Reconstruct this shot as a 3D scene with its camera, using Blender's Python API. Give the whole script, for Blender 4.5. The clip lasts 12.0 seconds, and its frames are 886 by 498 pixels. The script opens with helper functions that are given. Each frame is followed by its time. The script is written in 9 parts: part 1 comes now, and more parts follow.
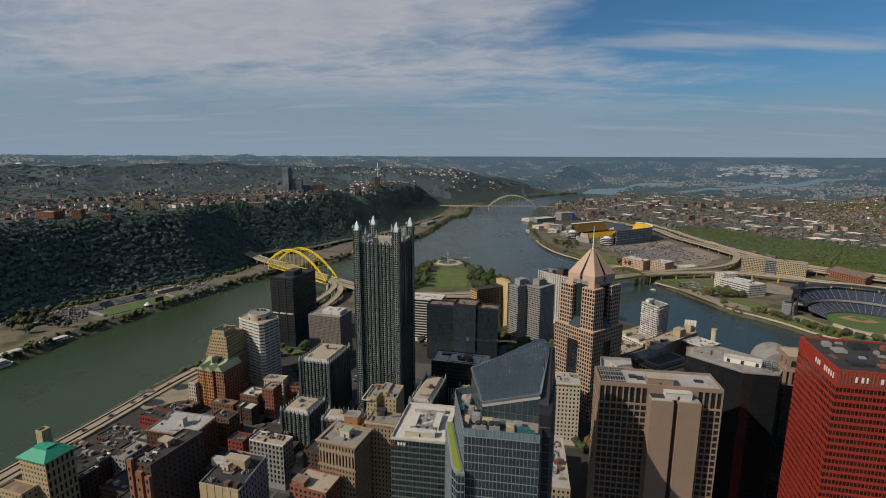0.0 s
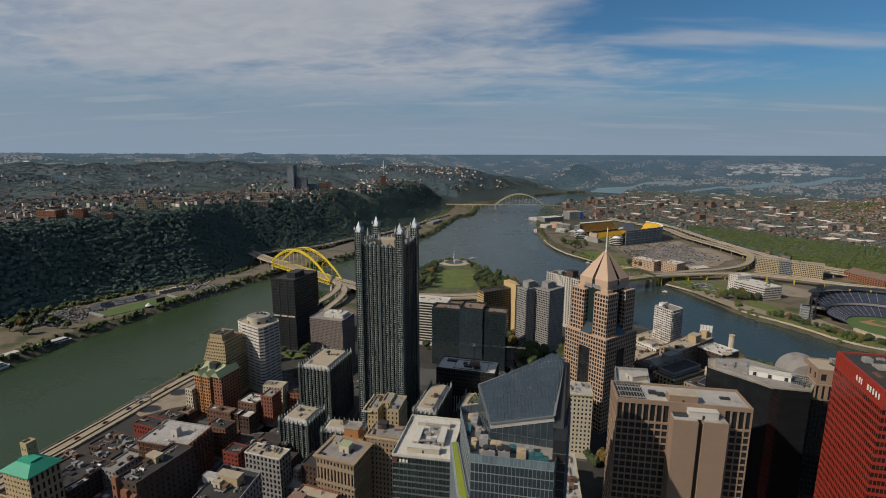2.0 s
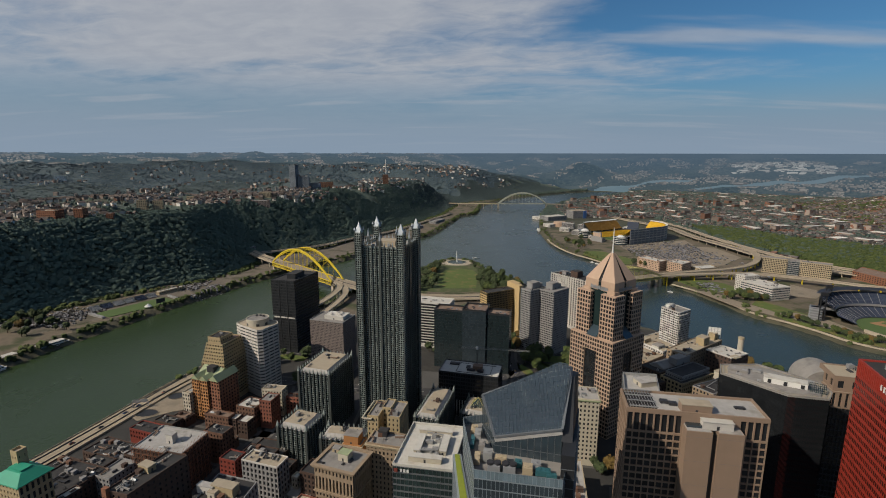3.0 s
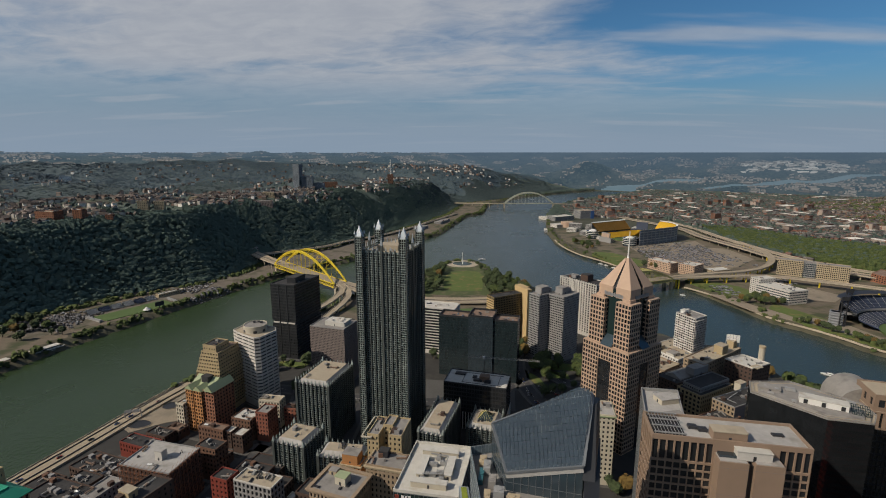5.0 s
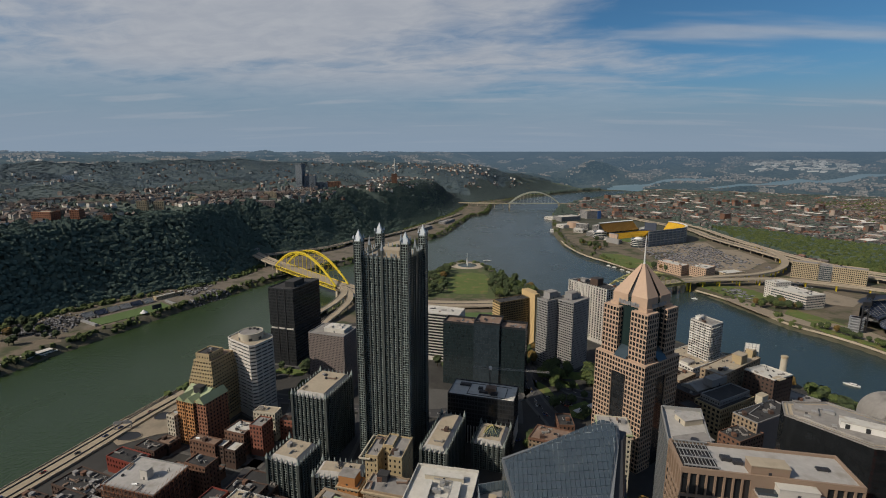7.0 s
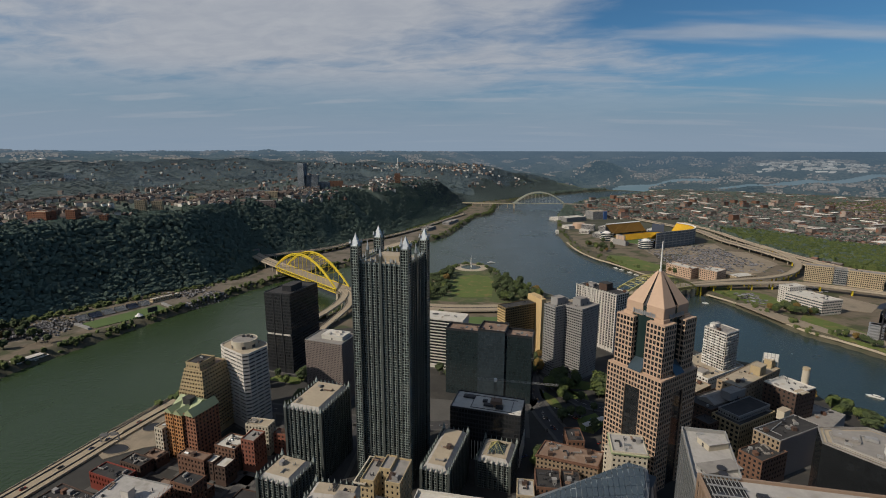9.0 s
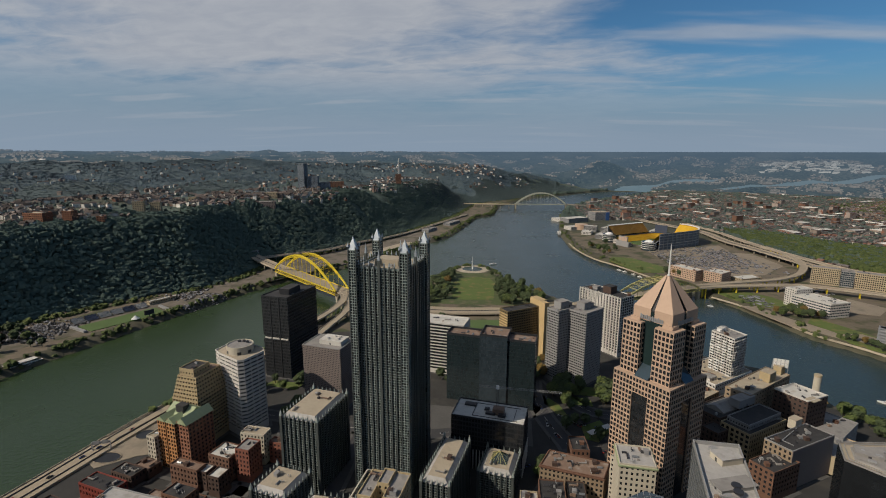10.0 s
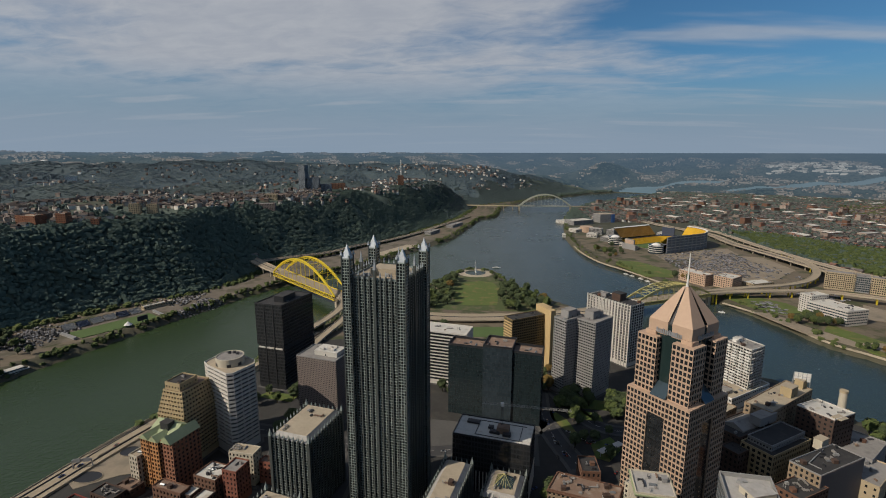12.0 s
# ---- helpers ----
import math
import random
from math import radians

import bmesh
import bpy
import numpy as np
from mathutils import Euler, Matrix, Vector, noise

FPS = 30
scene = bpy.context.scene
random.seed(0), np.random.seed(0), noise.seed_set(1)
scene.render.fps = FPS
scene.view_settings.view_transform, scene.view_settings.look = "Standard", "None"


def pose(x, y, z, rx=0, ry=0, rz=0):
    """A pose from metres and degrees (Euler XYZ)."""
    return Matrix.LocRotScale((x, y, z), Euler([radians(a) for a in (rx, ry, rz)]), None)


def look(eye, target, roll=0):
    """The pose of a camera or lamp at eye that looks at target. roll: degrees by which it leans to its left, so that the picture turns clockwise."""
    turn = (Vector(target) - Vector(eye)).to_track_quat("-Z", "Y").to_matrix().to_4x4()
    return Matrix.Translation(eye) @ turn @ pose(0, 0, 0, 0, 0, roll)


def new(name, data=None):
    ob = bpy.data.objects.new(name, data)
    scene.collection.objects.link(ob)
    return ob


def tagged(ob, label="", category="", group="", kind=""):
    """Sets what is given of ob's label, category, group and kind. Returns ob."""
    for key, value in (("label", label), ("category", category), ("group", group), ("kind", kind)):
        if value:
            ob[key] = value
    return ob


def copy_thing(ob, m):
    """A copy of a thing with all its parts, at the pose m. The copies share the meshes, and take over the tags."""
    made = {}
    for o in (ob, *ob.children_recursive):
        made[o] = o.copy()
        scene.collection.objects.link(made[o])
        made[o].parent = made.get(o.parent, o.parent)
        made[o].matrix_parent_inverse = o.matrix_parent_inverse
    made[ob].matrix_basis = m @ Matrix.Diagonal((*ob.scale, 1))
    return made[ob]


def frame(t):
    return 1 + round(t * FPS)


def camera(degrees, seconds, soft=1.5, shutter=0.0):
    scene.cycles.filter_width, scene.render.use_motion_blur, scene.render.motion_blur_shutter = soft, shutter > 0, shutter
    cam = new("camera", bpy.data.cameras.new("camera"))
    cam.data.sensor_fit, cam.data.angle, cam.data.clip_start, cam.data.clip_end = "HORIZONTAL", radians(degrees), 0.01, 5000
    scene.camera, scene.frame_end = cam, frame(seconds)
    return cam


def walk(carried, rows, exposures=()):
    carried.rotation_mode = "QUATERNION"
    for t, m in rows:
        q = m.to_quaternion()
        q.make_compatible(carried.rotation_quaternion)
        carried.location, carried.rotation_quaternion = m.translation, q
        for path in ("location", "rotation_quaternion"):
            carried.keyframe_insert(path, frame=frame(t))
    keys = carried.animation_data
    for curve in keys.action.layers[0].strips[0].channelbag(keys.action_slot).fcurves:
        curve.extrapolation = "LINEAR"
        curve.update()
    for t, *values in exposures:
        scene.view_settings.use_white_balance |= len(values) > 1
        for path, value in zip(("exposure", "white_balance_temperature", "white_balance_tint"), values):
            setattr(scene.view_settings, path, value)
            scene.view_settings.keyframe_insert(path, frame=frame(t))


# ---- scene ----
cam = camera(84.1, 12.0, soft=1.0)
PATH = [
    (0, (-0.403, 1.633, 250.897), (-0.436, 3.598, 250.526), 0.2),
    (0.5, (-0.351, 6.609, 250.904), (-0.391, 8.574, 250.53), 0.2),
    (1, (-0.309, 11.667, 250.923), (-0.355, 13.631, 250.547), 0.2),
    (1.5, (-0.221, 16.837, 250.942), (-0.273, 18.801, 250.565), 0.2),
    (2, (-0.105, 22.101, 250.942), (-0.164, 24.064, 250.564), 0.2),
    (2.5, (-0.044, 27.523, 250.94), (-0.109, 29.486, 250.559), 0.1),
    (3, (-0.076, 33.155, 250.943), (-0.146, 35.117, 250.56), 0.1),
    (5, (-0.808, 56.771, 251.002), (-0.9, 58.732, 250.616), 0.0),
    (5.5, (-1.086, 62.793, 251.006), (-1.182, 64.752, 250.619), 0.0),
    (6, (-1.38, 68.842, 251.002), (-1.481, 70.801, 250.614), 0.0),
    (6.5, (-1.633, 74.81, 250.993), (-1.738, 76.769, 250.604), 0.0),
    (7, (-1.814, 80.718, 250.979), (-1.924, 82.677, 250.59), 0.0),
    (9, (-2.447, 104.304, 250.8), (-2.572, 106.262, 250.409), 0.1),
    (9.5, (-2.636, 110.296, 250.784), (-2.764, 112.253, 250.394), 0.1),
    (10, (-2.823, 116.389, 250.773), (-2.953, 118.346, 250.384), 0.1),
    (10.5, (-2.932, 122.572, 250.775), (-3.065, 124.529, 250.386), 0.1),
    (11, (-3.007, 128.833, 250.781), (-3.143, 130.791, 250.392), 0.1),
    (11.5, (-3.027, 135.128, 250.782), (-3.167, 137.086, 250.396), 0.1),
    (12, (-2.984, 141.438, 250.779), (-3.127, 143.396, 250.394), 0.1),
]
walk(cam, [(t, look(eye, target, roll)) for t, eye, target, roll in PATH])

# ---------- sky, sun, exposure ----------
SUN_DIR = Vector((-0.69, -0.365, 0.625)).normalized()
world = bpy.data.worlds.new("sky")
scene.world = world
world.use_nodes = True
wn = world.node_tree
wn.nodes.clear()


def wnode(kind, **values):
    n = wn.nodes.new(kind)
    for k, v in values.items():
        n.inputs[k].default_value = v
    return n


def wmath(op, a, b=None, clamp=False):
    n = wn.nodes.new("ShaderNodeMath")
    n.operation, n.use_clamp = op, clamp
    for i, s in enumerate((a, b)):
        if s is None:
            continue
        if isinstance(s, (int, float)):
            n.inputs[i].default_value = s
        else:
            wn.links.new(s, n.inputs[i])
    return n.outputs[0]


def wramp(s, lo, hi, a=0.0, b=1.0):
    n = wn.nodes.new("ShaderNodeMapRange")
    n.interpolation_type = "SMOOTHSTEP"
    wn.links.new(s, n.inputs[0])
    for i, v in enumerate((lo, hi, a, b)):
        n.inputs[i + 1].default_value = v
    return n.outputs[0]


def wmix(f, a, b):
    n = wn.nodes.new("ShaderNodeMix")
    n.data_type = "RGBA"
    wn.links.new(f, n.inputs[0])
    for i, s in ((6, a), (7, b)):
        if isinstance(s, tuple):
            n.inputs[i].default_value = s
        else:
            wn.links.new(s, n.inputs[i])
    return n.outputs[2]


sky = wn.nodes.new("ShaderNodeTexSky")
sky.sky_type, sky.sun_disc = "NISHITA", False
sky.sun_elevation = math.asin(SUN_DIR.z)
sky.sun_rotation = math.atan2(SUN_DIR.x, SUN_DIR.y)
sky.air_density, sky.dust_density, sky.ozone_density = 1.0, 0.6, 2.5
sky_scale = wn.nodes.new("ShaderNodeVectorMath")
sky_scale.operation = "SCALE"
sky_scale.inputs["Scale"].default_value = 0.062
wn.links.new(sky.outputs[0], sky_scale.inputs[0])
blue = wn.nodes.new("ShaderNodeVectorMath")
blue.operation = "MULTIPLY"
blue.inputs[1].default_value = (0.40, 0.72, 0.92)
wn.links.new(sky_scale.outputs[0], blue.inputs[0])
wtc = wn.nodes.new("ShaderNodeTexCoord")
wsep = wn.nodes.new("ShaderNodeSeparateXYZ")
wn.links.new(wtc.outputs["Generated"], wsep.inputs[0])
dx, dy, dz = wsep.outputs
up = wmath("ADD", wmath("MAXIMUM", dz, 0.0), 0.10)
cu = wmath("DIVIDE", dx, up)
cv = wmath("DIVIDE", dy, up)
cxyz = wn.nodes.new("ShaderNodeCombineXYZ")
wn.links.new(wmath("ADD", wmath("MULTIPLY", cu, 0.7), wmath("MULTIPLY", cv, 0.25)), cxyz.inputs[0])
wn.links.new(cv, cxyz.inputs[1])
broad = wnode("ShaderNodeTexNoise", Scale=0.62, Detail=6.0, Roughness=0.5, Distortion=0.25)
fine = wnode("ShaderNodeTexNoise", Scale=5.5, Detail=6.0, Roughness=0.62, Distortion=0.5)
wn.links.new(cxyz.outputs[0], broad.inputs["Vector"])
wn.links.new(cxyz.outputs[0], fine.inputs["Vector"])
# denser cloud to the one side, clearer sky towards the other
side = wramp(dx, 0.02, 0.46, 0.15, -0.11)
dens = wmath("ADD", wmath("ADD", broad.outputs["Fac"], side), wmath("MULTIPLY", wmath("SUBTRACT", fine.outputs["Fac"], 0.5), 0.15))
cover = wmath("MULTIPLY", wmath("MULTIPLY", wramp(dens, 0.42, 0.66), 0.9), wmath("MULTIPLY", wramp(dz, 0.07, 0.17, 0.25, 1.0), wramp(dz, 0.30, 0.55, 1.0, 0.62)))
cloud_c = wmix(wramp(fine.outputs["Fac"], 0.3, 0.75), (0.325, 0.343, 0.382, 1), (0.378, 0.392, 0.420, 1))
sky_c = wmix(wramp(dz, 0.0, 0.17, 0.0, 1.0), (0.15, 0.215, 0.30, 1), blue.outputs[0])
wisp = wnode("ShaderNodeTexNoise", Scale=1.1, Detail=4.0, Roughness=0.45)
wxyz = wn.nodes.new("ShaderNodeCombineXYZ")
wn.links.new(wmath("MULTIPLY", cu, 0.45), wxyz.inputs[0])
wn.links.new(wmath("MULTIPLY", cv, 1.7), wxyz.inputs[1])
wn.links.new(wxyz.outputs[0], wisp.inputs["Vector"])
thin = wmath("MULTIPLY", wmath("MULTIPLY", wramp(wisp.outputs["Fac"], 0.50, 0.68), 0.55), wramp(dz, 0.30, 0.5, 1.0, 0.1))
cover = wmath("MAXIMUM", cover, thin)
mixed = wmix(cover, sky_c, cloud_c)
# the air near the horizon is thick and even
hazy = wmix(wramp(dz, 0.0, 0.13, 0.9, 0.0), mixed, (0.212, 0.275, 0.352, 1))
bg = wn.nodes.new("ShaderNodeBackground")
bg.inputs["Strength"].default_value = 1.13
wn.links.new(hazy, bg.inputs["Color"])
wout = wn.nodes.new("ShaderNodeOutputWorld")
wn.links.new(bg.outputs[0], wout.inputs["Surface"])

sun = new("sun", bpy.data.lights.new("sun", "SUN"))
sun.data.energy, sun.data.angle, sun.data.color = 4.2, radians(0.6), (1.0, 0.885, 0.74)
sun.matrix_world = look(SUN_DIR * 900, (0, 0, 0))

# ---------- materials ----------


ALBEDO_SCALE = 0.8  # base colours scaled down, so shade goes deeper under a stronger sun


def material(name, colour, rough=0.85, metal=0.0, vary=0.25, big=0.03, small=0.6, bump=0.0, piece=0.0, tint=None, tint_at=(0.55, 0.75), spec=0.4):
    """A painted or mineral surface: colour with stains at two scales, and a change from piece to piece."""
    mt = bpy.data.materials.new(name)
    mt.use_nodes = True
    nt = mt.node_tree
    bs = nt.nodes["Principled BSDF"]
    geo = nt.nodes.new("ShaderNodeNewGeometry")

    def tex(scale, detail):
        n = nt.nodes.new("ShaderNodeTexNoise")
        n.inputs["Scale"].default_value, n.inputs["Detail"].default_value = scale, detail
        nt.links.new(geo.outputs["Position"], n.inputs["Vector"])
        return n.outputs["Fac"]

    def arith(op, a, b):
        n = nt.nodes.new("ShaderNodeMath")
        n.operation = op
        for i, s in enumerate((a, b)):
            if isinstance(s, (int, float)):
                n.inputs[i].default_value = s
            else:
                nt.links.new(s, n.inputs[i])
        return n.outputs[0]

    large, grain = tex(big, 3), tex(small, 4)
    f = arith("ADD", arith("MULTIPLY", large, vary * 1.6), arith("MULTIPLY", grain, vary * 1.2))
    f = arith("ADD", f, 1.0 - vary * 1.4)
    if piece:
        oi = nt.nodes.new("ShaderNodeObjectInfo")
        rnd = arith("FRACT", arith("ADD", oi.outputs["Random"], geo.outputs["Random Per Island"]), 0)
        f = arith("MULTIPLY", f, arith("ADD", arith("MULTIPLY", rnd, 2 * piece), 1 - piece))
    vm = nt.nodes.new("ShaderNodeVectorMath")
    vm.operation = "SCALE"
    vm.inputs[0].default_value = [c_ * ALBEDO_SCALE for c_ in colour]
    nt.links.new(f, vm.inputs["Scale"])
    col = vm.outputs[0]
    if tint:
        mr = nt.nodes.new("ShaderNodeMapRange")
        mr.inputs[1].default_value, mr.inputs[2].default_value = tint_at
        nt.links.new(tex(big * 2.3, 5), mr.inputs[0])
        mx = nt.nodes.new("ShaderNodeMix")
        mx.data_type = "RGBA"
        nt.links.new(mr.outputs[0], mx.inputs[0])
        nt.links.new(col, mx.inputs[6])
        mx.inputs[7].default_value = (*(c_ * ALBEDO_SCALE for c_ in tint), 1)
        col = mx.outputs[2]
    nt.links.new(col, bs.inputs["Base Color"])
    bs.inputs["Roughness"].default_value, bs.inputs["Metallic"].default_value = rough, metal
    bs.inputs["Specular IOR Level"].default_value = spec
    if bump:
        bp = nt.nodes.new("ShaderNodeBump")
        bp.inputs["Strength"].default_value, bp.inputs["Distance"].default_value = bump, 1.0
        nt.links.new(grain, bp.inputs["Height"])
        nt.links.new(bp.outputs[0], bs.inputs["Normal"])
    return mt


def glass(name, colour, rough=0.08, piece=0.5, spec=0.7, metal=0.0):
    return material(name, colour, rough, metal, 0.2, 0.05, 0.9, 0.0, piece, spec=spec)


def leaves(name, lo, hi, odd, odd_share, lean=(-0.15, -0.15, 1.0), even=0.78):
    """Foliage: each clump its own green, a few turned."""
    mt = bpy.data.materials.new(name)
    mt.use_nodes = True
    nt = mt.node_tree
    bs = nt.nodes["Principled BSDF"]
    bs.inputs["Roughness"].default_value = 0.8
    bs.inputs["Specular IOR Level"].default_value = 0.2
    geo = nt.nodes.new("ShaderNodeNewGeometry")
    noi = nt.nodes.new("ShaderNodeTexNoise")
    noi.inputs["Scale"].default_value, noi.inputs["Detail"].default_value = 0.035, 4
    nt.links.new(geo.outputs["Position"], noi.inputs["Vector"])
    mx = nt.nodes.new("ShaderNodeMix")
    mx.data_type = "RGBA"
    nt.links.new(geo.outputs["Random Per Island"], mx.inputs[0])
    mx.inputs[6].default_value, mx.inputs[7].default_value = (*lo, 1), (*hi, 1)
    mr = nt.nodes.new("ShaderNodeMapRange")
    mr.inputs[1].default_value, mr.inputs[2].default_value = 0.72 - odd_share, 0.80 - odd_share
    nt.links.new(noi.outputs["Fac"], mr.inputs[0])
    m2 = nt.nodes.new("ShaderNodeMix")
    m2.data_type = "RGBA"
    nt.links.new(mr.outputs[0], m2.inputs[0])
    nt.links.new(mx.outputs[2], m2.inputs[6])
    m2.inputs[7].default_value = (*odd, 1)
    nt.links.new(m2.outputs[2], bs.inputs["Base Color"])
    # leaves scatter light much like the whole crown does: soften the lean of each clump
    soft = nt.nodes.new("ShaderNodeMix")
    soft.data_type = "VECTOR"
    soft.inputs[0].default_value = even
    nt.links.new(geo.outputs["Normal"], soft.inputs[4])
    soft.inputs[5].default_value = lean
    unit_v = nt.nodes.new("ShaderNodeVectorMath")
    unit_v.operation = "NORMALIZE"
    nt.links.new(soft.outputs[1], unit_v.inputs[0])
    nt.links.new(unit_v.outputs[0], bs.inputs["Normal"])
    return mt


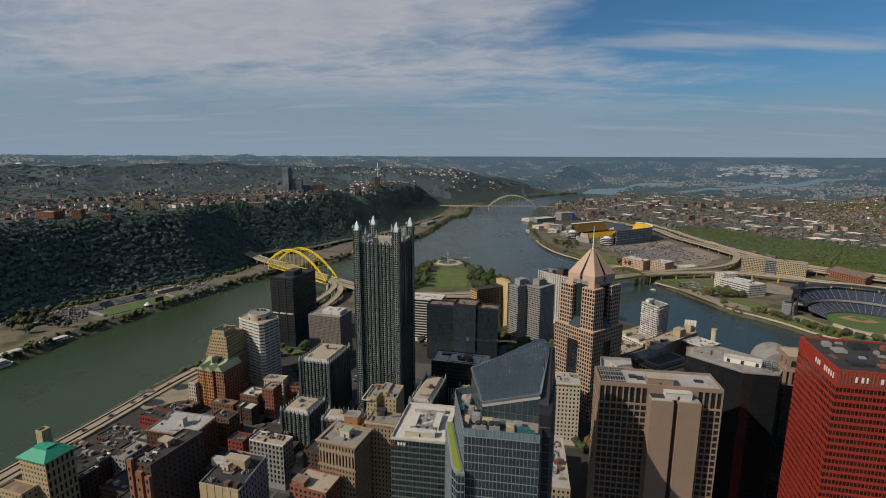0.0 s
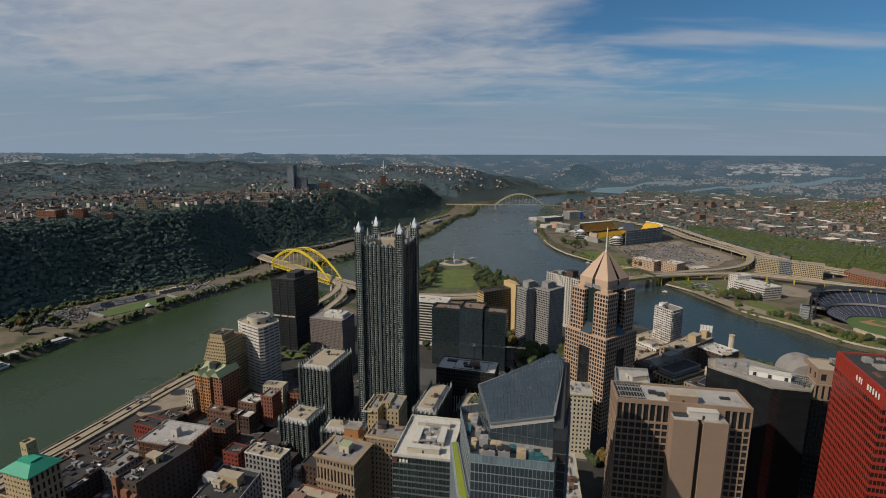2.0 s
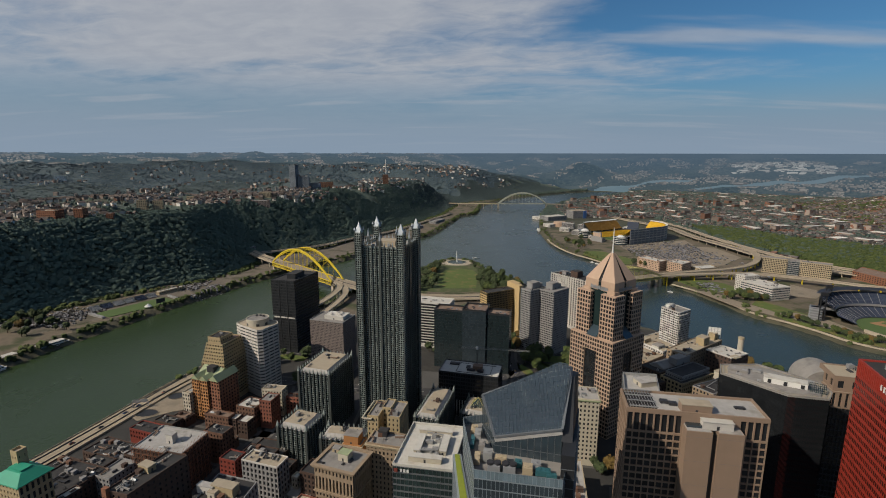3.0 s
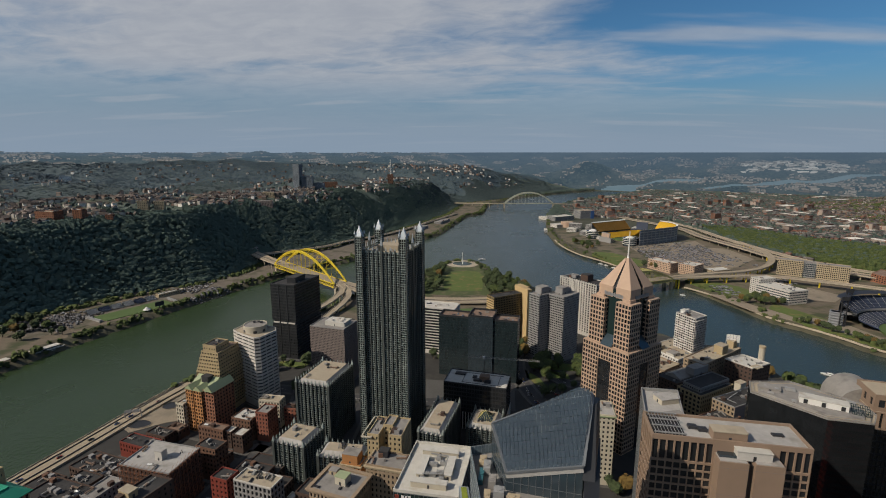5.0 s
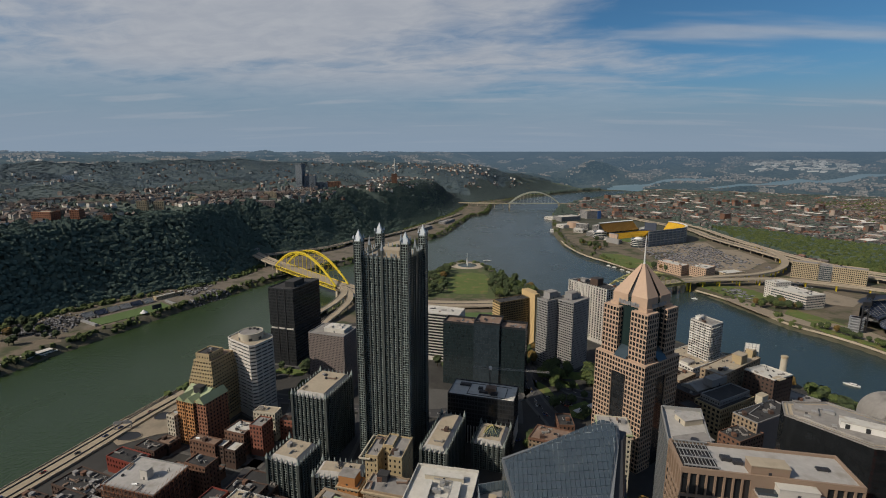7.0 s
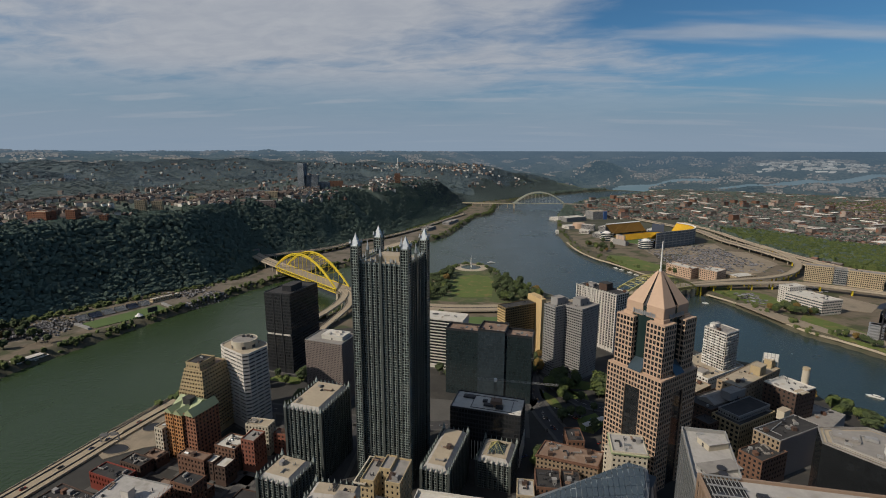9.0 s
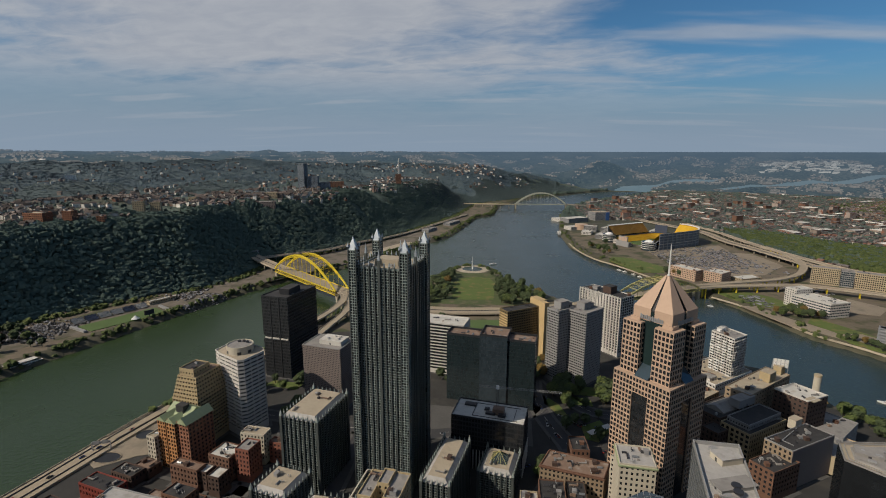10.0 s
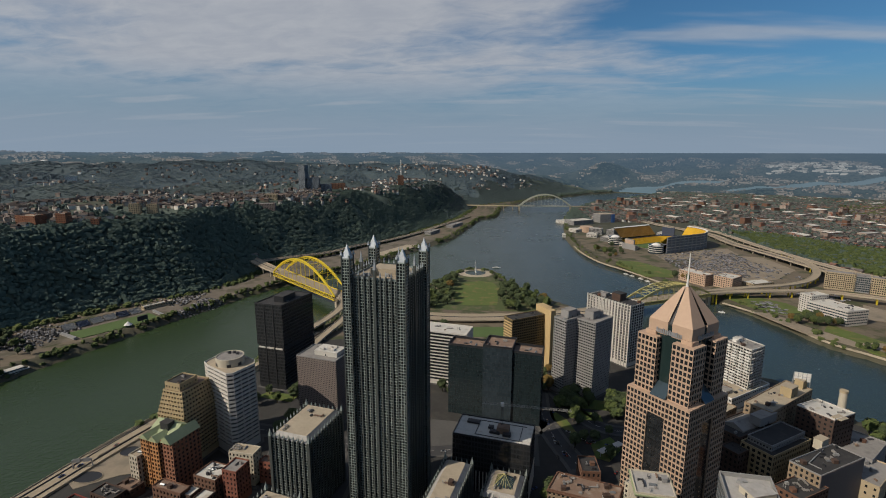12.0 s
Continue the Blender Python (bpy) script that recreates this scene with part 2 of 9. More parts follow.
MAT = dict(
    asphalt=material("asphalt", (0.052, 0.052, 0.054), 0.9, vary=0.35, small=0.25),
    city=material("city_ground", (0.042, 0.041, 0.038), 0.95, vary=0.5, big=0.02, small=0.15, tint=(0.075, 0.068, 0.058)),
    flats=material("river_flats", (0.155, 0.125, 0.088), 0.95, vary=0.5, big=0.012, small=0.10, tint=(0.06, 0.07, 0.03), tint_at=(0.5, 0.62)),
    woodland=material("woodland_floor", (0.085, 0.112, 0.085), 0.95, vary=0.5, big=0.008, small=0.06, tint=(0.05, 0.05, 0.025)),
    suburb=material("suburb_ground", (0.062, 0.066, 0.042), 0.95, vary=0.5, big=0.01, small=0.08, tint=(0.105, 0.095, 0.08)),
    bank=material("bank_scrub", (0.085, 0.078, 0.05), 0.95, vary=0.5, big=0.02, small=0.2, tint=(0.03, 0.045, 0.02)),
    lawn=material("lawn", (0.098, 0.135, 0.030), 0.9, vary=0.3, big=0.03, small=0.3, tint=(0.17, 0.15, 0.05), tint_at=(0.52, 0.66)),
    pitch=material("pitch", (0.085, 0.135, 0.04), 0.9, vary=0.2, big=0.05, small=0.5),
    gravel=material("gravel", (0.27, 0.225, 0.165), 0.95, vary=0.35, big=0.02, small=0.3, tint=(0.16, 0.14, 0.11)),
    concrete=material("concrete", (0.43, 0.37, 0.28), 0.9, vary=0.3, big=0.03, small=0.4),
    road_c=material("road_concrete", (0.35, 0.29, 0.205), 0.9, vary=0.25, big=0.03, small=0.4),
    park_grass=material("park_grass", (0.075, 0.098, 0.034), 0.95, vary=0.35, big=0.03, small=0.3, tint=(0.125, 0.115, 0.06), tint_at=(0.50, 0.64)),
    pave=material("pavement", (0.095, 0.092, 0.086), 0.9, vary=0.3, big=0.04, small=0.4),
    yellow_steel=material("yellow_steel", (0.72, 0.55, 0.04), 0.5, vary=0.15, big=0.05, small=0.5),
    pale_steel=material("pale_yellow_steel", (0.50, 0.44, 0.17), 0.6, vary=0.15),
    steel_grey=material("grey_steel", (0.35, 0.36, 0.37), 0.5, 0.3, vary=0.2),
    dark_metal=material("dark_metal", (0.05, 0.05, 0.055), 0.5, 0.3, vary=0.3),
    white=material("white_paint", (0.75, 0.74, 0.70), 0.7, vary=0.12),
    roof_white=material("white_membrane_roof", (0.56, 0.54, 0.485), 0.85, vary=0.22, big=0.06, small=0.5, tint=(0.42, 0.38, 0.31)),
    roof_tan=material("gravel_roof", (0.40, 0.34, 0.25), 0.95, vary=0.2, big=0.06, small=0.5, tint=(0.30, 0.25, 0.18)),
    roof_grey=material("grey_roof", (0.27, 0.255, 0.235), 0.95, vary=0.3, big=0.06, small=0.4, tint=(0.16, 0.15, 0.14)),
    roof_dark=material("tar_roof", (0.038, 0.037, 0.037), 0.9, vary=0.4, big=0.06, small=0.4, tint=(0.062, 0.058, 0.054)),
    roof_rust=material("brown_roof", (0.22, 0.15, 0.11), 0.95, vary=0.35, big=0.06, small=0.4, tint=(0.34, 0.29, 0.24)),
    roof_green=material("copper_roof", (0.03, 0.32, 0.20), 0.6, vary=0.2, big=0.06, small=0.5),
    roof_sage=material("sage_roof", (0.33, 0.38, 0.22), 0.7, vary=0.2, big=0.06, small=0.5),
    unit=material("unit_metal", (0.33, 0.33, 0.32), 0.6, 0.2, vary=0.25, small=0.8),
    pgl=glass("mirror_glass", (0.030, 0.040, 0.042), 0.08, 0.8, 0.9, 0.25),
    pdark=material("glass_pilaster", (0.105, 0.120, 0.116), 0.3, 0.3, vary=0.3, big=0.02, small=0.4),
    prib=material("glass_rib", (0.290, 0.335, 0.315), 0.42, 0.15, vary=0.3, big=0.02, small=0.4),
    pcap=material("spire_metal", (0.40, 0.44, 0.47), 0.42, 0.5, vary=0.2),
    glass=glass("window_glass", (0.045, 0.050, 0.055), 0.1, 0.4),
    glass_b=glass("blue_glass", (0.05, 0.075, 0.09), 0.08, 0.18, 0.8, 0.2),
    glass_k=glass("black_glass", (0.022, 0.025, 0.028), 0.08, 0.25, 0.5),
    glass_s=glass("slate_glass", (0.055, 0.078, 0.095), 0.10, 0.22, 0.9, 0.35),
    glass_roof=glass("raked_roof_glass", (0.050, 0.072, 0.090), 0.12, 0.10, 0.9, 0.3),
    roof_pale=material("pale_grey_roof", (0.40, 0.385, 0.36), 0.9, vary=0.3, big=0.06, small=0.4, tint=(0.27, 0.25, 0.22)),
    jet=glass("jet_glass", (0.015, 0.017, 0.019), 0.08, 0.2, 0.6),
    glass_p=glass("pale_blue_glass", (0.17, 0.235, 0.27), 0.14, 0.2, 0.8),
    teal_paint=material("teal_paint", (0.035, 0.13, 0.15), 0.5, vary=0.2),
    # far wooded ground with the haze blue put into its base colour
    ridge=material("hazed_ridge", (0.064, 0.094, 0.106), 0.95, vary=0.6, big=0.012, small=0.075, bump=0.4, tint=(0.080, 0.110, 0.116), tint_at=(0.5, 0.62)),
    glass_n=glass("night_teal_glass", (0.022, 0.034, 0.038), 0.06, 0.12, 0.8),
    glass_t=glass("teal_glass", (0.03, 0.055, 0.055), 0.08, 0.3, 0.8, 0.2),
    glass_r=glass("brown_glass", (0.030, 0.012, 0.009), 0.12, 0.6),
    black=material("black_cladding", (0.034, 0.036, 0.040), 0.45, 0.2, vary=0.3),
    brownstone=material("brownstone", (0.30, 0.225, 0.15), 0.85, vary=0.25, big=0.04, small=0.5),
    pink=material("pink_granite", (0.49, 0.345, 0.245), 0.7, vary=0.15, big=0.02, small=0.5),
    tan=material("tan_stone", (0.43, 0.35, 0.23), 0.85, vary=0.2, big=0.03, small=0.5),
    buff=material("buff_brick", (0.42, 0.33, 0.19), 0.9, vary=0.2, big=0.03, small=0.7),
    yellow=material("gold_panel", (0.55, 0.40, 0.20), 0.7, vary=0.12),
    gold_grid=material("brown_gold_grid", (0.20, 0.15, 0.07), 0.6, vary=0.2),
    cream=material("cream_stone", (0.52, 0.47, 0.37), 0.85, vary=0.18, big=0.03),
    pale=material("pale_concrete", (0.58, 0.55, 0.50), 0.85, vary=0.15, big=0.03),
    ash=material("ash_brick", (0.27, 0.265, 0.26), 0.85, vary=0.2, big=0.03),
    mauve=material("mauve_brown_panel", (0.20, 0.165, 0.15), 0.75, vary=0.2, big=0.03),
    beige=material("beige_precast", (0.285, 0.202, 0.143), 0.8, vary=0.12, big=0.02, small=0.2),
    brown=material("brown_brick", (0.16, 0.085, 0.055), 0.9, vary=0.3, big=0.05),
    orange=material("orange_brick", (0.40, 0.19, 0.07), 0.9, vary=0.2, big=0.04),
    brick=material("red_brick", (0.23, 0.085, 0.055), 0.9, vary=0.3, big=0.05),
    red=material("red_panel", (0.31, 0.034, 0.020), 0.55, vary=0.15, big=0.02),
    red_paint=material("red_paint", (0.21, 0.043, 0.028), 0.6, vary=0.2),
    blue_paint=material("blue_paint", (0.05, 0.12, 0.30), 0.6, vary=0.2),
    seat_gold=material("gold_seats", (0.66, 0.42, 0.03), 0.7, vary=0.2, small=0.8),
    seat_blue=material("navy_seats", (0.045, 0.06, 0.10), 0.7, vary=0.35, small=0.8),
    dirt=material("infield_dirt", (0.36, 0.20, 0.10), 0.95, vary=0.2),
    bark=material("bark", (0.09, 0.07, 0.05), 0.95, vary=0.3),
    mull=material("dark_mullion", (0.20, 0.215, 0.225), 0.4, 0.4, vary=0.2),
    mull_l=material("pale_mullion", (0.36, 0.41, 0.44), 0.4, 0.4, vary=0.2),
    umber=material("dark_umber_brick", (0.080, 0.050, 0.038), 0.9, vary=0.3, big=0.05),
    rust_brick=material("rust_brick", (0.26, 0.115, 0.065), 0.9, vary=0.25, big=0.05),
    sedum=material("sedum_roof", (0.22, 0.26, 0.03), 0.95, vary=0.3),
    leaf=leaves("foliage", (0.050, 0.075, 0.066), (0.086, 0.116, 0.096), (0.16, 0.13, 0.03), 0.0),
    leaf_hill=leaves("hillside_foliage", (0.092, 0.132, 0.106), (0.114, 0.158, 0.122), (0.14, 0.15, 0.08), -0.02, (0.40, -0.15, 0.90), 0.92),
    leaf_park=leaves("park_foliage", (0.040, 0.058, 0.026), (0.072, 0.092, 0.040), (0.12, 0.10, 0.03), 0.02),
    leaf_light=leaves("light_foliage", (0.048, 0.072, 0.024), (0.096, 0.118, 0.036), (0.16, 0.115, 0.035), 0.05),
    leaf_rust=leaves("rusty_foliage", (0.10, 0.065, 0.020), (0.17, 0.115, 0.035), (0.10, 0.10, 0.03), 0.0),
    # the air's blue haze is mixed into these far foliage and ground colours
    leaf_haze=leaves("hazed_foliage", (0.068, 0.098, 0.102), (0.082, 0.112, 0.114), (0.11, 0.12, 0.09), 0.02, even=0.93),
    plateau=material("hazed_plateau", (0.062, 0.088, 0.088), 0.95, vary=0.4, big=0.008, small=0.06, tint=(0.060, 0.080, 0.084)),
    leaf_far_haze=leaves("far_hazed_foliage", (0.068, 0.106, 0.136), (0.086, 0.128, 0.156), (0.12, 0.14, 0.14), 0.0, even=0.93),
    far_steel=material("far_grey_steel", (0.40, 0.41, 0.33), 0.6, vary=0.15),
    lot=material("worn_lot", (0.165, 0.14, 0.11), 0.95, vary=0.4, big=0.012, small=0.12, tint=(0.10, 0.09, 0.06), tint_at=(0.5, 0.6)),
    # gold seats darkened to brown: shade put into the colour
    seat_gold_shade=material("shaded_gold_seats", (0.36, 0.21, 0.05), 0.75, vary=0.25, small=0.8),
    outer_grey=material("blue_grey_steel", (0.17, 0.20, 0.23), 0.6, vary=0.25),
    shingle_r=material("brown_roofs", (0.112, 0.100, 0.094), 0.95, vary=0.35, big=0.006, piece=0.7, tint=(0.20, 0.095, 0.062), tint_at=(0.56, 0.62)),
    house=material("house_mix", (0.25, 0.205, 0.170), 0.9, vary=0.25, piece=0.55, tint=(0.25, 0.11, 0.07), tint_at=(0.55, 0.6)),
    house_w=material("pale_houses", (0.62, 0.59, 0.53), 0.9, vary=0.25, piece=0.5),
    shingle=material("shingle_roofs", (0.115, 0.092, 0.080), 0.95, vary=0.3, piece=0.6),
    car=material("car_paint", (0.17, 0.17, 0.18), 0.3, 0.2, vary=0.1, piece=0.98),
)



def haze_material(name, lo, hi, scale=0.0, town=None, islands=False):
    """Far land seen through thick air: haze put into a plain glow, bluer and paler with distance."""
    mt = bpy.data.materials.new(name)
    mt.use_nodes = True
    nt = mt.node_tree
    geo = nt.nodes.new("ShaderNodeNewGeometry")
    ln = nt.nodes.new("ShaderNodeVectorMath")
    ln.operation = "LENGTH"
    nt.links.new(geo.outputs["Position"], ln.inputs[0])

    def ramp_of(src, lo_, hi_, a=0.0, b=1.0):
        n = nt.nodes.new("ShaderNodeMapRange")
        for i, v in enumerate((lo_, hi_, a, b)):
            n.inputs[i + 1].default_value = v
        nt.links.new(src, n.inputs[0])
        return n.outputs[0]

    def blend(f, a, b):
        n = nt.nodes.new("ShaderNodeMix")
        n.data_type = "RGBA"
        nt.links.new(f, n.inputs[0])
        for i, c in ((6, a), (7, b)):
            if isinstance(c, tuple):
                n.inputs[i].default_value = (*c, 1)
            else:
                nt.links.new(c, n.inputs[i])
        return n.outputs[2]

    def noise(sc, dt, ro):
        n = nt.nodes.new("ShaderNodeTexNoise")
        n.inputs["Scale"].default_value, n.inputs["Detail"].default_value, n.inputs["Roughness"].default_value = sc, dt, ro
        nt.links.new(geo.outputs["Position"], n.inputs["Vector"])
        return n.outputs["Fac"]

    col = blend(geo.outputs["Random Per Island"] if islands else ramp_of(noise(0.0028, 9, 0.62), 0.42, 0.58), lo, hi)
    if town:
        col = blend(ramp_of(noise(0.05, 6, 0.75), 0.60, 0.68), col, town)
    # painted haze: the emitted colour drifts to air blue with distance
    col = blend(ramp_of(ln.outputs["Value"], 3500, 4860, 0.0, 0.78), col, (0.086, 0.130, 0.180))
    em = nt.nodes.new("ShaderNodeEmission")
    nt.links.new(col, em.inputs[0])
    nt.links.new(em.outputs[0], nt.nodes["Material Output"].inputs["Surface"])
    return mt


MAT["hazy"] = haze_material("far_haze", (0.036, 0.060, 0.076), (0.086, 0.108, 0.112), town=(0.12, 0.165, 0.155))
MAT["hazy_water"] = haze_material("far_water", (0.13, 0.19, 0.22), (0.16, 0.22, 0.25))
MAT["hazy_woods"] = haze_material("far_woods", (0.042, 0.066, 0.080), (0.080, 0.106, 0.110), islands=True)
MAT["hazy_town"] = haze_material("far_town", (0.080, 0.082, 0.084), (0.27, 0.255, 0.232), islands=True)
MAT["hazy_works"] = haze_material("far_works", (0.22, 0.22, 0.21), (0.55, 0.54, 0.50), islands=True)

# ---------- helpers ----------


class Mesh:
    """A growing mesh of loose quads and solids; org is subtracted from every point."""

    def __init__(self, org=(0, 0, 0)):
        self.v, self.f, self.o = [], [], org

    def pts(self, ps):
        n = len(self.v)
        ox, oy, oz = self.o
        self.v.extend((p[0] - ox, p[1] - oy, p[2] - oz) for p in ps)
        return n

    def face(self, *ps):
        n = self.pts(ps)
        self.f.append(tuple(range(n, n + len(ps))))

    def prism(self, poly, z0, z1, top=None):
        """An upright solid; top: another outline for its upper end."""
        k = len(poly)
        top = top or poly
        n = self.pts([(x, y, z0) for x, y in poly] + [(x, y, z1) for x, y in top])
        for i in range(k):
            j = (i + 1) % k
            self.f.append((n + i, n + j, n + k + j, n + k + i))
        self.f.append(tuple(n + k + i for i in range(k)))
        self.f.append(tuple(n + i for i in reversed(range(k))))

    def cone(self, poly, z0, tip):
        k = len(poly)
        n = self.pts([(x, y, z0) for x, y in poly] + [tip])
        for i in range(k):
            self.f.append((n + i, n + (i + 1) % k, n + k))
        self.f.append(tuple(n + i for i in reversed(range(k))))

    def box(self, cx, cy, z0, sx, sy, sz, rot=0):
        self.prism(rect(cx, cy, sx, sy, rot), z0, z0 + sz)

    def beam(self, a, b, w, h=None):
        """A straight bar from a to b, w wide and h high."""
        a, b = Vector(a), Vector(b)
        d = (b - a).normalized()
        s = d.cross(Vector((0, 0, 1)))
        s = s.normalized() if s.length > 1e-4 else Vector((1, 0, 0))
        u = s.cross(d).normalized()
        s, u = s * w / 2, u * (h or w) / 2
        n = self.pts([p + q for p in (a, b) for q in (-s - u, s - u, s + u, -s + u)])
        for i in range(4):
            j = (i + 1) % 4
            self.f.append((n + i, n + j, n + 4 + j, n + 4 + i))
        self.f.append((n + 3, n + 2, n + 1, n))
        self.f.append((n + 4, n + 5, n + 6, n + 7))

    def data(self, name, mt):
        me = bpy.data.meshes.new(name)
        me.from_pydata(self.v, [], self.f)
        me.materials.append(mt)
        me.update()
        return me


def rect(cx, cy, sx, sy, rot=0):
    c, s = math.cos(radians(rot)), math.sin(radians(rot))
    return [(cx + c * x - s * y, cy + s * x + c * y) for x, y in ((-sx / 2, -sy / 2), (sx / 2, -sy / 2), (sx / 2, sy / 2), (-sx / 2, sy / 2))]


def ring(cx, cy, r, k, turn=0, ry=None):
    return [(cx + r * math.cos(2 * math.pi * i / k + turn), cy + (ry or r) * math.sin(2 * math.pi * i / k + turn)) for i in range(k)]


def inset(poly, d):
    """A convex outline moved inwards by d (outwards: minus)."""
    k, out = len(poly), []
    for i in range(k):
        p, c, q = Vector(poly[i - 1]), Vector(poly[i]), Vector(poly[(i + 1) % k])
        a, b = (c - p).normalized(), (q - c).normalized()
        na, nb = Vector((-a.y, a.x)), Vector((-b.y, b.x))
        w = na + nb
        w = w * (d / max(0.3, w.dot(na)))
        out.append((c.x + w.x, c.y + w.y))
    return out


def part(name, m, mt, parent, label=""):
    ob = new(name, m.data(name, mt))
    ob.parent = parent
    return tagged(ob, label)


def thing(name, label, category, at, group="", kind=""):
    ob = new(name)
    ob.location = at
    ob.empty_display_size = 0.5
    return tagged(ob, label, category, group, kind)


def solid(name, m, mt, label, category, group="", kind=""):
    """A thing that is one mesh."""
    return tagged(new(name, m.data(name, mt)), label, category, group, kind)


PANES = {}


def pane_mesh(w, h, mt):
    key = (round(w, 2), round(h, 2), mt.name)
    if key not in PANES:
        m = Mesh()
        m.prism([(-w / 2, -0.06), (w / 2, -0.06), (w / 2, 0.06), (-w / 2, 0.06)], -h / 2, h / 2)
        PANES[key] = m.data("window_pane", mt)
    return PANES[key]


def facade(m, panes, a, b, z0, z1, bay, flo, fw, fh, rec=0.35, up=0.5):
    """A wall from a to b (outside to its right) with real openings; panes collects what fills them."""
    a, b = Vector(a), Vector(b)
    ln = (b - a).length
    cols, rows = max(1, round(ln / bay)), max(1, round((z1 - z0) / flo))
    du, dv = ln / cols, (z1 - z0) / rows
    t = (b - a) / ln
    n = Vector((t.y, -t.x))
    ww, wh = du * fw, dv * fh
    lo = (dv - wh) * up

    def p(u, z, d=0.0):
        q = a + t * u - n * d
        return (q.x, q.y, z)

    for r in range(rows + 1):
        za = z0 if r == 0 else z0 + (r - 1) * dv + lo + wh
        zb = z1 if r == rows else z0 + r * dv + lo
        if zb - za > 0.01:
            m.face(p(0, za), p(ln, za), p(ln, zb), p(0, zb))
    ang = math.atan2(t.y, t.x)
    for r in range(rows):
        za, zb = z0 + r * dv + lo, z0 + r * dv + lo + wh
        if fw < 0.999:
            for c in range(cols + 1):
                ua = 0 if c == 0 else (c - 0.5) * du + ww / 2
                ub = ln if c == cols else (c + 0.5) * du - ww / 2
                m.face(p(ua, za), p(ub, za), p(ub, zb), p(ua, zb))
            for c in range(cols):
                ua, ub = (c + 0.5) * du - ww / 2, (c + 0.5) * du + ww / 2
                m.face(p(ua, za), p(ua, zb), p(ua, zb, rec), p(ua, za, rec))
                m.face(p(ub, za), p(ub, za, rec), p(ub, zb, rec), p(ub, zb))
                m.face(p(ua, za), p(ua, za, rec), p(ub, za, rec), p(ub, za))
                m.face(p(ua, zb), p(ub, zb), p(ub, zb, rec), p(ua, zb, rec))
        else:
            m.face(p(0, za), p(0, za, rec), p(ln, za, rec), p(ln, za))
            m.face(p(0, zb), p(ln, zb), p(ln, zb, rec), p(0, zb, rec))
            ww = du * 0.97
        for c in range(cols):
            q = a + t * (c + 0.5) * du - n * rec
            panes.append((q.x, q.y, (za + zb) / 2, ww, wh, ang))


def glaze(panes, mt, parent, org, solo):
    """The nearest solo panes as pieces of their own, the rest in one mesh."""
    solo = int(solo * 0.50)
    panes = sorted(panes, key=lambda q: (q[0] - 0) ** 2 + (q[1] - 60) ** 2 + (q[2] - 250) ** 2)
    for x, y, z, w, h, ang in panes[:solo]:
        ob = new("window_pane", pane_mesh(w, h, mt))
        ob.parent = parent
        ob.location, ob.rotation_euler = (x - org[0], y - org[1], z - org[2]), (0, 0, ang)
    if panes[solo:]:
        m = Mesh(org)
        for x, y, z, w, h, ang in panes[solo:]:
            c, s = math.cos(ang) * w / 2, math.sin(ang) * w / 2
            m.face((x - c, y - s, z - h / 2), (x + c, y + s, z - h / 2), (x + c, y + s, z + h / 2), (x - c, y - s, z + h / 2))
        tagged(part("window_panes", m, mt, parent), kind="stuff")


def roof(parent, org, poly, z, wall, deck, ph=1.0, pw=0.5):
    """A flat roof behind a parapet."""
    inner = inset(poly, pw)
    m = Mesh(org)
    k = len(poly)
    for i in range(k):
        j = (i + 1) % k
        a, b, c, d = poly[i], poly[j], inner[j], inner[i]
        m.face((*a, z), (*b, z), (*b, z + ph), (*a, z + ph))
        m.face((*a, z + ph), (*b, z + ph), (*c, z + ph), (*d, z + ph))
        m.face((*d, z + ph), (*c, z + ph), (*c, z), (*d, z))
    part("parapet", m, wall, parent)
    m = Mesh(org)
    m.prism(inner, z - 0.5, z + 0.05)
    part("roof", m, deck, parent)


UNITS = {}


def unit(parent, org, x, y, z, w, d, h, rot, mt=None):
    """A rooftop air handler: a cased box on skids with round fans on its top."""
    mt = mt or MAT["unit"]
    key = (round(w, 1), round(d, 1), round(h, 1), mt.name)
    if key not in UNITS:
        m = Mesh()
        m.prism(rect(0, 0, w, d), 0.3, h, inset(rect(0, 0, w, d), 0.12))
        m.box(-w * 0.35, 0, 0, 0.3, d * 0.9, 0.3)
        m.box(w * 0.35, 0, 0, 0.3, d * 0.9, 0.3)
        for i in range(max(1, int(w / max(d, 1.5)))):
            k = max(1, int(w / max(d, 1.5)))
            m.prism(ring((i + 0.5) / k * w - w / 2, 0, min(w / k, d) * 0.30, 10), h, h + 0.22)
        UNITS[key] = m.data("roof_unit", mt)
    ob = new("roof_unit", UNITS[key])
    ob.parent = parent
    ob.location, ob.rotation_euler = (x - org[0], y - org[1], z - org[2]), (0, 0, radians(rot))


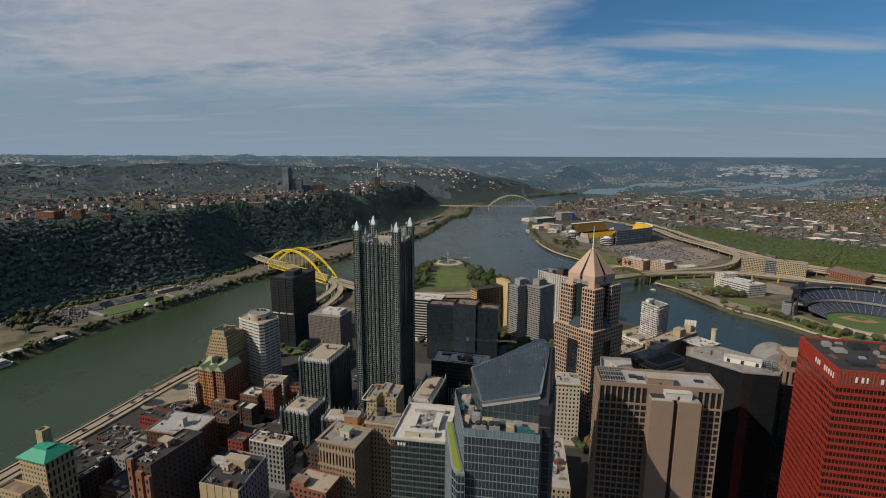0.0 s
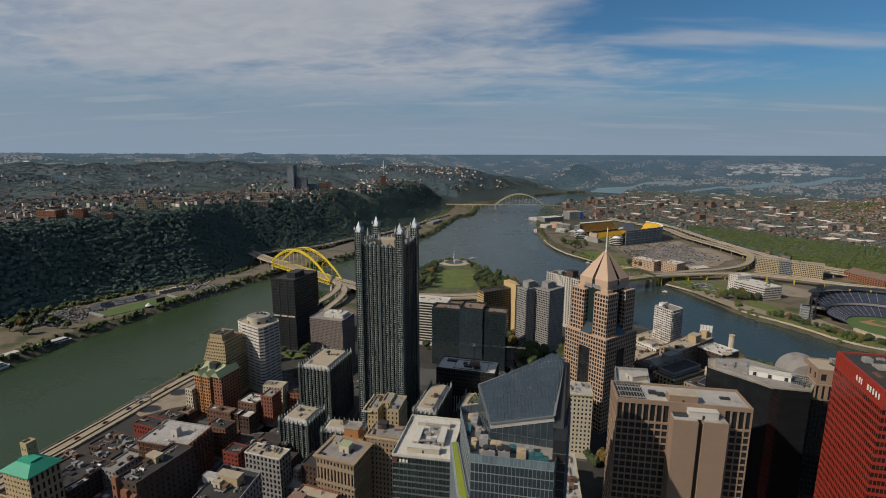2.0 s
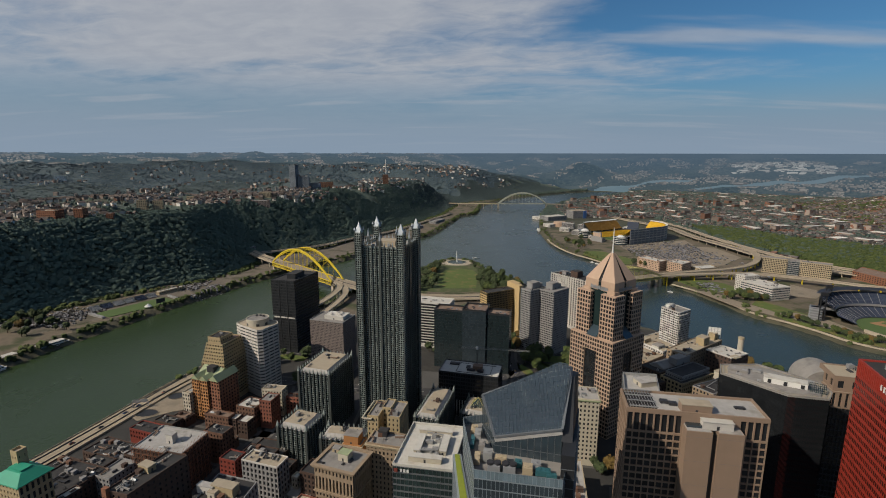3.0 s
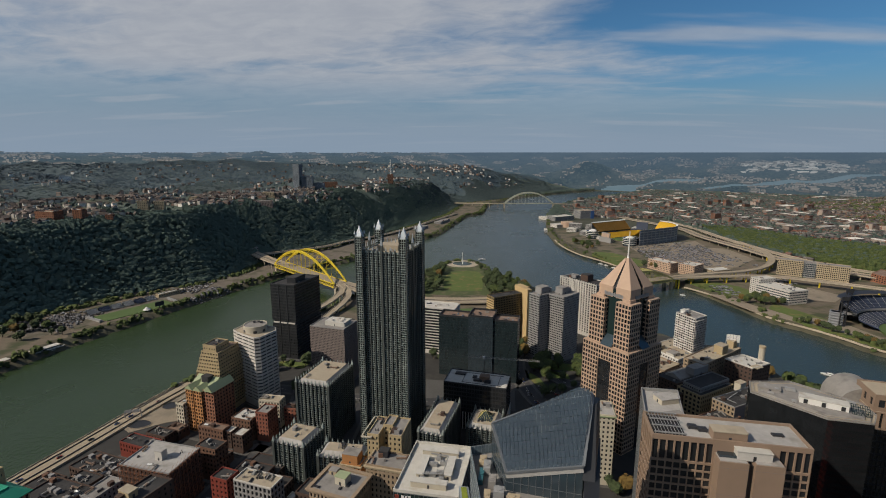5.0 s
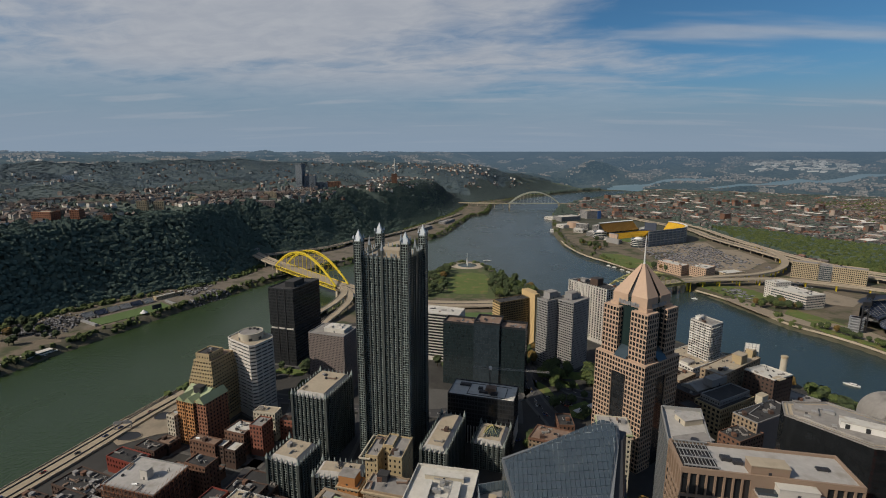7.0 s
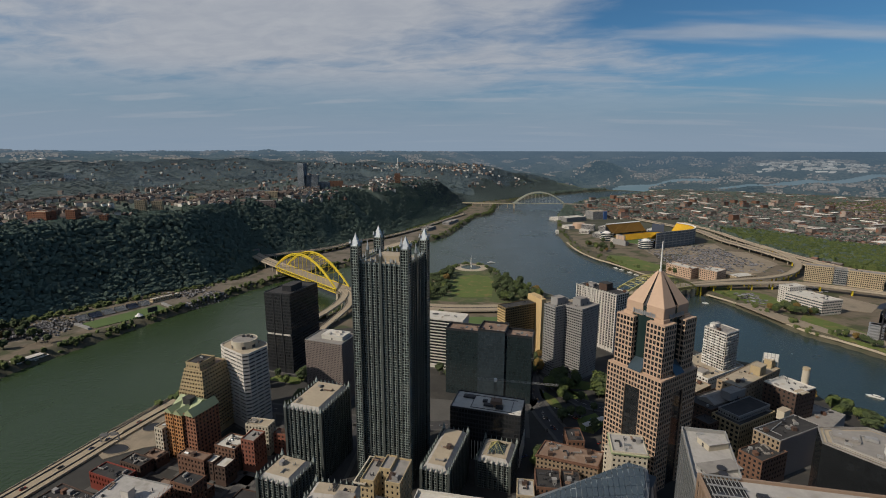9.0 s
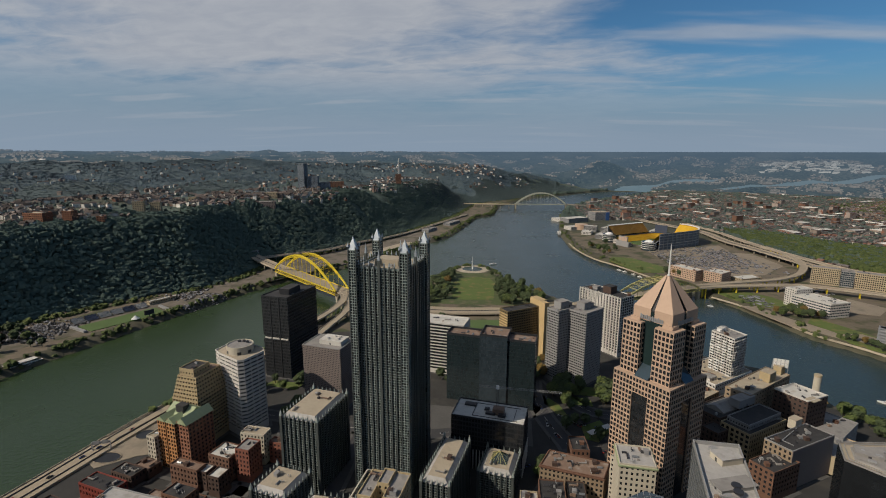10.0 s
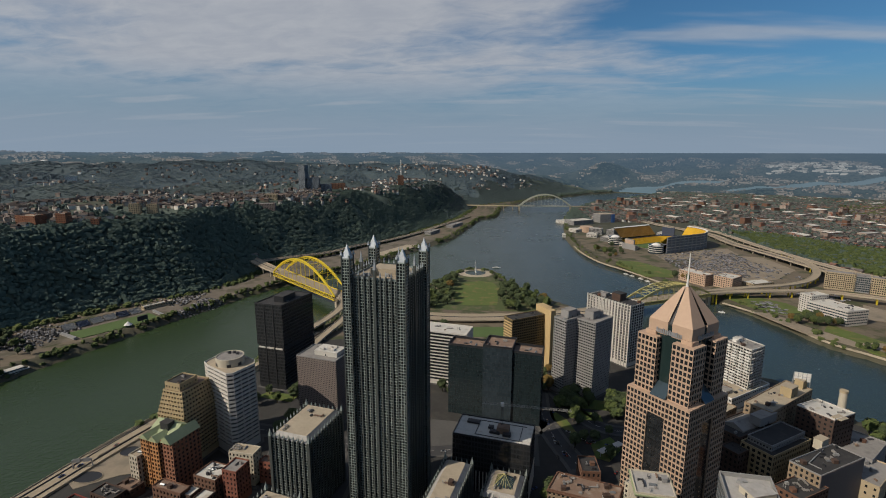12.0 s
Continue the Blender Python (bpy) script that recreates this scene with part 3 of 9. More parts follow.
def roof_bit(parent, org, x, y, z, kind, rot, mt):
    """Small roof furniture: a duct run, a skylight, a cluster of vents, or a stair head."""
    key = (kind, mt.name)
    if key not in UNITS:
        m = Mesh()
        if kind == "duct":
            for u in (-2.6, 0, 2.6):
                m.box(u, 0, 0, 0.2, 0.9, 0.7)
            m.beam((-3.2, 0, 1.0), (3.2, 0, 1.0), 0.8, 0.7)
            m.beam((3.0, -0.2, 1.0), (3.0, 2.2, 1.0), 0.8, 0.7)
            m.box(3.0, 2.4, 0, 0.9, 0.9, 1.3)
        elif kind == "skylight":
            m.prism(rect(0, 0, 4.2, 2.0), 0, 0.5)
            m.prism(rect(0, 0, 4.0, 1.8), 0.5, 1.2, rect(0, 0, 3.6, 0.1))
        elif kind == "vent":
            for u, v, h in ((-0.9, 0.2, 1.4), (0.2, -0.3, 1.0), (1.0, 0.4, 1.8)):
                m.prism(ring(u, v, 0.22, 8), 0, h)
                m.prism(ring(u, v, 0.42, 8), h, h + 0.3, ring(u, v, 0.1, 8))
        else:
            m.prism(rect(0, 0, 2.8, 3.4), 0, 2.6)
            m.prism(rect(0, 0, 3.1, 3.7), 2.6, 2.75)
            m.box(0, -1.72, 0.1, 1.0, 0.08, 2.0)
        UNITS[key] = m.data(kind, mt)
    ob = new({"duct": "duct_run", "skylight": "skylight", "vent": "roof_vent"}.get(kind, "stair_head"), UNITS[key])
    ob.parent = parent
    ob.location, ob.rotation_euler = (x - org[0], y - org[1], z - org[2]), (0, 0, radians(rot))


def clutter(parent, org, poly, z, rot, count, seed, big=4.0):
    """Units, ducts, vents, skylights and hatches scattered over a roof."""
    rnd = random.Random(seed)
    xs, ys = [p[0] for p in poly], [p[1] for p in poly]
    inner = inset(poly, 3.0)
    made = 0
    for _ in range(count * 8):
        x, y = rnd.uniform(min(xs), max(xs)), rnd.uniform(min(ys), max(ys))
        if made < count and inside(x, y, inner):
            turn = rot + rnd.choice((0, 90))
            pick = rnd.random()
            if pick < 0.36:
                s = rnd.choice((1.6, 2.4, big))
                unit(parent, org, x, y, z, s, rnd.choice((1.4, 2.0)), rnd.choice((0.9, 1.3, 1.9)), turn, rnd.choice((MAT["unit"], MAT["dark_metal"], MAT["dark_metal"], MAT["roof_grey"], MAT["roof_rust"])))
            else:
                kind = "duct" if pick < 0.54 else "skylight" if pick < 0.68 else "vent" if pick < 0.88 else "stair"
                roof_bit(parent, org, x, y, z, kind, turn, MAT[rnd.choice({"duct": ("dark_metal", "roof_grey", "roof_rust"), "skylight": ("mull", "dark_metal"), "vent": ("unit", "dark_metal"), "stair": ("brown", "umber", "ash")}[kind])])
            made += 1


def inside(x, y, poly):
    c, k = False, len(poly)
    for i in range(k):
        (x0, y0), (x1, y1) = poly[i - 1], poly[i]
        if (y0 > y) != (y1 > y) and x < (x1 - x0) * (y - y0) / (y1 - y0) + x0:
            c = not c
    return c


def tier(th, org, poly, z0, z1, wall, gl, deck, bay=3.6, flo=3.7, fw=0.6, fh=0.55, rec=0.35, parapet=1.0, solo=20, units=0, blank=(), plinth=0.0, styles=None, rot=0.0, rim=None):
    """Storeys of a building between z0 and z1, with a roof; several may stand on one another."""
    k, panes = len(poly), []
    for i in range(k):
        a, b = poly[i], poly[(i + 1) % k]
        m = Mesh(org)
        if plinth:
            m.face((*a, z0), (*b, z0), (*b, z0 + plinth), (*a, z0 + plinth))
        if i in blank:
            m.face((*a, z0 + plinth), (*b, z0 + plinth), (*b, z1), (*a, z1))
        else:
            st = (styles or {}).get(i, (bay, flo, fw, fh))
            facade(m, panes, a, b, z0 + plinth, z1, *st, rec)
        part("wall", m, MAT[wall], th)
    glaze(panes, MAT[gl], th, org, solo)
    roof(th, org, poly, z1, MAT[rim or wall], MAT[deck], parapet)
    if units:
        clutter(th, org, poly, z1 + 0.05, rot, int(units * 1.35 + 0.5), k + int(abs(org[0]) * 7 + abs(org[1]) + z1))


def building(name, label, poly, z1, wall, gl, deck, bay=3.6, flo=3.7, fw=0.6, fh=0.55, rec=0.35, z0=0.0, parapet=1.0, solo=40, units=4, blank=(), plinth=4.5, category="building", group="", styles=None, rot=0.0, rim=None):
    """A block with openings on every face but those in blank; styles: other (bay, flo, fw, fh) for some faces."""
    k = len(poly)
    org = (sum(p[0] for p in poly) / k, sum(p[1] for p in poly) / k, z0)
    th = thing(name, label, category, org, group)
    tier(th, org, poly, z0, z1, wall, gl, deck, bay, flo, fw, fh, rec, parapet, solo, units, blank, plinth, styles, rot, rim)
    if z0 == 0.0:
        m = Mesh(org)
        m.prism(inset(poly, -3.0), -1.0, 0.15)
        part("pavement", m, MAT["pave"], th)
    return th, org


def shed(th, org, cx, cy, sx, sy, z, h, rot, mt, deck="roof_grey", name="penthouse"):
    """A rooftop house with a slightly proud flat roof."""
    m = Mesh(org)
    m.box(cx, cy, z - 0.1, sx, sy, h, rot)
    ob = part(name, m, MAT[mt], th)
    m = Mesh(org)
    m.box(cx, cy, z + h - 0.1, sx + 0.5, sy + 0.5, 0.35, rot)
    part("roof_slab", m, MAT[deck], ob)
    m = Mesh(org)
    c, s = math.cos(radians(rot)), math.sin(radians(rot))
    m.box(cx + s * (sy / 2 + 0.02), cy - c * (sy / 2 + 0.02), z, min(1.2, sx * 0.3), 0.12, min(2.2, h * 0.7), rot)
    part("door", m, MAT["dark_metal"], ob)
    return ob


def cornice(th, org, poly, z, h, out, mt):
    """A band that stands out from the wall in three steps."""
    m = Mesh(org)
    for f, a, b in ((0.4, 0.0, 0.35), (0.75, 0.35, 0.7), (1.0, 0.7, 1.0)):
        outer = inset(poly, -out * f)
        for i in range(len(poly)):
            j = (i + 1) % len(poly)
            p, q, r_, s_ = outer[i], outer[j], poly[j], poly[i]
            m.face((*p, z + a * h), (*q, z + a * h), (*q, z + b * h), (*p, z + b * h))
            m.face((*p, z + b * h), (*q, z + b * h), (*r_, z + b * h), (*s_, z + b * h))
            m.face((*s_, z + a * h), (*r_, z + a * h), (*q, z + a * h), (*p, z + a * h))
    return part("cornice", m, MAT[mt], th)


def gable(m, poly, z, rise, over=0.6, along=0):
    """A pitched roof on a four-cornered outline; along 0: the ridge runs from the near to the far side."""
    p = inset(poly, -over)
    p = p[along:] + p[:along]
    a, b, c, d = (Vector(q) for q in p)
    r0, r1 = a.lerp(b, 0.5), d.lerp(c, 0.5)
    z2 = z + rise
    m.face((*b, z), (*c, z), (*r1, z2), (*r0, z2))
    m.face((*d, z), (*a, z), (*r0, z2), (*r1, z2))
    m.face((*a, z), (*b, z), (*r0, z2))
    m.face((*c, z), (*d, z), (*r1, z2))
    m.face((*d, z), (*c, z), (*b, z), (*a, z))


def fence(th, org, a, b, z, h, step, mt, name="railing", w=0.15):
    a, b = Vector(a), Vector(b)
    k = max(1, round((b - a).length / step))
    m = Mesh(org)
    for i in range(k + 1):
        q = a.lerp(b, i / k)
        m.beam((*q, z), (*q, z + h), w)
    for hh in (h, h * 0.5):
        m.beam((*a, z + hh), (*b, z + hh), w)
    return part(name, m, MAT[mt], th)


def pipes(th, org, pts, z, mt="unit", w=0.6):
    m = Mesh(org)
    for a, b in zip(pts, pts[1:]):
        m.beam((*a, z), (*b, z), w)
        m.beam((*a, z - 0.6), (*a, z), w * 0.5)
    return part("duct", m, MAT[mt], th)


def at(poly, u, v):
    """The point at the shares u, v (0 to 1) of a four-cornered outline."""
    a, b, c, d = (Vector(p) for p in poly)
    q = a.lerp(b, u).lerp(d.lerp(c, u), v)
    return (q.x, q.y)


def quad(p, u, v, rot_u, rot_v=None):
    """A footprint from its corner p: u metres along rot_u, v metres along rot_v (rot_u + 90)."""
    rot_v = rot_u + 90 if rot_v is None else rot_v
    a = Vector((math.cos(radians(rot_u)), math.sin(radians(rot_u)))) * u
    b = Vector((math.cos(radians(rot_v)), math.sin(radians(rot_v)))) * v
    p = Vector(p)
    return [tuple(p), tuple(p + a), tuple(p + a + b), tuple(p + b)]


# ---------- land and water ----------
WATER_Z = -8.0
CUT, RIM = 3600.0, 4860.0
RIVER = [(-420, -300), (-385, 200), (-366, 352), (-347, 430), (-333, 500), (-316, 560), (-292, 640), (-268, 720), (-243, 808), (-205, 900), (-145, 990), (-92, 1080), (-60, 1142), (-43, 1190),
         (-8, 1204), (27, 1190), (46, 1148), (85, 1040), (150, 960), (195, 890), (235, 800), (280, 735), (340, 690), (367, 610), (400, 520), (440, 420), (520, 250), (640, 0), (800, -300),
         (960, -300), (840, 0), (740, 260), (665, 440), (615, 585), (578, 644), (550, 666), (530, 688), (518, 726), (499, 762), (473, 798), (464, 830), (460, 868), (450, 898), (440, 938), (415, 1010), (360, 1110), (318, 1245), (275, 1350), (258, 1480), (262, 1630),
         (290, 1850), (335, 2120), (420, 2439), (574, 2702), (814, 2951), (1083, 3297), (1140, 3415),
         (905, 3480), (706, 3339), (342, 2944), (196, 2690), (110, 2480), (73, 2145), (3, 2053), (-36, 1831), (-82, 1601), (-152, 1461), (-219, 1310), (-286, 1187), (-392, 1038), (-421, 978), (-447, 909), (-485, 810),
         (-520, 700), (-540, 640), (-556, 560), (-590, 430), (-640, 200), (-700, -300)]
FOOT = [(-900, -300), (-800, 300), (-720, 640), (-672, 770), (-615, 862), (-500, 985), (-478, 1080), (-480, 1205), (-412, 1292), (-370, 1345), (-335, 1440), (-285, 1497), (-212, 1680), (-150, 1860), (-85, 2074), (-50, 2300), (-20, 2470), (50, 2610), (180, 2740), (312, 2985), (670, 3390), (850, 3530), (1150, 3960), (1500, 4200)]
VALLEY = [(60, 2570), (-140, 2660), (-420, 2760), (-800, 2800)]
NORTH = [(1000, -300), (1150, 500), (1270, 1000), (1330, 1500), (1430, 2100), (1700, 2600), (2300, 2700), (3000, 2400)]

FAR_REACHES = [[(1140, 3415), (1192, 3572), (1321, 3620), (1511, 3636), (1668, 3625), (1687, 3667), (1535, 3697), (1384, 3682), (1191, 3632), (983, 3575), (905, 3480)],
               [(1516, 3364), (1809, 3356), (2160, 3345), (2400, 3319), (2611, 3310), (2658, 3373), (2455, 3400), (2308, 3404), (2059, 3427), (1837, 3440), (1566, 3436)]]



def sm(x):
    x = np.clip(x, 0, 1)
    return x * x * (3 - 2 * x)


def seg_dist(X, Y, line, closed=False):
    """Distance to a polyline, and the side of its nearest piece (left: plus)."""
    best, side = np.full(X.shape, 1e9), np.zeros(X.shape)
    k = len(line)
    for i in range(k if closed else k - 1):
        (ax, ay), (bx, by) = line[i], line[(i + 1) % k]
        dx_, dy_ = bx - ax, by - ay
        t = np.clip(((X - ax) * dx_ + (Y - ay) * dy_) / (dx_ * dx_ + dy_ * dy_), 0, 1)
        d = np.hypot(X - ax - t * dx_, Y - ay - t * dy_)
        s = np.sign(dx_ * (Y - ay) - dy_ * (X - ax))
        near = d < best
        best, side = np.where(near, d, best), np.where(near, s, side)
    return best, side


def in_poly(X, Y, poly):
    c = np.zeros(X.shape, bool)
    for i in range(len(poly)):
        (x0, y0), (x1, y1) = poly[i - 1], poly[i]
        if y0 != y1:
            c ^= ((y0 > Y) != (y1 > Y)) & (X < (x1 - x0) * (Y - y0) / (y1 - y0) + x0)
    return c


def waves(X, Y, scale, seed):
    """Smooth rolling relief, about -1 to 1, from sines at many angles."""
    rs = np.random.RandomState(seed)
    z = np.zeros(X.shape)
    for i in range(9):
        a, k = rs.uniform(0, 6.28), 2 * math.pi / scale * rs.uniform(0.6, 2.4)
        z += np.sin(k * (X * math.cos(a) + Y * math.sin(a)) + rs.uniform(0, 6.28)) / 4.0
    return z


def land(X, Y):
    """Height of the ground, signed distance behind the hill's foot, and distance from the river (inside it: minus)."""
    d, s = seg_dist(X, Y, FOOT)
    hill = d * s
    dn, sn = seg_dist(X, Y, NORTH)
    north = -dn * sn
    dr, _ = seg_dist(X, Y, RIVER, True)
    dr = np.where(in_poly(X, Y, RIVER), -dr, dr)
    R = np.hypot(X, Y)
    az = np.degrees(np.arctan2(X, Y))
    roll = waves(X, Y, 900, 3) * 16 + waves(X, Y, 330, 5) * 6
    width = 118 + 70 * sm((Y - 1000) / 500) + 210 * sm((Y - 2480) / 200)
    top = 122 + 24 * sm((Y - 2300) / 600) - 70 * sm((Y - 3050) / 800)
    z = top * sm(hill / width) ** 0.9 + roll * sm((hill - 60) / 350)
    # a side valley behind the long ridge
    dv, _ = seg_dist(X, Y, VALLEY)
    z = z * (1 - (0.85 - 0.6 * sm((200 - X) / 900)) * np.exp(-(dv / 150) ** 2))
    z = np.maximum(z, (75 + roll) * sm(north / 420))
    z = z + waves(X, Y, 60, 8) * 2.5 * sm(hill / 40) * (1 - sm((hill - 200) / 100))
    # the far land climbs to the eye's level
    rise = sm((R - 2300) / 2600) ** 1.15
    west = z * (1 - rise) + (247.5 + waves(X, Y, 1500, 11) * 1.5) * rise
    f = np.clip((R - CUT) / (RIM - CUT), 0, 1)
    hump = np.exp(-((az - 31) / 4.5) ** 2) * np.exp(-((f - 0.62) / 0.16) ** 2) * 30 + np.exp(-((az - 13.8) / 3.1) ** 2) * np.exp(-((f - 0.31) / 0.10) ** 2) * 100
    east = np.maximum(z, np.where(f > 0, 251 - 251 / CUT * R * (1 - f) + (waves(X, Y, 700, 74) * 9 + waves(X, Y, 300, 75) * 4 + hump) * sm(f * 5) * sm((1 - f) * 4), -99))
    w = sm((az + 6) / 10)
    z = west * (1 - w) + east * w
    z = z + sm((R - 2400) / 600) * (1 - sm((R - 4500) / 330)) * (waves(X, Y, 620, 71) * 11 + waves(X, Y, 260, 72) * 5) * sm((hill + 40) / 120)
    z = np.where(dr < 0, WATER_Z - 5 * sm(-dr / 14) - 0.3, np.minimum(z, 400) * sm(dr / 8) + (WATER_Z - 0.3) * (1 - sm(dr / 8)))
    return z, hill, north, dr


def build_ground():
    near = np.concatenate([np.radians(np.linspace(-56, 56, 420)), np.radians(np.linspace(62, 298, 60))])
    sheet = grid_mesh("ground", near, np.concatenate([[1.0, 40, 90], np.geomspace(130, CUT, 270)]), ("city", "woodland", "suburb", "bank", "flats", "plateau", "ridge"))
    tagged(new("ground", sheet), "city and wooded land along the river valley", "ground", kind="structure")
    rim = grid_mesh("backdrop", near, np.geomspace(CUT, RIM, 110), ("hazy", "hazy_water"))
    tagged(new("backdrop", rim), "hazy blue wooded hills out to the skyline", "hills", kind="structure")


def grid_mesh(name, near, radii, keys):
    A, R = np.meshgrid(near, radii)
    X, Y = np.sin(A) * R, np.cos(A) * R
    Z, hill, north, dr = land(X, Y)
    na, nr = len(near), len(radii)
    verts = np.stack([X, Y, Z], -1).reshape(-1, 3)
    i, j = np.meshgrid(np.arange(nr - 1), np.arange(na), indexing="ij")
    j2 = (j + 1) % na
    faces = np.stack([i * na + j, i * na + j2, (i + 1) * na + j2, (i + 1) * na + j], -1).reshape(-1, 4)[:, ::-1]
    me = bpy.data.meshes.new(name)
    me.vertices.add(len(verts))
    me.vertices.foreach_set("co", verts.ravel())
    me.loops.add(faces.size)
    me.loops.foreach_set("vertex_index", faces.ravel())
    me.polygons.add(len(faces))
    me.polygons.foreach_set("loop_start", np.arange(0, faces.size, 4))
    me.polygons.foreach_set("loop_total", np.full(len(faces), 4))
    for key in keys:
        me.materials.append(MAT[key])
    if len(keys) == 2:
        f0 = i.ravel() * na + j.ravel()
        x_, y_ = X.ravel()[f0], Y.ravel()[f0]
        wet = np.zeros(len(faces), bool)
        for reach in FAR_REACHES:
            wet |= in_poly(x_, y_, reach)
        me.polygons.foreach_set("material_index", wet.astype(np.int32))
    if len(keys) > 2:
        f0 = i.ravel() * na + j.ravel()
        x_, y_ = X.ravel()[f0], Y.ravel()[f0]
        h, n_, d_ = hill.ravel()[f0], north.ravel()[f0], dr.ravel()[f0]
        rr = np.hypot(x_, y_)
        idx = np.full(len(faces), 4, np.int32)
        idx[(y_ < 760) & (np.abs(x_) < 420)] = 0
        idx[(h > 0) & (h < 190)] = 1
        idx[(h >= 190)] = 2
        idx[(h >= 190) & (waves(X, Y, 700, 21).ravel()[f0] > 0.15)] = 1
        # with distance the ground swaps to materials with haze in their colour
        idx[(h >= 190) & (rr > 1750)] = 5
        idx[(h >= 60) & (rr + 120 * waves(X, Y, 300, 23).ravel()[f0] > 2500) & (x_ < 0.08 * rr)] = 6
        idx[n_ > 0] = 1
        idx[(rr > 1700) & (x_ > 300) & (h < 0) & (n_ < 0)] = 2
        idx[(d_ < 22) & (rr > 450) & ((idx == 0) | (idx == 4))] = 3
        me.polygons.foreach_set("material_index", idx)
    me.update()
    me.validate()
    return me


build_ground()

wmat = bpy.data.materials.new("river_water")
wmat.use_nodes = True
nt = wmat.node_tree
bs = nt.nodes["Principled BSDF"]
bs.inputs["Roughness"].default_value = 0.16
bs.inputs["IOR"].default_value = 1.33
bs.inputs["Specular IOR Level"].default_value = 0.65
geo = nt.nodes.new("ShaderNodeNewGeometry")
hts = []
for sc, dt in ((0.24, 4), (0.012, 3)):
    n = nt.nodes.new("ShaderNodeTexNoise")
    n.inputs["Scale"].default_value, n.inputs["Detail"].default_value = sc, dt
    nt.links.new(geo.outputs["Position"], n.inputs["Vector"])
    hts.append(n)
bp = nt.nodes.new("ShaderNodeBump")
bp.inputs["Strength"].default_value, bp.inputs["Distance"].default_value = 0.4, 1.0
# the silty green river meets the clearer blue-grey one at the point
sp = nt.nodes.new("ShaderNodeSeparateXYZ")
nt.links.new(geo.outputs["Position"], sp.inputs[0])
meet = nt.nodes.new("ShaderNodeMapRange")
meet.interpolation_type = "SMOOTHSTEP"
meet.inputs[1].default_value, meet.inputs[2].default_value = -330.0, 150.0
nt.links.new(sp.outputs[0], meet.inputs[0])
blend_w = nt.nodes.new("ShaderNodeMix")
blend_w.data_type = "RGBA"
blend_w.inputs[6].default_value, blend_w.inputs[7].default_value = (0.026, 0.044, 0.017, 1), (0.030, 0.044, 0.040, 1)
nt.links.new(meet.outputs[0], blend_w.inputs[0])
nt.links.new(blend_w.outputs[2], bs.inputs["Base Color"])
nt.links.new(hts[0].outputs["Fac"], bp.inputs["Height"])
nt.links.new(bp.outputs[0], bs.inputs["Normal"])
mr = nt.nodes.new("ShaderNodeMapRange")
mr.inputs[3].default_value, mr.inputs[4].default_value = 0.16, 0.34
nt.links.new(hts[1].outputs["Fac"], mr.inputs[0])
nt.links.new(mr.outputs[0], bs.inputs["Roughness"])
m = Mesh()
n0 = m.pts([(x, y, WATER_Z) for x, y in RIVER])
bmw = bmesh.new()
bmw.faces.new([bmw.verts.new(v) for v in m.v])
bmesh.ops.triangulate(bmw, faces=bmw.faces[:])
mew = bpy.data.meshes.new("water")
bmw.to_mesh(mew)
bmw.free()
if mew.polygons[0].normal.z < 0:
    mew.flip_normals()
mew.materials.append(wmat)
tagged(new("water", mew), "wide green and blue-grey rivers meeting at the point", "river", kind="structure")
# ---------- the towers ----------


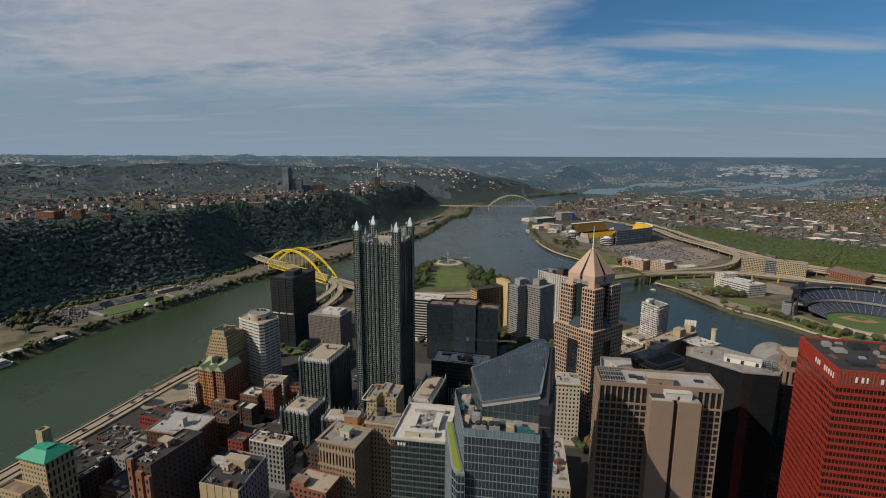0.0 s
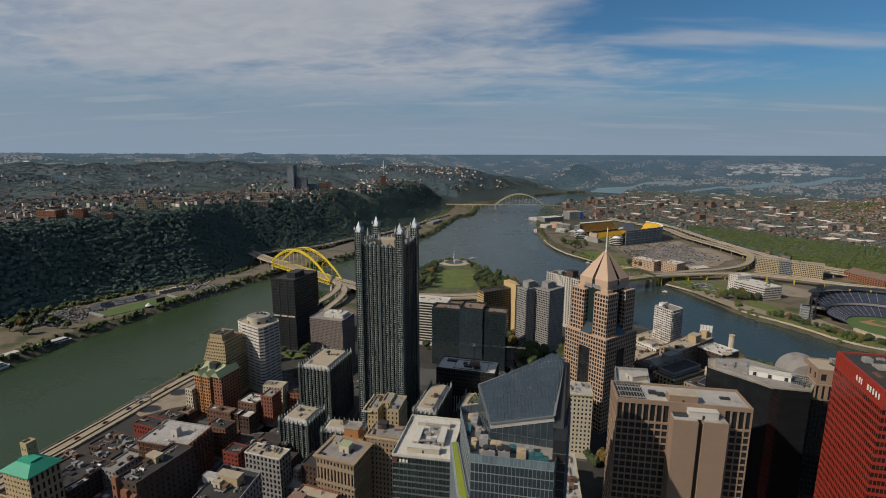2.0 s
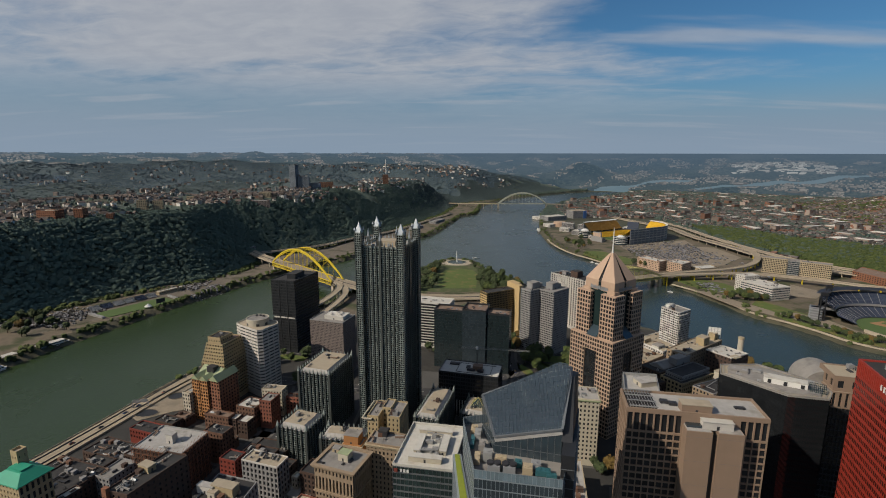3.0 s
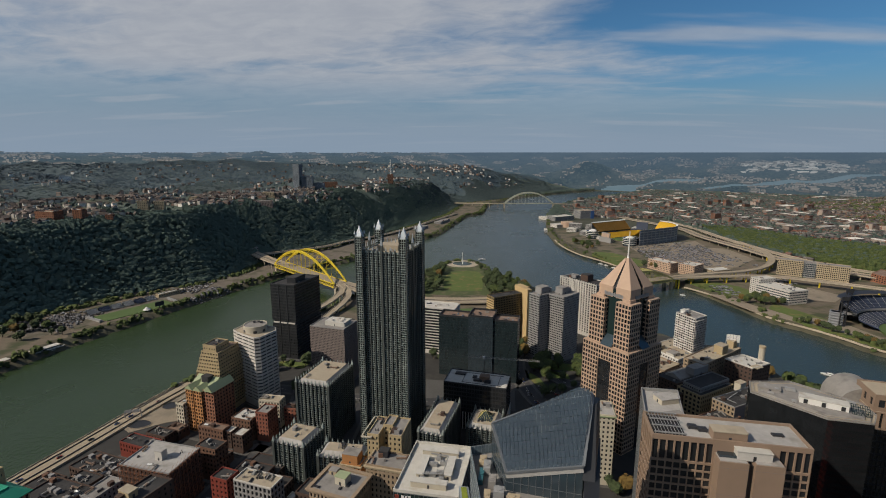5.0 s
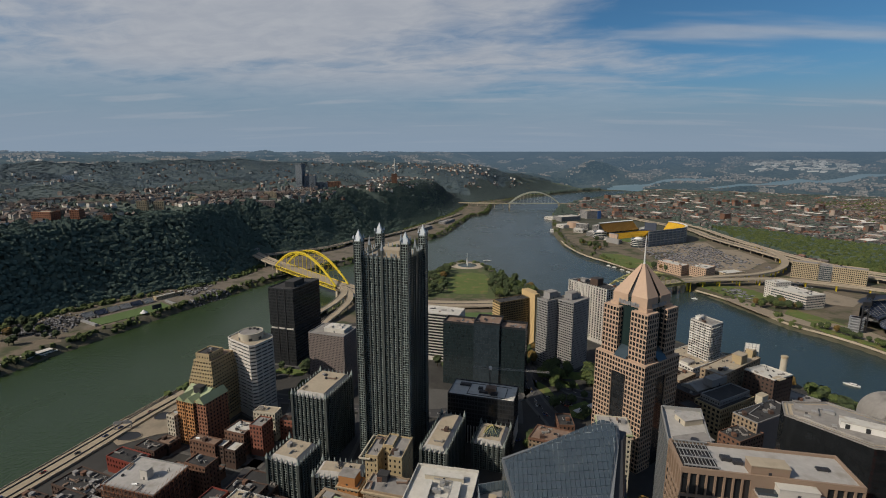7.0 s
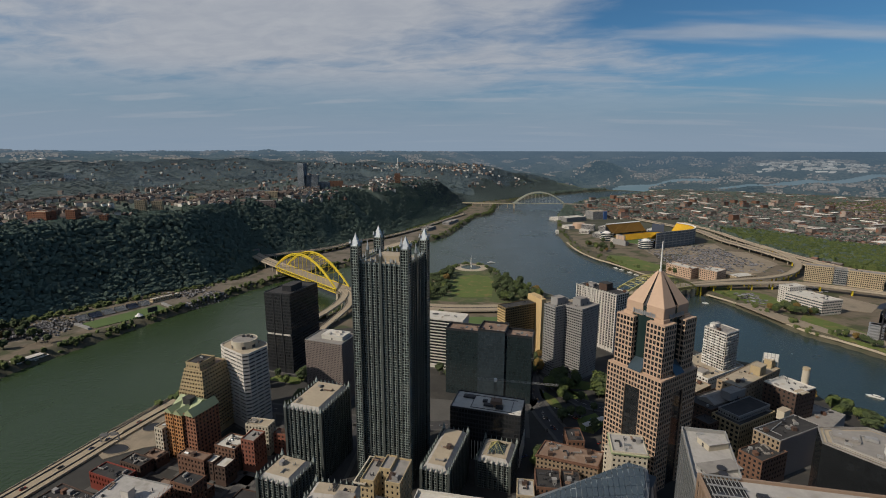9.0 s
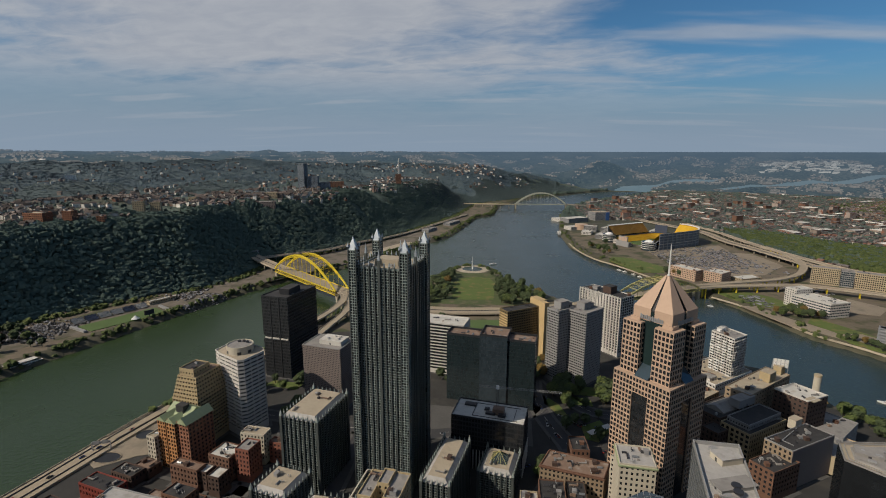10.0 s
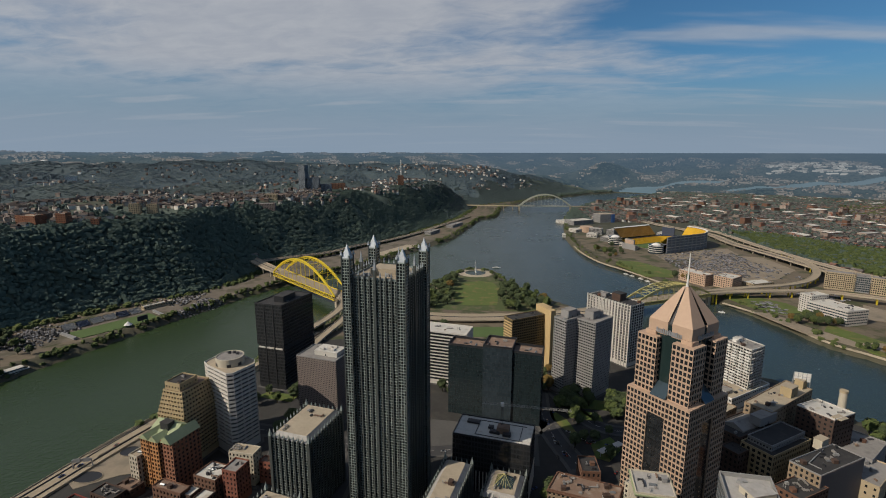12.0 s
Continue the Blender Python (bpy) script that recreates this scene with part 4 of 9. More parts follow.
def mirror_tower(poly_rot=-14.0, cx=-63.0, cy=456.0, side=38.0):
    """The tall dark mirror-glass tower with a spired turret at each corner."""
    org = (cx, cy, 0)
    th = thing("glass_tower", "tall dark mirror-glass tower with spired corner turrets", "skyscraper", org)
    z1 = 172.0
    poly = rect(cx, cy, side, side, poly_rot)
    m, panes = Mesh(org), []
    for i in range(4):
        facade(m, panes, poly[i], poly[(i + 1) % 4], 6, z1, 1.9, 1.975, 0.84, 0.82, 0.10)
        a, b = poly[i], poly[(i + 1) % 4]
        m.face((*a, 0), (*b, 0), (*b, 6), (*a, 6))
    part("curtain_wall", m, MAT["prib"], th)
    glaze(panes, MAT["pgl"], th, org, 300)
    for i in range(4):
        a, b = Vector(poly[i]), Vector(poly[(i + 1) % 4])
        t = (b - a).normalized()
        n = Vector((t.y, -t.x))
        for k in range(1, 10):
            mid = k == 5
            w = 1.7 if mid else 0.85
            q = a + t * side * k / 10 + n * 0.3
            r = math.degrees(math.atan2(t.y, t.x))
            top = 178.5 if mid else 174.5
            m = Mesh(org)
            m.box(q.x, q.y, 0, w, w, top, r)
            pil = part("pilaster", m, MAT["pdark"], th)
            m = Mesh(org)
            m.cone(rect(q.x, q.y, w * 1.1, w * 1.1, r), top, (q.x, q.y, top + (8.0 if mid else 3.6)))
            part("spire", m, MAT["pcap"], pil)
        # corner turret
        m = Mesh(org)
        pn = []
        tp = rect(a.x, a.y, 5.6, 5.6, poly_rot)
        for s in range(4):
            facade(m, pn, tp[s], tp[(s + 1) % 4], 2, 184.5, 1.9, 1.975, 0.82, 0.80, 0.10)
        m.prism(tp, 184.4, 185.2)
        tur = part("corner_turret", m, MAT["prib"], th)
        mm = Mesh(org)
        for x, y, z, w, h, ang in pn:
            c, s = math.cos(ang) * w / 2, math.sin(ang) * w / 2
            mm.face((x - c, y - s, z - h / 2), (x + c, y + s, z - h / 2), (x + c, y + s, z + h / 2), (x - c, y - s, z + h / 2))
        tagged(part("turret_panes", mm, MAT["pgl"], tur), kind="stuff")
        m = Mesh(org)
        m.cone(rect(a.x, a.y, 5.6, 5.6, poly_rot), 185.2, (a.x, a.y, 194.0))
        part("spire", m, MAT["pcap"], tur, "bright metal spire cap")
        for s in range(4):
            m = Mesh(org)
            c = tp[s]
            m.box(c[0], c[1], 0, 0.6, 0.6, 187.0, poly_rot)
            fin = part("turret_fin", m, MAT["pdark"], tur)
            m = Mesh(org)
            m.cone(rect(c[0], c[1], 1.4, 1.4, poly_rot), 187.0, (c[0], c[1], 190.0))
            part("pinnacle", m, MAT["pcap"], tur)
    roof(th, org, inset(poly, 0.3), z1, MAT["prib"], MAT["roof_tan"], 1.2)
    m = Mesh(org)
    m.box(cx, cy, z1, 18, 14, 4.5, poly_rot)
    part("penthouse", m, MAT["roof_tan"], th)
    for k in range(6):
        unit(th, org, cx - 12 + 4.6 * k, cy - 10 + (k % 3) * 8, z1 + 0.05, 3, 2, 2, poly_rot)


def mirror_low(poly, z1, rot, pyramid=False, solo=60, mansard=3.5):
    """One of the lower mirror-glass blocks: pilasters with small spires and a sloped glass edge to the roof."""
    k = len(poly)
    org = (sum(p[0] for p in poly) / k, sum(p[1] for p in poly) / k, 0)
    th = thing("glass_block", "low dark mirror-glass block with spiked pilasters and pale flat roof", "building", org, "mirror-glass blocks")
    m, panes = Mesh(org), []
    for i in range(k):
        a, b = poly[i], poly[(i + 1) % k]
        facade(m, panes, a, b, 0, z1, 1.9, 1.975, 0.84, 0.82, 0.10)
    part("curtain_wall", m, MAT["prib"], th)
    inner = inset(poly, mansard)
    for i in range(k):
        m = Mesh(org)
        a, b, c, d = poly[i], poly[(i + 1) % k], inner[(i + 1) % k], inner[i]
        m.face((*a, z1), (*b, z1), (*c, z1 + mansard), (*d, z1 + mansard))
        part("roof_slope", m, MAT["roof_pale"], th, "sloped pale grey roof edge")
    glaze(panes, MAT["pgl"], th, org, solo)
    m = Mesh(org)
    m.prism(inner, z1, z1 + mansard + 0.05)
    part("roof", m, MAT["roof_tan"], th)
    clutter(th, org, inner, z1 + mansard + 0.1, rot, 5, int(abs(org[0])))
    for i in range(k):
        a, b = Vector(poly[i]), Vector(poly[(i + 1) % k])
        ln = (b - a).length
        t = (b - a) / ln
        n = Vector((t.y, -t.x))
        cnt = max(2, round(ln / 4.0))
        for j in range(cnt):
            q = a + t * ln * j / cnt + n * 0.4
            w = 2.0 if j == 0 else 0.9
            r = math.degrees(math.atan2(t.y, t.x))
            m = Mesh(org)
            m.box(q.x, q.y, 0, w, w, z1 + 1.5, r)
            pil = part("pilaster", m, MAT["pdark"], th)
            m = Mesh(org)
            m.cone(rect(q.x, q.y, w * 1.1, w * 1.1, r), z1 + 1.5, (q.x, q.y, z1 + (6.5 if j == 0 else 4.4)))
            part("spire", m, MAT["prib"], pil)
    if pyramid:
        pp = rect(org[0], org[1], 13, 13, rot)
        m = Mesh(org)
        m.cone(pp, z1 + mansard + 0.1, (org[0], org[1], z1 + mansard + 6.5))
        sky_l = part("skylight", m, MAT["glass_t"], th, "pyramid glass skylight")
        m = Mesh(org)
        for p in pp:
            m.beam((*p, z1 + mansard + 0.1), (org[0], org[1], z1 + mansard + 6.6), 0.3)
        for i in range(4):
            a, b = Vector(pp[i]), Vector(pp[(i + 1) % 4])
            for j in range(1, 6):
                q = a.lerp(b, j / 6)
                f = 1 - abs(j / 3 - 1)
                tip = Vector((*q, z1 + mansard + 0.1)).lerp(Vector((org[0], org[1], z1 + mansard + 6.6)), f)
                m.beam((*q, z1 + mansard + 0.15), tip, 0.2)
        part("glazing_frame", m, MAT["pale_steel"], sky_l)
    return th


def pyramid_tower():
    """The pink granite tower with stepped corner bays, a faceted pyramid and a mast."""
    cx, cy, rot = 136.0, 468.0, -53.0
    org = (cx, cy, 0)
    th = thing("office_tower", "pink granite office tower with stepped corners, pyramid roof and mast", "skyscraper", org)
    u = Vector((math.cos(radians(rot)), math.sin(radians(rot))))
    v = Vector((-u.y, u.x))

    def loc(a, b):
        return (cx + u.x * a + v.x * b, cy + u.y * a + v.y * b)

    m, panes, gp = Mesh(org), [], []
    h = 23.0
    main = [loc(-h, -h), loc(h, -h), loc(h, h), loc(-h, h)]
    for i in range(4):
        a, b = Vector(main[i]), Vector(main[(i + 1) % 4])
        c1, c2 = a.lerp(b, 0.36), a.lerp(b, 0.64)
        m = Mesh(org)
        facade(m, panes, a, c1, 0, 90, 2.75, 3.9, 0.74, 0.70, 0.35)
        facade(m, panes, c2, b, 0, 90, 2.75, 3.9, 0.74, 0.70, 0.35)
        t = (b - a).normalized()
        n = Vector((t.y, -t.x))
        # tall glass bay between the granite, closed above by a granite band
        d1, d2 = c1 - n * 1.2, c2 - n * 1.2
        facade(m, panes, c1, c2, 78, 90, 2.75, 3.9, 0.72, 0.68, 0.35)
        m.face((*c1, 0), (*d1, 0), (*d1, 78), (*c1, 78))
        m.face((*d2, 0), (*c2, 0), (*c2, 78), (*d2, 78))
        m.face((*c1, 78), (*d1, 78), (*d2, 78), (*c2, 78))
        for z in np.arange(0, 78, 3.9):
            for q in range(5):
                p0 = d1.lerp(d2, (q + 0.5) / 5)
                gp.append((p0.x, p0.y, float(z) + 1.95, (d2 - d1).length / 5 * 0.95, 3.7, math.atan2(t.y, t.x)))
        part("wall", m, MAT["pink"], th)
    m = Mesh(org)
    m.prism(inset(main, 0.2), 89.5, 90.6)
    part("shoulder_roof", m, MAT["pink"], th)
    # four corner bays above the shoulder, with glass between
    w = 14.5
    s = 20.0
    for sx in (-1, 1):
        for sy in (-1, 1):
            c = (sx * (s - w / 2), sy * (s - w / 2))
            bay = [loc(c[0] - w / 2, c[1] - w / 2), loc(c[0] + w / 2, c[1] - w / 2), loc(c[0] + w / 2, c[1] + w / 2), loc(c[0] - w / 2, c[1] + w / 2)]
            m = Mesh(org)
            for i in range(4):
                facade(m, panes, bay[i], bay[(i + 1) % 4], 90.6, 130, 2.75, 3.9, 0.74, 0.70, 0.35)
            m.prism(inset(bay, 0.1), 129.8, 130.4)
            small = inset(bay, 3.5)
            m.prism(small, 130.4, 133.0)
            part("corner_bay", m, MAT["pink"], th)
    glaze(panes, MAT["glass_k"], th, org, 300)
    mg = Mesh(org)
    for x, y, z, ww, hh, ang in gp:
        c_, s_ = math.cos(ang) * ww / 2, math.sin(ang) * ww / 2
        mg.face((x - c_, y - s_, z - hh / 2), (x + c_, y + s_, z - hh / 2), (x + c_, y + s_, z + hh / 2), (x - c_, y - s_, z + hh / 2))
    tagged(part("glass_bay", mg, MAT["glass_k"], th, "tall dark glass bays"), kind="stuff")
    m = Mesh(org)
    core = [loc(-15, -15), loc(15, -15), loc(15, 15), loc(-15, 15)]
    m.prism(core, 90, 139)
    part("glass_core", m, MAT["glass_t"], th, "dark teal glass core")
    # sloped teal skylights over the bays
    for i in range(4):
        m = Mesh(org)
        a, b = Vector(main[i]), Vector(main[(i + 1) % 4])
        c1, c2 = a.lerp(b, 0.38), a.lerp(b, 0.62)
        d1, d2 = Vector(core[i]).lerp(Vector(core[(i + 1) % 4]), 0.32), Vector(core[i]).lerp(Vector(core[(i + 1) % 4]), 0.68)
        m.face((*c1, 91), (*c2, 91), (*d2, 99), (*d1, 99))
        part("skylight", m, MAT["glass_b"], th, "sloped blue glass skylight")
    # collar and pyramid: each face a gable split by a dark slot
    m = Mesh(org)
    r8 = 17.5
    k = 0.42
    base = [loc(-r8, -r8 * k), loc(-r8 * k, -r8), loc(r8 * k, -r8), loc(r8, -r8 * k), loc(r8, r8 * k), loc(r8 * k, r8), loc(-r8 * k, r8), loc(-r8, r8 * k)]
    sq = [loc(-15.4, -15.4), loc(15.4, -15.4), loc(15.4, 15.4), loc(-15.4, 15.4)]
    for i in range(4):
        a, b = Vector(sq[i]), Vector(sq[(i + 1) % 4])
        for lo_, hi_ in ((0.0, 0.45), (0.55, 1.0)):
            p0, p1 = a.lerp(b, lo_), a.lerp(b, hi_)
            c = Vector((cx, cy))
            q0, q1 = p0.lerp(c, 0.9), p1.lerp(c, 0.9)
            m.face((*p0, 132), (*p1, 132), (*p1, 141), (*p0, 141))
            m.face((*p0, 141), (*p1, 141), (*q1, 164), (*q0, 164))
            e0, e1 = p0.lerp(c, 0.12), p1.lerp(c, 0.12)
            m.face((*p0, 132), (*p0, 141), (*e0, 141), (*e0, 132))
            m.face((*p1, 132), (*e1, 132), (*e1, 141), (*p1, 141))
    part("pyramid_roof", m, MAT["pink"], th)
    m = Mesh(org)
    inner = inset(sq, 1.0)
    m.prism(inner, 131, 140)
    m.cone(inner, 140, (cx, cy, 163))
    part("roof_slot", m, MAT["black"], th, "dark slots between the pyramid's leaves")
    m = Mesh(org)
    m.prism(ring(cx, cy, 0.75, 8), 160, 186.5, ring(cx, cy, 0.35, 8))
    m.prism(ring(cx, cy, 1.4, 8), 160, 165, ring(cx, cy, 0.9, 8))
    part("mast", m, MAT["white"], th, "pale slender mast")
    for i in range(4):
        a, b = Vector(sq[i]), Vector(sq[(i + 1) % 4])
        t = (b - a).normalized()
        n = Vector((t.y, -t.x))
        for j in range(12):
            q = a.lerp(b, 0.22 + 0.05 * j) + n * 0.5
            m = Mesh(org)
            m.box(q.x, q.y, 133.2, 1.1, 0.4, 2.4 if j % 3 else 3.0, math.degrees(math.atan2(t.y, t.x)))
            part("sign_bar", m, MAT["steel_grey"], th, "plain metal sign bar")
        m = Mesh(org)
        m.beam((*(a.lerp(b, 0.2) + n * 0.5), 133.0), (*(a.lerp(b, 0.8) + n * 0.5), 133.0), 0.3)
        part("sign_rail", m, MAT["steel_grey"], th)




def slope_tower():
    """The glass tower with a raked glass roof, a terrace of machines and a planted ledge."""
    org = (30, 222, 0)
    th = thing("glass_office_tower", "dark glass office tower with raked glass roof and planted ledge", "skyscraper", org)
    body = [(6, 203), (39, 198), (54, 236), (46, 254), (2, 241)]
    panes = []
    for i in range(5):
        a, b = body[i], body[(i + 1) % 5]
        m = Mesh(org)
        facade(m, panes, a, b, 0, 127.5, 1.7, 4.2, 0.90, 0.90, 0.15)
        part("curtain_wall", m, MAT["mull_l"], th)
    glaze(panes, MAT["glass_s"], th, org, 300)
    # glass crown band round the terrace
    crown_p, m = [], Mesh(org)
    for i in range(5):
        facade(m, crown_p, body[i], body[(i + 1) % 5], 127.5, 131.5, 1.6, 4.0, 0.9, 0.86, 0.1)
    part("crown_band", m, MAT["mull_l"], th, "pale framed glass band round the terrace")
    mm = Mesh(org)
    for x, y, z, w, h, ang in crown_p:
        c, s = math.cos(ang) * w / 2, math.sin(ang) * w / 2
        mm.face((x - c, y - s, z - h / 2), (x + c, y + s, z - h / 2), (x + c, y + s, z + h / 2), (x - c, y - s, z + h / 2))
    tagged(part("band_panes", mm, MAT["glass_p"], th), kind="stuff")
    m = Mesh(org)
    m.prism(inset(body, 0.6), 125, 127.5)
    part("terrace_floor", m, MAT["roof_grey"], th)
    # raked roof: low edge towards the terrace, high tip at the far end
    rg = [Vector(p) for p in ((15, 220, 134.7), (41.5, 214, 142.3), (48.8, 234, 156.6), (49.4, 238, 158.0), (45.5, 240.4, 157.6), (10.5, 236.5, 144.8))]
    m = Mesh(org)
    for i in range(6):
        a, b = rg[i], rg[(i + 1) % 6]
        m.face((a.x, a.y, 127), (b.x, b.y, 127), b, a)
    part("upper_wall", m, MAT["glass_s"], th, "dark glass wall under the raked roof")
    nrm = (rg[1] - rg[0]).cross(rg[5] - rg[0]).normalized()
    m = Mesh(org)
    for tri_ in ((0, 1, 2), (0, 2, 3), (0, 3, 4), (0, 4, 5)):
        m.face(*(rg[q_] for q_ in tri_))
    part("roof_deck", m, MAT["mull_l"], th)
    # panes of the raked roof, laid in rows across its slope
    e1 = (rg[1] - rg[0]).normalized()
    e2 = nrm.cross(e1)
    flat = [((p - rg[0]).dot(e1), (p - rg[0]).dot(e2)) for p in rg]
    pm = Mesh()
    pm.prism(rect(0, 0, 1.38, 2.28), -0.05, 0.05)
    pane_me = pm.data("roof_pane", MAT["glass_roof"])
    rot_m = Matrix((e1, e2, nrm)).transposed().to_4x4()
    shape = inset(flat, 0.5)

    def clipped(cell):
        """The part of a pane that lies inside the roof's outline."""
        for i in range(len(shape)):
            (ax_, ay_), (bx_, by_) = shape[i], shape[(i + 1) % len(shape)]
            out = []
            for j in range(len(cell)):
                p_, q_ = cell[j - 1], cell[j]
                sp = (bx_ - ax_) * (p_[1] - ay_) - (by_ - ay_) * (p_[0] - ax_)
                sq_ = (bx_ - ax_) * (q_[1] - ay_) - (by_ - ay_) * (q_[0] - ax_)
                if (sp >= 0) != (sq_ >= 0):
                    f = sp / (sp - sq_)
                    out.append((p_[0] + f * (q_[0] - p_[0]), p_[1] + f * (q_[1] - p_[1])))
                if sq_ >= 0:
                    out.append(q_)
            cell = out
            if len(cell) < 3:
                return []
        return cell

    xs, ys = [q[0] for q in flat], [q[1] for q in flat]
    y = min(ys)
    while y < max(ys) + 2:
        x = min(xs)
        while x < max(xs) + 1:
            full = rect(x, y, 1.38, 2.28)
            cell = clipped(full)
            if cell:
                me = pane_me
                if not all(inside(*c_, shape) for c_ in full):
                    pc = Mesh()
                    pc.prism([(c_[0] - x, c_[1] - y) for c_ in cell], -0.05, 0.05)
                    me = pc.data("roof_pane", MAT["glass_roof"])
                ob = new("roof_pane", me)
                ob.parent = th
                ob.matrix_local = Matrix.Translation(rg[0] + e1 * x + e2 * y + nrm * 0.25 - Vector(org)) @ rot_m
            x += 1.56
        y += 2.46
    m = Mesh(org)
    for i in range(6):
        m.beam(rg[i] + nrm * 0.3, rg[(i + 1) % 6] + nrm * 0.3, 1.0, 0.7)
    part("roof_edge", m, MAT["mull"], th)
    m = Mesh(org)
    m.beam(rg[0] + Vector((0, 0, -1.2)), rg[1] + Vector((0, 0, -1.2)), 0.7, 1.8)
    part("low_edge_band", m, MAT["roof_pale"], th, "pale grey band along the low edge")
    # dark fin up the far side
    m = Mesh(org)
    m.prism([(39.2, 203.4), (44.2, 202.5), (54.2, 239), (49.2, 241.4)], 0, 138)
    m.prism([(40.8, 212.4), (45.1, 211.5), (53.7, 239), (48.8, 241)], 138, 156.0, [(48.2, 233.5), (50.1, 233.2), (52.7, 238), (49.7, 240)])
    part("dark_fin", m, MAT["black"], th)
    for z in range(8, 136, 4):
        m = Mesh(org)
        m.prism([(39.0, 203.2), (44.3, 202.3), (54.4, 239), (49.2, 241.6)], z, z + 0.25)
        part("fin_joint", m, MAT["mull"], th)
    m = Mesh(org)
    for i in range(6):
        a_, b_ = rg[i], rg[(i + 1) % 6]
        k_ = max(2, int((b_ - a_).length / 2.6))
        for j in range(1, k_):
            q = a_.lerp(b_, j / k_)
            m.beam((q.x, q.y, 127), (q.x, q.y, q.z), 0.22)
        m.beam((a_.x, a_.y, 131), (b_.x, b_.y, 131), 0.2)
    part("wall_mullions", m, MAT["mull"], th)
    # machines
    for x, y, w, d, h, mt in ((10, 222, 3, 5, 3.6, "roof_grey"), (8.5, 231, 3, 6, 3.0, "unit"), (14, 208, 5, 4, 3.2, "steel_grey"), (20, 207.5, 5, 4, 3.2, "steel_grey"), (27, 206.5, 4, 4, 3.6, "tan"), (30.5, 208, 3, 3, 2.2, "unit"), (36, 204, 4, 2.4, 1.8, "teal_paint"), (12, 215, 4, 4, 4.2, "unit"), (17, 213, 5, 3, 3.0, "tan"), (24, 211, 3, 3, 2.6, "teal_paint"), (31, 210.5, 4, 3, 2.8, "steel_grey"), (7, 236, 3, 5, 2.0, "tan"), (33, 206, 6, 3, 2.4, "teal_paint"), (7.6, 214, 2.6, 6, 2.6, "tan"), (6, 226, 2.0, 8, 2.2, "teal_paint")):
        unit(th, org, x, y, 127.5, w, d, h, -8, MAT[mt])
    for x, y in ((12.6, 208), (15.4, 208), (18.6, 207.6), (21.4, 207.3)):
        m = Mesh(org)
        for r, z0, z1 in ((1.5, 130.7, 131.5), (1.2, 131.5, 131.6)):
            m.prism(ring(x, y, r, 14), z0, z1)
        part("cooling_fan", m, MAT["dark_metal"], th)
    # planted ledge over the lower wing
    wing = [(0.4, 205), (3, 200), (6.4, 199.6), (5, 208), (1.2, 243), (-2.8, 243)]
    panes = []
    for i in range(6):
        m = Mesh(org)
        facade(m, panes, wing[i], wing[(i + 1) % 6], 0, 110, 2.2, 4.2, 0.86, 0.84, 0.15)
        part("wing_wall", m, MAT["mull_l"], th)
    glaze(panes, MAT["glass_t"], th, org, 40)
    m = Mesh(org)
    m.prism(wing, 109.5, 111.2)
    part("ledge_rim", m, MAT["mull_l"], th)
    m = Mesh(org)
    m.prism(inset(wing, 0.9), 111, 111.6)
    part("sedum_bed", m, MAT["sedum"], th, "yellow-green planted bed")


mirror_tower()
mirror_low(quad((-144, 440), 30, 44, -14), 58, -14, solo=120)
mirror_low(quad((-36, 403), 19, 52, -14, 76), 37, -14, solo=80)
mirror_low(quad((2, 438), 25, 30, -15), 21.5, -15, True, solo=60)
mirror_low(quad((-147, 393), 26, 27, -16), 32, -16, solo=60)
mirror_low(quad((-103, 363), 32, 17, -6), 41, -6, solo=60)
pyramid_tower()
slope_tower()
B = building


def black_tower():
    poly = quad((-238, 624), 33, 53, -13, 73)
    th, org = B("office_tower", "black steel office tower with a pale band at mid height", poly, 45, "black", "glass_k", "roof_dark", 1.7, 3.8, 0.72, 0.66, 0.2, solo=40, units=0, parapet=0.0)
    m = Mesh(org)
    m.prism(inset(poly, 1.2), 45, 48.5)
    part("louvre_floor", m, MAT["black"], th)
    m = Mesh(org)
    a, b = Vector(poly[0]), Vector(poly[1])
    for lo_, hi_ in ((0.06, 0.30), (0.36, 0.62), (0.68, 0.95)):
        m.beam((*a.lerp(b, lo_), 46.2), (*a.lerp(b, hi_), 46.2), 1.0, 1.5)
    part("light_band", m, MAT["pale"], th, "pale lit strips of the machine floor")
    tier(th, org, poly, 48.5, 94, "black", "glass_k", "roof_dark", 1.7, 3.8, 0.72, 0.66, 0.2, solo=40, units=3)
    for f in (0.33, 0.66):
        m = Mesh(org)
        q = a.lerp(b, f)
        m.box(q.x, q.y, 0, 1.2, 0.9, 94, -13)
        part("pier", m, MAT["black"], th)
    q = at(poly, 0.62, 0.42)
    shed(th, org, *q, 12, 22, 94, 6.5, -13, "black", "roof_dark")


def lattice_block():
    poly = quad((-171, 562), 42, 30, -15)
    th, org = B("office_building", "mauve-brown latticed office block with white roof plant", poly, 64, "mauve", "glass_k", "roof_grey", 1.7, 1.85, 0.52, 0.5, 0.3, solo=60, units=0, rim="ash")
    q = at(poly, 0.62, 0.55)
    shed(th, org, *q, 24, 16, 64, 4.2, -15, "roof_white", "roof_white")
    for u, v in ((0.5, 0.4), (0.62, 0.6), (0.75, 0.45), (0.72, 0.65)):
        unit(th, org, *at(poly, u, v), 68.5, 4, 3, 1.8, -15, MAT["pale"])
    q = at(poly, 0.28, 0.75)
    shed(th, org, *q, 6, 5, 64, 3.4, -15, "ash")


